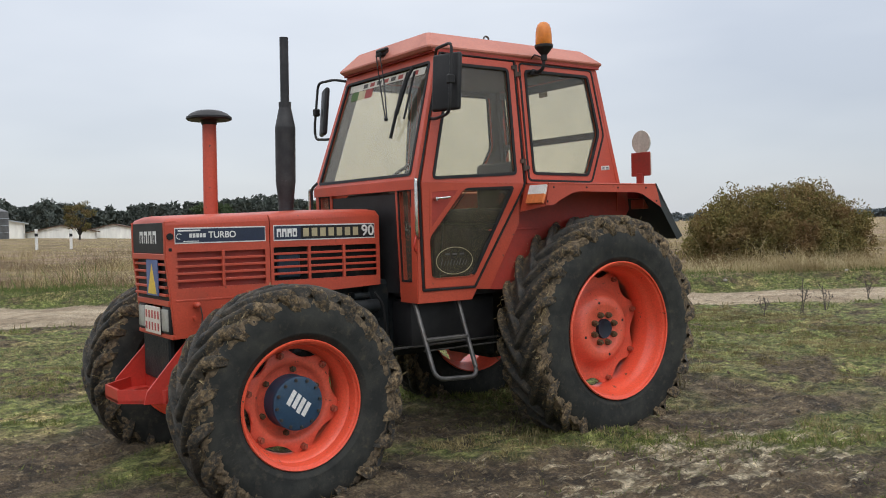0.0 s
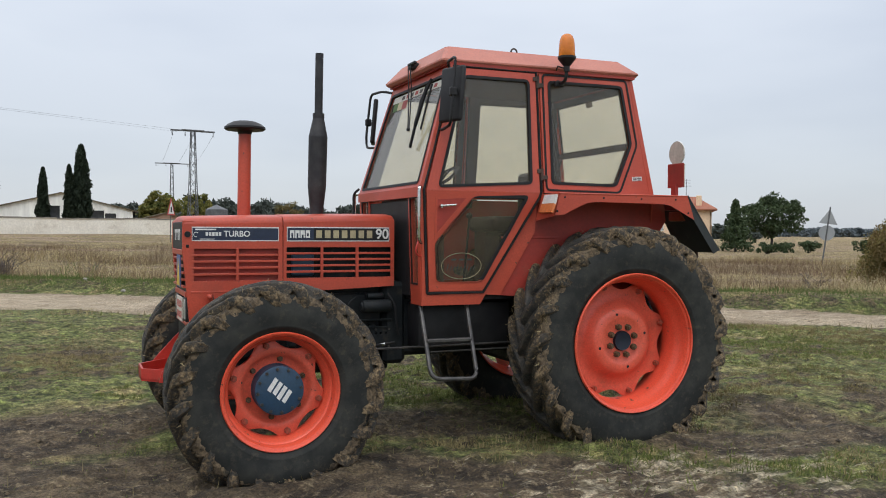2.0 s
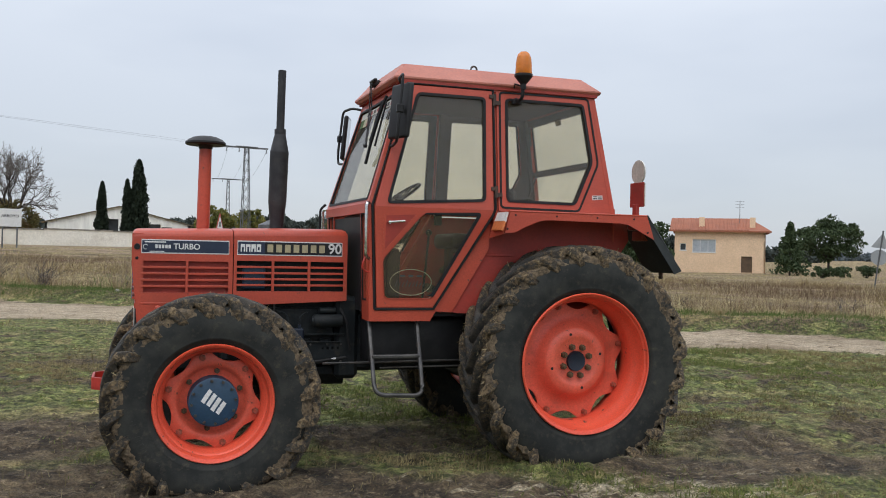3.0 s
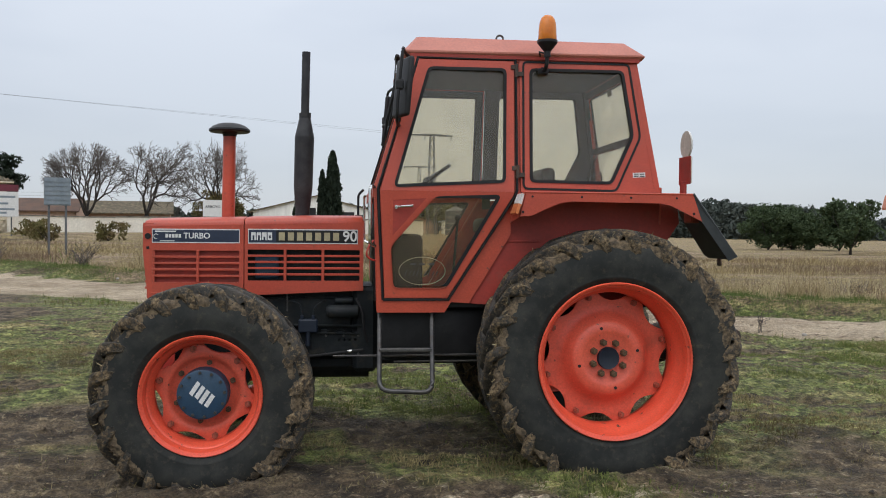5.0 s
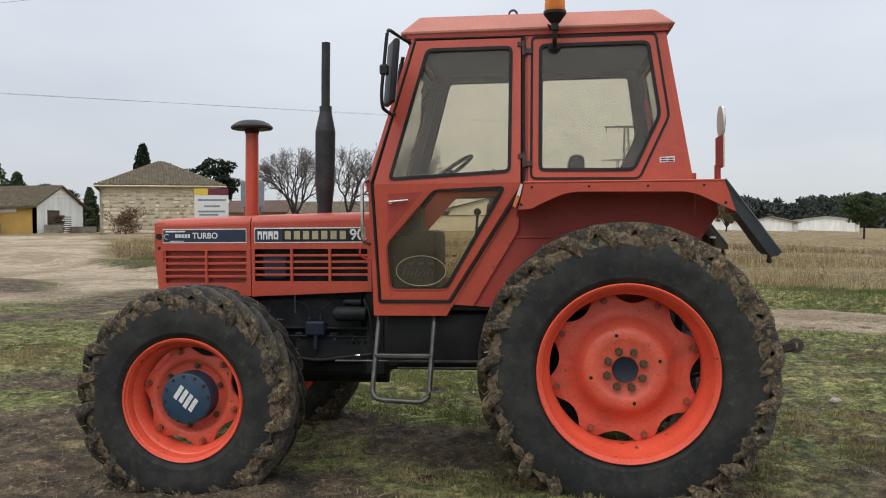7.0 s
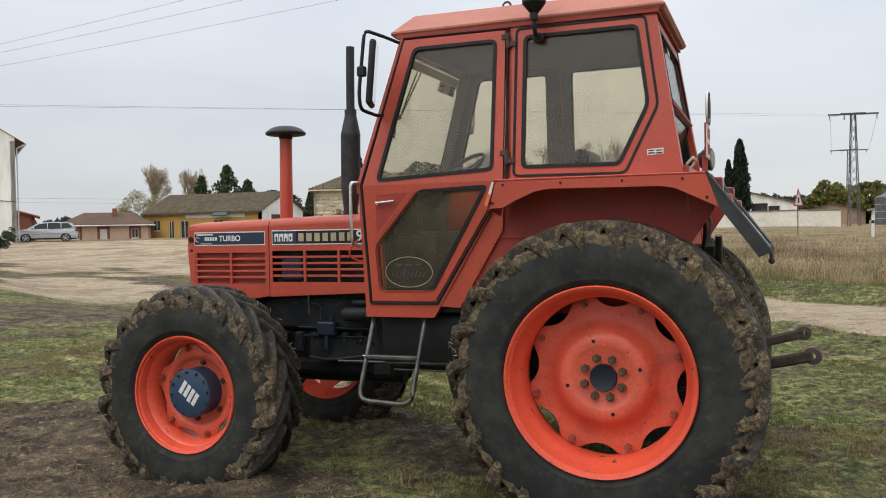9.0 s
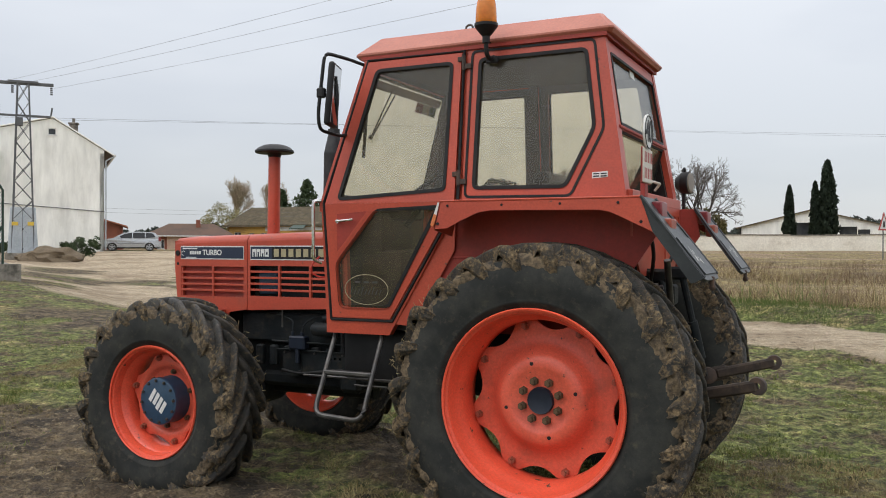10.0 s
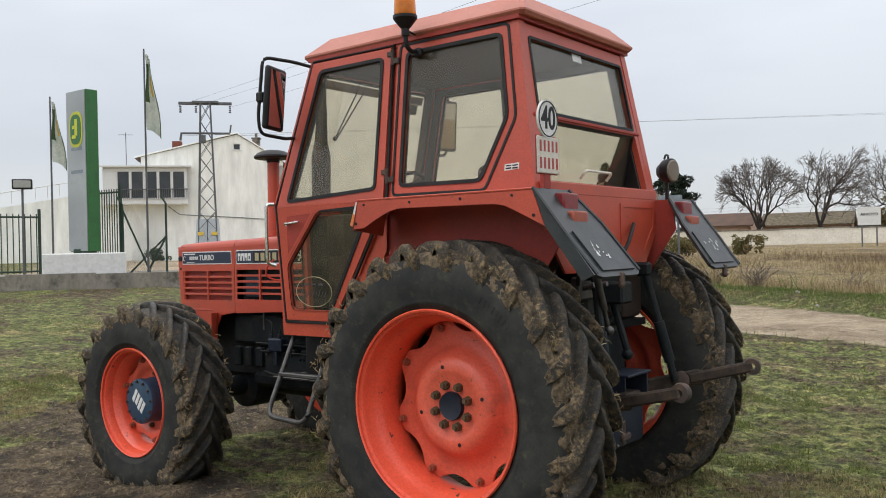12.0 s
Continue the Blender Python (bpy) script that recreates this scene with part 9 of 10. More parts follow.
    for k in range(9):
        a, b, w, h = rng.uniform(0.58, 0.84), rng.uniform(0.57, 0.78), rng.uniform(0.015, 0.075), rng.uniform(0.004, 0.016)
        tp("paint_scrape", plate([(a, b), (a + w, b + rng.uniform(-0.01, 0.02)), (a + w * 0.8, b + h), (a + w * 0.2, b + h * 0.7)], [], lambda u, v, s=s: Vector(slope(u, v, s)) + Vector((0.009, 0, 0.008)), (-0.001, 0, -0.001)), "white", "", 0, mg)
    tp("guard_hook", join(box(0.822, 0.842, s * 0.66 - 0.02, s * 0.66 + 0.02, 1.315, 1.375, 0.006), ball((0.832, s * 0.66, 1.318), 0.018)), "rust", parent=mg)
    tl = tp("tail_lamp", box(0.545, 0.602, min(s * 0.63, s * 0.77), max(s * 0.63, s * 0.77), 1.668, 1.752, 0.010, 2), "red_lens", "rear lamp with dark red and orange-red lenses", 20)
    tp("orange_lens", box(0.590, 0.648, min(s * 0.625, s * 0.765), max(s * 0.625, s * 0.765), 1.588, 1.665, 0.010, 2), "tail_lens", "", 20, tl)
# red panel over the hydraulics
tp("rear_panel", join(plate([(-0.655, 1.775), (0.655, 1.775), (0.645, 1.58), (0.46, 1.36), (-0.46, 1.36), (-0.645, 1.58)], [], lambda u, v: (0.424, u, v), (-0.012, 0, 0)), plate([(0.16, 1.735), (0.60, 1.735), (0.60, 1.60), (0.44, 1.42), (0.16, 1.42)], [[(0.18, 1.715), (0.58, 1.715), (0.58, 1.605), (0.43, 1.44), (0.18, 1.44)]], lambda u, v: (0.430, u, v), (-0.008, 0, 0)), box(0.36, 0.426, -0.655, 0.655, 1.765, 1.825, 0.004)), "paint", "", 20)

# speed disc and number plate on their post
post = tp("plate_post", join(box(0.505, 0.530, -0.825, -0.765, 1.772, 1.86, 0.003), box(0.523, 0.531, -0.89, -0.70, 1.838, 2.02, 0.003)), "old_red", "dull red post with speed disc and number plate")
bm = cyl((0.533, -0.797, 2.098), (0.541, -0.797, 2.098), 0.090, 0.090, 36)
tp("speed_disc", bm, "white", "white speed disc with black ring", 30, post)
tp("disc_back", cyl((0.529, -0.797, 2.098), (0.5335, -0.797, 2.098), 0.089, 0.089, 36), "pale_back", parent=post)
tp("disc_ring", tube([(0.5415, -0.797 + 0.082 * math.cos(t), 2.098 + 0.082 * math.sin(t)) for t in (2 * math.pi * i / 32 for i in range(33))], 0.0035, 5), "black", parent=post)
letters("40", 0.150, pose(0.5425, -0.797, 2.098, 90, 0, 90), "black", post, stretch=0.85)
pl_ = tp("number_plate", box(0.531, 0.538, -0.893, -0.700, 1.842, 2.014, 0.004), "plate", "yellowed number plate with red characters", 30, post)
for r_ in range(2):
    for k in range(5):
        tp("character_bar", box(0.537, 0.5395, -0.872 + k * 0.036, -0.857 + k * 0.036, 1.864 + r_ * 0.080, 1.916 + r_ * 0.080), "plate_red", parent=post)
# work lamp on the far wing
wl_ = tp("work_lamp", join(cyl((0.360, 0.850, 1.955), (0.40, 0.846, 1.955), 0.040, 0.072, 28), cyl((0.40, 0.846, 1.955), (0.455, 0.838, 1.955), 0.072, 0.078, 28, 0.006), tube([(0.41, 0.845, 1.775), (0.41, 0.845, 1.885)], 0.013, 8), tube([(0.41, 0.815, 2.028), (0.415, 0.825, 2.055), (0.415, 0.865, 2.055), (0.41, 0.875, 2.028)], 0.007, 6, 0.02)), "black", "round black work lamp")
tp("lamp_glass", cyl((0.4555, 0.838, 1.955), (0.462, 0.837, 1.955), 0.068, 0.060, 28), "old_lens", "", 35, wl_)

# beacon on its bracket
bea = tp("beacon_bracket", join(tube([(-0.385, -0.60, 2.600), (-0.385, -0.66, 2.575), (-0.383, -0.715, 2.60), (-0.381, -0.72, 2.70)], 0.013, 8, 0.03), cyl((-0.381, -0.72, 2.655), (-0.381, -0.72, 2.70), 0.022, 0.022, 14), tube([(-0.40, -0.60, 2.68), (-0.42, -0.66, 2.70), (-0.385, -0.70, 2.68)], 0.006, 6), box(-0.42, -0.35, -0.635, -0.60, 2.56, 2.60, 0.006)), "black", "black bracket with an amber beacon")
bm = lathe([(0.0, 0.0), (0.020, 0.0), (0.030, 0.010), (0.060, 0.048), (0.066, 0.056), (0.066, 0.072), (0.058, 0.074), (0.0, 0.074)], 28)
bm.transform(Matrix.Translation((-0.381, -0.72, 2.690)) @ Matrix.Rotation(radians(90), 4, "X"))
tp("beacon_base", bm, "black", "", 35, bea)
bm = lathe([(0.0, 0.074), (0.058, 0.074), (0.060, 0.080), (0.057, 0.150), (0.052, 0.190), (0.042, 0.216), (0.024, 0.232), (0.0, 0.236)], 28)
bm.transform(Matrix.Translation((-0.381, -0.72, 2.690)) @ Matrix.Rotation(radians(90), 4, "X"))
tp("beacon_dome", bm, "amber", "amber plastic beacon dome", 40, bea)
tp("beacon_core", cyl((-0.381, -0.72, 2.765), (-0.381, -0.72, 2.86), 0.026, 0.02, 14), "orange_lens", parent=bea)

# mirrors on their loops
for s in (-1, 1):
    mr = tp("mirror_arm", tube([(-1.245, s * 0.600, 2.632), (-1.300, s * 0.690, 2.655), (-1.330, s * 0.900, 2.655), (-1.365, s * 0.915, 2.300), (-1.365, s * 0.900, 2.205), (-1.345, s * 0.720, 2.190), (-1.335, s * 0.655, 2.200)], 0.0105, 8, 0.05), "black", "black tubular mirror arm")
    mh = box(-0.018, 0.020, -0.108, 0.108, -0.186, 0.186, 0.018, 3)
    mh.transform(pose(-1.322, s * 0.826, 2.415, 0, 5, s * -20))
    tp("mirror_case", mh, "black", "", 35, mr)
    mg_ = box(0.0195, 0.0215, -0.088, 0.088, -0.166, 0.166, 0.0)
    mg_.transform(pose(-1.322, s * 0.826, 2.415, 0, 5, s * -20))
    tp("mirror_glass", mg_, "mirror", "", 0, mr)
    tp("mirror_clamp", box(-1.375, -1.325, s * 0.905 - 0.02, s * 0.905 + 0.02, 2.39, 2.45, 0.008), "black", parent=mr)

# wiper and its motor over the windscreen
wp = tp("wiper_motor", join(box(-1.325, -1.255, -0.050, 0.030, 2.715, 2.765, 0.010, 2), box(-1.330, -1.300, -0.12, 0.02, 2.740, 2.765, 0.008)), "black", "black wiper motor with its arms")
tp("wiper_arm", join(tube([(-1.320, -0.02, 2.73), (-1.335, -0.09, 2.55), (-1.408, -0.235, 2.235)], 0.005, 6), tube([(-1.318, 0.03, 2.73), (-1.335, -0.03, 2.55), (-1.408, -0.215, 2.245)], 0.005, 6), ball((-1.412, -0.23, 2.24), 0.016)), "black", parent=wp)
tp("wiper_blade", join(tube([(-1.315, -0.44, 2.58), (-1.365, -0.36, 2.42), (-1.425, -0.30, 2.10)], 0.012, 6), tube([(-1.33, -0.40, 2.54), (-1.40, -0.34, 2.26)], 0.016, 6), tube([(-1.32, -0.46, 2.54), (-1.39, -0.42, 2.22)], 0.008, 6)), "black", parent=wp)

# ---- three-point linkage and hydraulics ----
for s in (-1, 1):
    arm = tp("lower_link", join(box(0, 0.62, -0.016, 0.016, -0.045, 0.045, 0.012), box(0.55, 0.90, -0.026, 0.026, -0.030, 0.030, 0.010)), "link", "greasy black lower lift arm with ball end")
    y0, y1, ln = s * 0.36, s * (0.47 if s < 0 else 0.55), 0.84
    arm.matrix_basis = Matrix.Translation((0.16, y0, 0.60)) @ Matrix.Rotation(math.atan2(y1 - y0, ln), 4, "Z") @ Matrix.Rotation(-math.atan2(0.20, ln), 4, "Y")
    eye = lathe([(0.018, -0.022), (0.044, -0.020), (0.048, 0.0), (0.044, 0.020), (0.018, 0.022), (0.018, -0.022)], 20)
    eye.transform(Matrix.Translation((0.90, 0, 0)))
    tp("ball_end", eye, "rust", parent=arm)
    bol = lathe([(0.0, -0.035), (0.035, -0.035), (0.050, -0.030), (0.050, 0.030), (0.0, 0.035)], 20)
    bol.transform(Matrix.Translation((0.50, 0, 0)))
    tp("pivot_pin", bol, "rust", parent=arm)
    tp("lift_rod", join(tube([(0.50, s * 0.30, 1.36), (0.62, s * 0.41, 0.72)], 0.022, 10), cyl((0.555, s * 0.352, 1.06), (0.60, s * 0.392, 0.83), 0.032, 0.032, 12)), "engine", "dark blue lift rod")
    tp("lift_lever", join(box(0.14, 0.54, s * 0.30 - 0.025, s * 0.30 + 0.025, 1.32, 1.40, 0.015), cyl((0.16, s * 0.20, 1.36), (0.16, s * 0.34, 1.36), 0.06, 0.06, 16)), "engine")
    tp("check_chain", tube([(0.30, s * 0.20, 0.52), (0.46, s * 0.38, 0.60), (0.60, s * 0.43, 0.66)], 0.010, 6), "rust")
tp("top_link", join(tube([(0.42, 0.05, 1.20), (0.50, 0.06, 0.92)], 0.02, 8), ball((0.50, 0.06, 0.90), 0.032), box(0.40, 0.52, -0.03, 0.10, 1.18, 1.30, 0.012)), "engine")
tp("hydraulic_couplings", join(*[cyl((0.44, -0.34 + 0.07 * k, 1.28), (0.52, -0.34 + 0.07 * k, 1.30), 0.018, 0.014, 10) for k in range(3)], box(0.40, 0.46, -0.38, -0.16, 1.22, 1.34, 0.01)), "steel")
tp("lift_cylinder", join(cyl((0.56, -0.435, 1.45), (0.56, -0.315, 1.17), 0.019, 0.019, 12), cyl((0.56, -0.325, 1.19), (0.56, -0.280, 1.09), 0.012, 0.012, 10), ball((0.56, -0.27, 1.06), 0.028)), "steel", "dull hydraulic rod")
tp("drawbar", join(box(0.20, 0.52, -0.05, 0.05, 0.44, 0.48, 0.008), box(0.36, 0.54, -0.16, 0.16, 0.62, 0.70, 0.01), cyl((0.49, 0, 0.42), (0.49, 0, 0.54), 0.018, 0.018, 10)), "rust")
tp("hitch_frame", join(box(0.34, 0.50, -0.26, 0.26, 0.40, 0.62, 0.03, 2), box(0.30, 0.44, -0.34, 0.34, 0.50, 0.58, 0.02)), "hub_dark", "dark blue hitch frame under the gearbox")
tp("power_shaft_guard", join(box(0.40, 0.60, -0.14, 0.14, 0.80, 0.815, 0.004), box(0.40, 0.58, -0.14, -0.128, 0.68, 0.81, 0.003), box(0.40, 0.58, 0.128, 0.14, 0.68, 0.81, 0.003)), "hub_dark")
for line in ([(0.46, -0.40, 1.30), (0.50, -0.46, 1.50), (0.46, -0.50, 1.66)], [(0.44, 0.0, 1.34), (0.50, 0.10, 1.50), (0.44, 0.30, 1.62)]):
    tp("rear_hose", tube(line, 0.011, 8, 0.08), "seal", "black rubber hose")
tp("starter_cable", tube([(-1.495, -0.70, 1.46), (-1.53, -0.73, 1.42), (-1.545, -0.73, 1.36), (-1.50, -0.69, 1.33), (-1.47, -0.66, 1.33)], 0.006, 6, 0.03), "bracket", "thin red cable loop")

# ---- grass, straw and stones ----
def blades(rs, x, y, h, w, lean, bend=0.5):
    """Two-piece tapered blades: a quad below and a tip; returns quads (n, 4, 3) twice over."""
    n = len(x)
    z = ground_z(x, y) - 0.006
    a = rs.uniform(0, 2 * np.pi, n)
    ux, uy = np.cos(a) * w / 2, np.sin(a) * w / 2
    b = rs.uniform(0, 2 * np.pi, n)
    l = np.abs(rs.normal(0, lean, n))
    mx, my, mz = np.cos(b) * l * h * 0.4, np.sin(b) * l * h * 0.4, h * 0.55
    tx, ty, tz = np.cos(b) * l * h * (1 + bend), np.sin(b) * l * h * (1 + bend), h / np.sqrt(1 + l * l)
    p = lambda dx, dy, dz, s: np.stack([x + dx + ux * s, y + dy + uy * s, z + dz], 1)
    o = np.zeros(n)
    lo = np.stack([p(o, o, o, -1), p(o, o, o, 1), p(mx, my, mz, 0.75), p(mx, my, mz, -0.75)], 1)
    hi = np.stack([p(mx, my, mz, -0.75), p(mx, my, mz, 0.75), p(tx, ty, tz, 0.15), p(tx, ty, tz, -0.15)], 1)
    v = np.stack([lo, hi], 1)          # n, 2, 4, 3
    return v


def blade_mesh(name, v, mat):
    """Blades with shared middle corners, so that each is one island."""
    n = len(v)
    co = np.concatenate([v[:, 0, :2], v[:, 0, 2:][:, ::-1], v[:, 1, 2:][:, ::-1]], 1)      # bl, br, ml, mr, tl, tr
    me = bpy.data.meshes.new(name)
    me.vertices.add(n * 6)
    me.vertices.foreach_set("co", co.astype(np.float32).ravel())
    base = (np.arange(n) * 6)[:, None]
    q = np.concatenate([base + np.array([[0, 1, 3, 2]]), base + np.array([[2, 3, 5, 4]])], 1).reshape(-1, 4)
    me.loops.add(q.size)
    me.loops.foreach_set("vertex_index", q.astype(np.int32).ravel())
    me.polygons.add(len(q))
    me.polygons.foreach_set("loop_start", np.arange(0, q.size, 4, dtype=np.int32))
    me.update(calc_edges=True)
    me.materials.append(M[mat])
    return me


rs = np.random.RandomState(3)


def scatter(n, x0, x1, y0, y1):
    return rs.uniform(x0, x1, n), rs.uniform(y0, y1, n)


def clear_of_wheels(x, y):
    ok = np.ones(len(x), bool)
    for cx, cy, a, b in ((0, -0.85, 0.34, 0.26), (0, 0.85, 0.34, 0.26), (-2.5, -0.87, 0.28, 0.22), (-2.5, 0.87, 0.28, 0.22)):
        ok &= ((x - cx) / a) ** 2 + ((y - cy) / b) ** 2 > 1
    return ok


def short_blades(rs, x, y, h, w, lean):
    """One tapered quad a blade."""
    n = len(x)
    zz = ground_z(x, y) - 0.004
    a, b = rs.uniform(0, 2 * np.pi, n), rs.uniform(0, 2 * np.pi, n)
    ux, uy = np.cos(a) * w / 2, np.sin(a) * w / 2
    l = np.abs(rs.normal(0, lean, n))
    hz = h / np.sqrt(1 + l * l)
    tx, ty = np.cos(b) * l * hz, np.sin(b) * l * hz
    q = lambda dx, dy, dz, s: np.stack([x + dx + ux * s, y + dy + uy * s, zz + dz], 1)
    o = np.zeros(n)
    return np.stack([q(o, o, o, -1), q(o, o, o, 1), q(tx, ty, hz, 0.25), q(tx, ty, hz, -0.25)], 1)


def turf(n, x0, x1, y0, y1, inner=None):
    x, y = scatter(n, x0, x1, y0, y1)
    road, mud, dry = zones(x, y)
    dens = (1 - smooth(0.15, 0.6, road)) * (1 - 0.90 * smooth(0.20, 0.65, mud)) * (y < road_near(x) + 0.3)
    tuft = 0.7 * lump(x, y, 1.1, 31) + 0.7 * lump(x, y, 3.3, 32) + 0.9 * lump(x, y, 9.0, 36) + 0.5 * lump(x, y, 21.0, 37)
    dens = dens * (0.03 + 0.97 * smooth(-0.15, 0.45, tuft))
    keep = (rs.uniform(size=len(x)) < dens) & clear_of_wheels(x, y)
    if inner:
        keep &= ~((x > inner[0]) & (x < inner[1]) & (y > inner[2]) & (y < inner[3]))
    x, y, tuft = x[keep], y[keep], tuft[keep]
    h = rs.uniform(0.012, 0.040, len(x)) * (0.50 + 0.90 * smooth(-0.2, 1.1, tuft)) * np.where(y > road_near(x) - 1.6, 1.8, 1.0)
    g = smooth(-0.30, 0.40, lump(x, y, 0.55, 34) + 0.45 * lump(x, y, 1.9, 35) + 0.12 + 0.22 * smooth(0.3, 3.0, x))
    return x, y, h, g > rs.uniform(size=len(x)) * 1.05


NEAR = (-8.0, 7.5, -4.0, 5.0)
tg, ty_ = [], []
for cnt, area, inner, wide in ((620000, NEAR, None, 1.0), (330000, (-24, 16, -4, 22), NEAR, 1.7)):
    x, y, h, g = turf(cnt, *area, inner)
    v = short_blades(rs, x, y, h * (1.0 if inner is None else 1.25), rs.uniform(0.005, 0.012, len(x)) * wide, 2.0)
    tg.append(v[g])
    ty_.append(v[~g])
tagged(new("turf", faces_mesh("turf", np.concatenate(tg), "green_grass", 4)), "short green trampled grass round the tractor", "grass", "", "stuff")
tagged(new("yellow_turf", faces_mesh("yellow_turf", np.concatenate(ty_), "dry_grass", 4)), "short yellowed trampled grass round the tractor", "grass", "", "stuff")
# flat straw litter on the mud
x, y = scatter(120000, -11, 10, -4.0, 8)
lt = smooth(-0.1, 0.5, lump(x, y, 1.3, 61) + 0.4 * lump(x, y, 4.0, 62))
keep = (zones(x, y)[0] < 0.4) & clear_of_wheels(x, y) & (rs.uniform(size=len(x)) < (0.10 + 0.75 * lt) * (1 - 0.7 * smooth(0.2, 0.7, zones(x, y)[1])))
x, y = x[keep], y[keep]
v = short_blades(rs, x, y, rs.uniform(0.02, 0.08, len(x)), rs.uniform(0.003, 0.006, len(x)), 6.0)
v[:, 2:, 2] += 0.006
tagged(new("straw_litter", faces_mesh("straw_litter", v, "dry_grass", 4)), "dead straw lying flat on the trodden ground", "straw", "", "stuff")

# tall dry grass beyond the track
x, y = scatter(420000, -34, 46, 2, 62)
road, mud, dry = zones(x, y)
f = y - road_far(x)
rr = np.hypot(x, y + 5.5)
clump = smooth(-0.20, 0.60, 0.8 * lump(x, y, 0.38, 41) + 0.5 * lump(x, y, 1.1, 44) + 0.4 * lump(x, y, 2.6, 42))
dens = smooth(0.0, 0.3, f) * (1 - smooth(0.1, 0.4, road)) * (0.10 + 0.90 * clump) * np.clip(26 / rr, 0.25, 1) * (1 - smooth(48, 62, rr))
dens *= np.where(np.degrees(np.arctan2(y, x)) > 140, 0.15, 1.0)
band = lump((0.85 * x - 0.52 * y) * 0.09, f * 0.42, 1.0, 47) + 0.5 * lump(x, y, 0.5, 48)
dens *= 0.05 + 0.95 * smooth(-0.10, 0.35, band)
keep = rs.uniform(size=len(x)) < dens
x, y, f, rr, clump = x[keep], y[keep], f[keep], rr[keep], clump[keep]
low_edge = smooth(0.2, 2.6, f)
h = rs.uniform(0.08, 0.44, len(x)) * (0.35 + 0.65 * low_edge) * (0.30 + 1.10 * clump)
near_bush = np.exp(-(((x - 15.2) / 3.2) ** 2 + ((y - 6.6) / 1.4) ** 2))
h *= 1 + 1.0 * near_bush + 0.9 * smooth(0.75, 1.0, clump) * np.exp(-((f - 3.0) / 2.2) ** 2)
w = rs.uniform(0.006, 0.013, len(x)) * np.clip(rr / 20, 1, 3)
v = blades(rs, x, y, h, w, 0.85, 0.7)
h_low = np.where(f < 1.7, 0.55, 1.0)
v[..., 2] = ground_z(x, y)[:, None, None] + (v[..., 2] - ground_z(x, y)[:, None, None]) * h_low[:, None, None]
green = (f < 1.5 + 0.9 * lump(x, y, 0.6, 43)) & (rs.uniform(size=len(x)) < 0.85)
tagged(new("dry_grass", blade_mesh("dry_grass", v[~green], "straw")), "tall dry straw-coloured grass beyond the track", "grass", "", "stuff")
tagged(new("verge_grass", blade_mesh("verge_grass", v[green], "verge")), "green grass on the verge behind the track", "grass", "", "stuff")
# pale tussocks along the track and round the bush
tr = np.random.RandomState(71)
tx = np.concatenate([tr.uniform(12.0, 20.5, 230), tr.uniform(2.0, 24.0, 240), tr.uniform(-9.0, 3.0, 120)])
tf = np.concatenate([tr.uniform(1.6, 4.4, 230), 1.6 + 7.0 * tr.uniform(0, 1, 240) ** 1.5, 2.4 + 8.0 * tr.uniform(0, 1, 120)])
ty0 = road_far(tx) + tf
keep = np.hypot((tx - 17.6) / 2.6, (ty0 - 9.3) / 2.2) > 0.95
tx, ty0 = tx[keep], ty0[keep]
size = 0.35 + 1.0 * tr.uniform(0, 1, len(tx)) ** 2
per = 70
cx, cy, cs_ = np.repeat(tx, per), np.repeat(ty0, per), np.repeat(size, per)
x, y = cx + tr.normal(0, 0.14, len(cx)) * cs_, cy + tr.normal(0, 0.14, len(cx)) * cs_
v = blades(tr, x, y, tr.uniform(0.18, 0.52, len(x)) * cs_, tr.uniform(0.005, 0.010, len(x)), 0.75, 1.0)
tagged(new("tussocks", blade_mesh("tussocks", v, "pale_straw")), "pale dry grass tussocks on the bank behind the track", "grass", "", "stuff")
# close green grass along the track's far edge
x = rs.uniform(-16, 24, 95000)
f = rs.uniform(0.0, 1.0, len(x)) ** 1.3 * 2.4
y = road_far(x) + f
keep = (zones(x, y)[0] < 0.5) & (rs.uniform(size=len(x)) < 0.35 + 0.65 * smooth(-0.3, 0.3, lump(x, y, 0.9, 45) + 0.4 * lump(x, y, 3.0, 46)))
x, y, f = x[keep], y[keep], f[keep]
v = short_blades(rs, x, y, rs.uniform(0.03, 0.12, len(x)) * (0.5 + 0.3 * f), rs.uniform(0.008, 0.016, len(x)), 1.2)
tagged(new("bank_grass", faces_mesh("bank_grass", v, "verge", 4)), "close green grass along the far edge of the track", "grass", "", "stuff")
# brown weeds and brambles in patches
x, y = scatter(150000, -30, 30, 8, 48)
f = y - road_far(x)
c2 = smooth(-0.10, 0.45, lump(x, y, 0.33, 51) + 0.4 * lump(x, y, 1.1, 52))
keep = (rs.uniform(size=len(x)) < c2 * 0.85 * smooth(1.6, 3.0, f)) & (zones(x, y)[0] < 0.2)
x, y = x[keep], y[keep]
v = blades(rs, x, y, rs.uniform(0.15, 0.50, len(x)), rs.uniform(0.006, 0.014, len(x)), 0.8, 0.4)
tagged(new("bramble_patch", blade_mesh("bramble_patch", v, "scrub")), "patches of brown leafless brambles in the field", "weeds", "", "stuff")


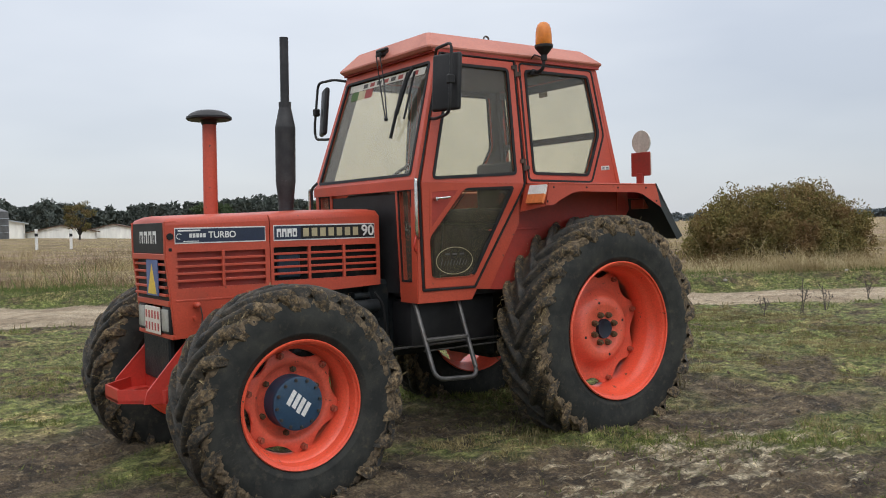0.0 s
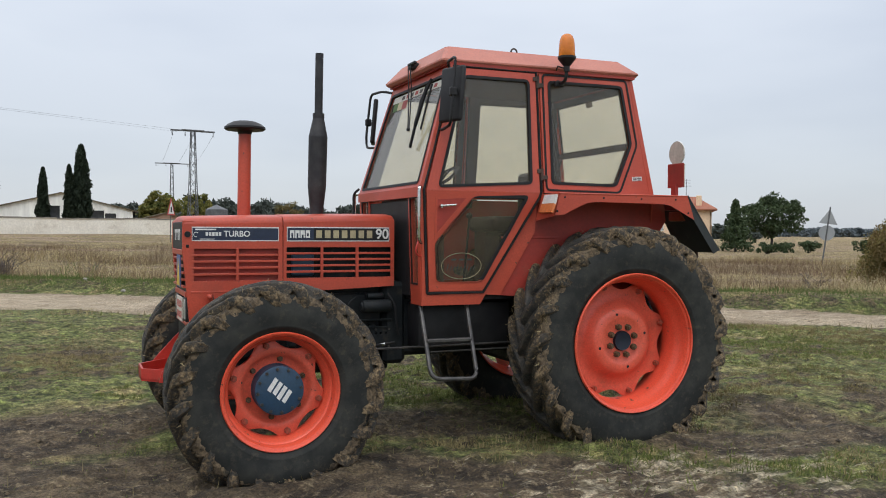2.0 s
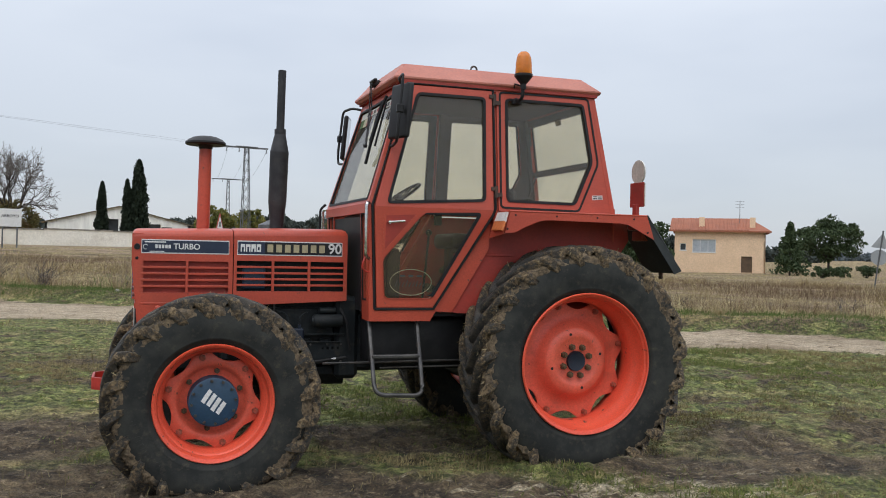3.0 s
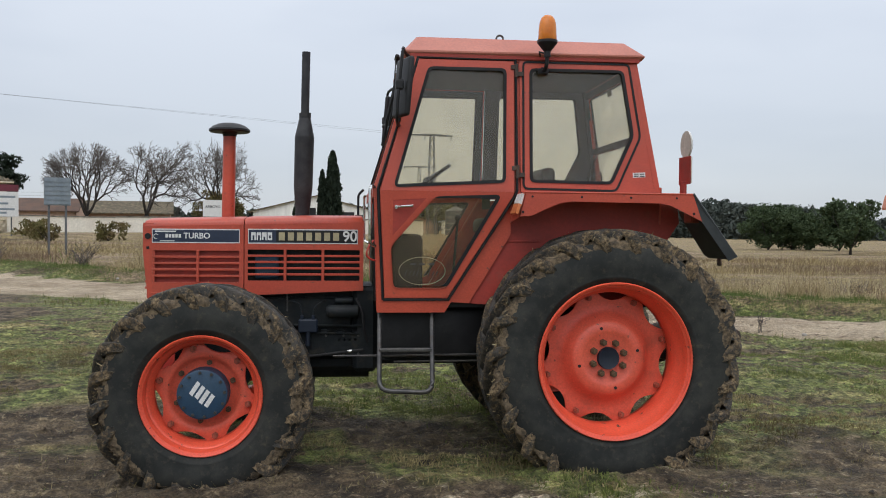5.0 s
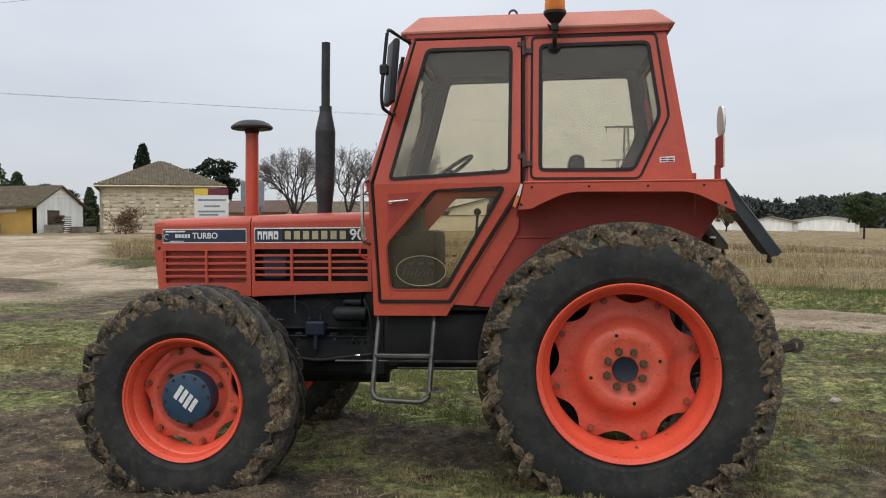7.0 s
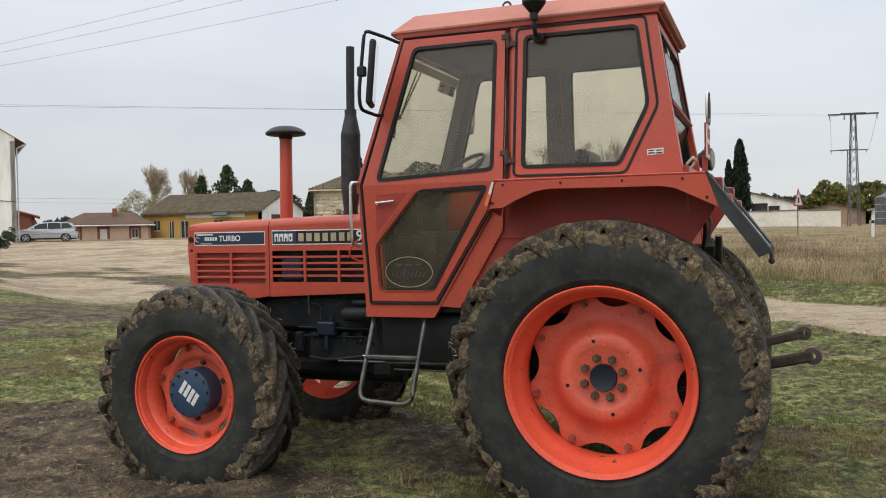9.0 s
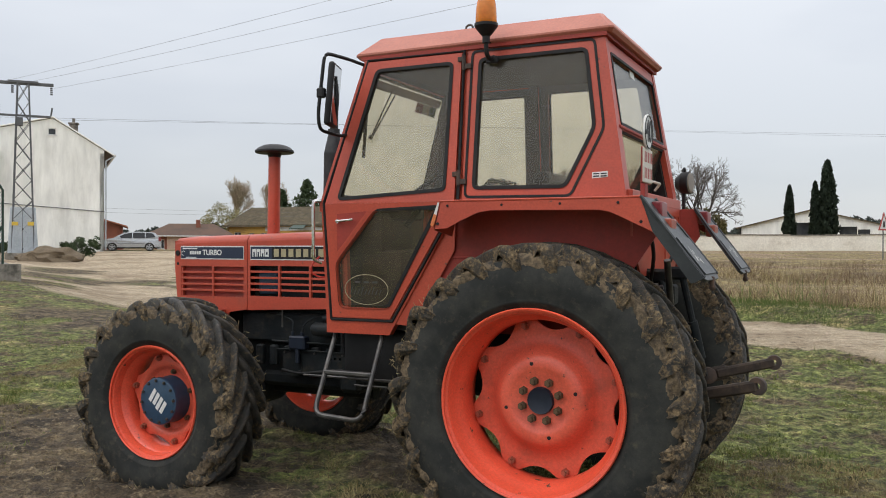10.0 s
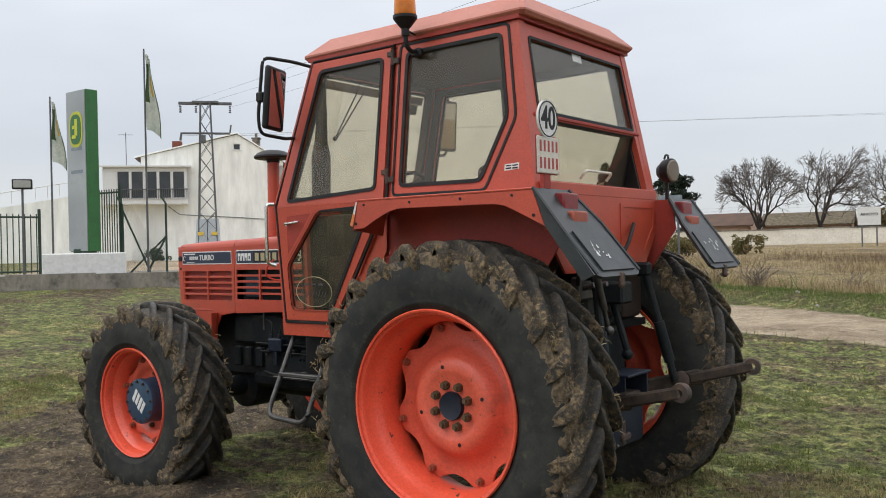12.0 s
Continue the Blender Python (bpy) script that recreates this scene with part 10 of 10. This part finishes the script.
def dead_bramble(x, y, h, seed):
    rng, segs = random.Random(seed), []
    t = thing("dead_shrub", "leafless brown bramble on the bank", "shrub", pose(x, y, gz(x, y) - 0.03), "dead shrubs on the bank")
    for k in range(46):
        a = rng.uniform(0, 6.283)
        d = Vector((math.cos(a) * rng.uniform(0.3, 1.0), math.sin(a) * rng.uniform(0.3, 1.0), rng.uniform(0.5, 1.2))) * h
        m = d * 0.5 + Vector((rng.gauss(0, 0.08), rng.gauss(0, 0.08), 0.08))
        segs += [((rng.uniform(-0.15, 0.15), rng.uniform(-0.15, 0.15), 0), m[:], 0.009, 0.007), (m[:], d[:], 0.007, 0.004)]
    part("stem_tangle", limb_mesh("stem_tangle", segs, "twig"), None, t)


for k, (x_, y_, h_) in enumerate(((-6.8, 20.6, 0.85), (-5.4, 20.2, 0.7), (-13.0, 24.0, 0.8), (-3.2, 21.4, 0.6), (9.5, 12.0, 0.55), (12.6, 9.6, 0.5), (-9.8, 22.6, 0.75), (3.0, 17.5, 0.6))):
    dead_bramble(x_, y_, h_, 200 + k)



def weed(x, y, h, seed):
    rng, segs = random.Random(seed), []
    t = thing("dead_weed", "thin dead brown weed beside the gravel track", "weed", pose(x, y, gz(x, y) - 0.02), "dead weeds by the track")
    for k in range(4):
        a = rng.uniform(0, 6.283)
        top = Vector((math.cos(a) * 0.16 * h, math.sin(a) * 0.16 * h, h * rng.uniform(0.6, 1.0)))
        m = top * 0.5 + Vector((rng.gauss(0, 0.01), rng.gauss(0, 0.01), 0))
        segs += [((rng.uniform(-0.03, 0.03), rng.uniform(-0.03, 0.03), 0), m[:], 0.006, 0.005), (m[:], top[:], 0.005, 0.004)]
        for j in range(5):
            p = m.lerp(top, j / 5)
            q = p + Vector((rng.gauss(0, 0.05), rng.gauss(0, 0.05), rng.uniform(0.02, 0.08)))
            segs += [(p[:], q[:], 0.004, 0.003), (q[:], (q + Vector((0, 0, 0.02)))[:], 0.008, 0.006)]
    part("stem_tangle", limb_mesh("stem_tangle", segs, "twig"), None, t)


for k, (x_, y_, h_) in enumerate(((7.6, 2.3, 0.55), (8.1, 2.2, 0.40), (7.2, 2.7, 0.30), (4.75, 6.6, 0.28), (10.6, 2.9, 0.35), (9.2, 1.6, 0.25))):
    weed(x_, y_, h_, 300 + k)

# scattered stones and clods
shapes = []
for k in range(5):
    bm = bmesh.new()
    bmesh.ops.create_icosphere(bm, subdivisions=2, radius=1.0)
    for v_ in bm.verts:
        v_.co *= 1 + 0.35 * noise.noise(v_.co * 1.3 + Vector((k * 7, 0, 0)))
        v_.co.z *= 0.6
    shapes.append(data_of("stone", bm, "rock", 40))
rng = random.Random(9)
for x_, y_, s_ in ((13.6, 5.0, 0.05), (2.4, 13.6, 0.04), (-2.6, 15.6, 0.06), (11.0, 6.2, 0.05), (2.0, 1.9, 0.05), (-8.0, 19.5, 0.06), (5.2, 6.1, 0.05), (-3.4, 17.0, 0.07)):
    o = new("stone", rng.choice(shapes))
    o.matrix_basis = Matrix.LocRotScale((x_, y_, gz(x_, y_) + s_ * 0.2), Euler((0, 0, rng.uniform(0, 6))), (s_, s_ * 0.8, s_))
    tagged(o, "pale loose stone beside the gravel track", "stone", "loose stones")
x, y = scatter(16000, -9, 9, -4, 4.5)
road, mud, dry = zones(x, y)
keep = (rs.uniform(size=len(x)) < 0.08 + 0.75 * mud) & clear_of_wheels(x, y)
x, y = x[keep], y[keep]
s = (0.004 + 0.020 * rs.uniform(0, 1, len(x)) ** 2)[:, None, None]
oct_ = np.array([[1, 0, 0], [0, 1, 0], [-1, 0, 0], [0, -1, 0], [0, 0, 0.8], [0, 0, -0.8]], float)
co = np.stack([x, y, ground_z(x, y)], 1)[:, None, :] + oct_[None] * s * rs.uniform(0.6, 1.4, (len(x), 6, 1))
tri_i = np.array([[0, 1, 4], [1, 2, 4], [2, 3, 4], [3, 0, 4], [1, 0, 5], [2, 1, 5], [3, 2, 5], [0, 3, 5]])
me = bpy.data.meshes.new("clods")
me.vertices.add(len(x) * 6)
me.vertices.foreach_set("co", co.astype(np.float32).ravel())
t_ = ((np.arange(len(x)) * 6)[:, None, None] + tri_i[None]).reshape(-1, 3)
me.loops.add(t_.size)
me.loops.foreach_set("vertex_index", t_.astype(np.int32).ravel())
me.polygons.add(len(t_))
me.polygons.foreach_set("loop_start", np.arange(0, t_.size, 3, dtype=np.int32))
me.update(calc_edges=True)
me.materials.append(M["mud"])
tagged(new("clods", me), "small clods of dry mud round the tyres", "soil", "", "stuff")
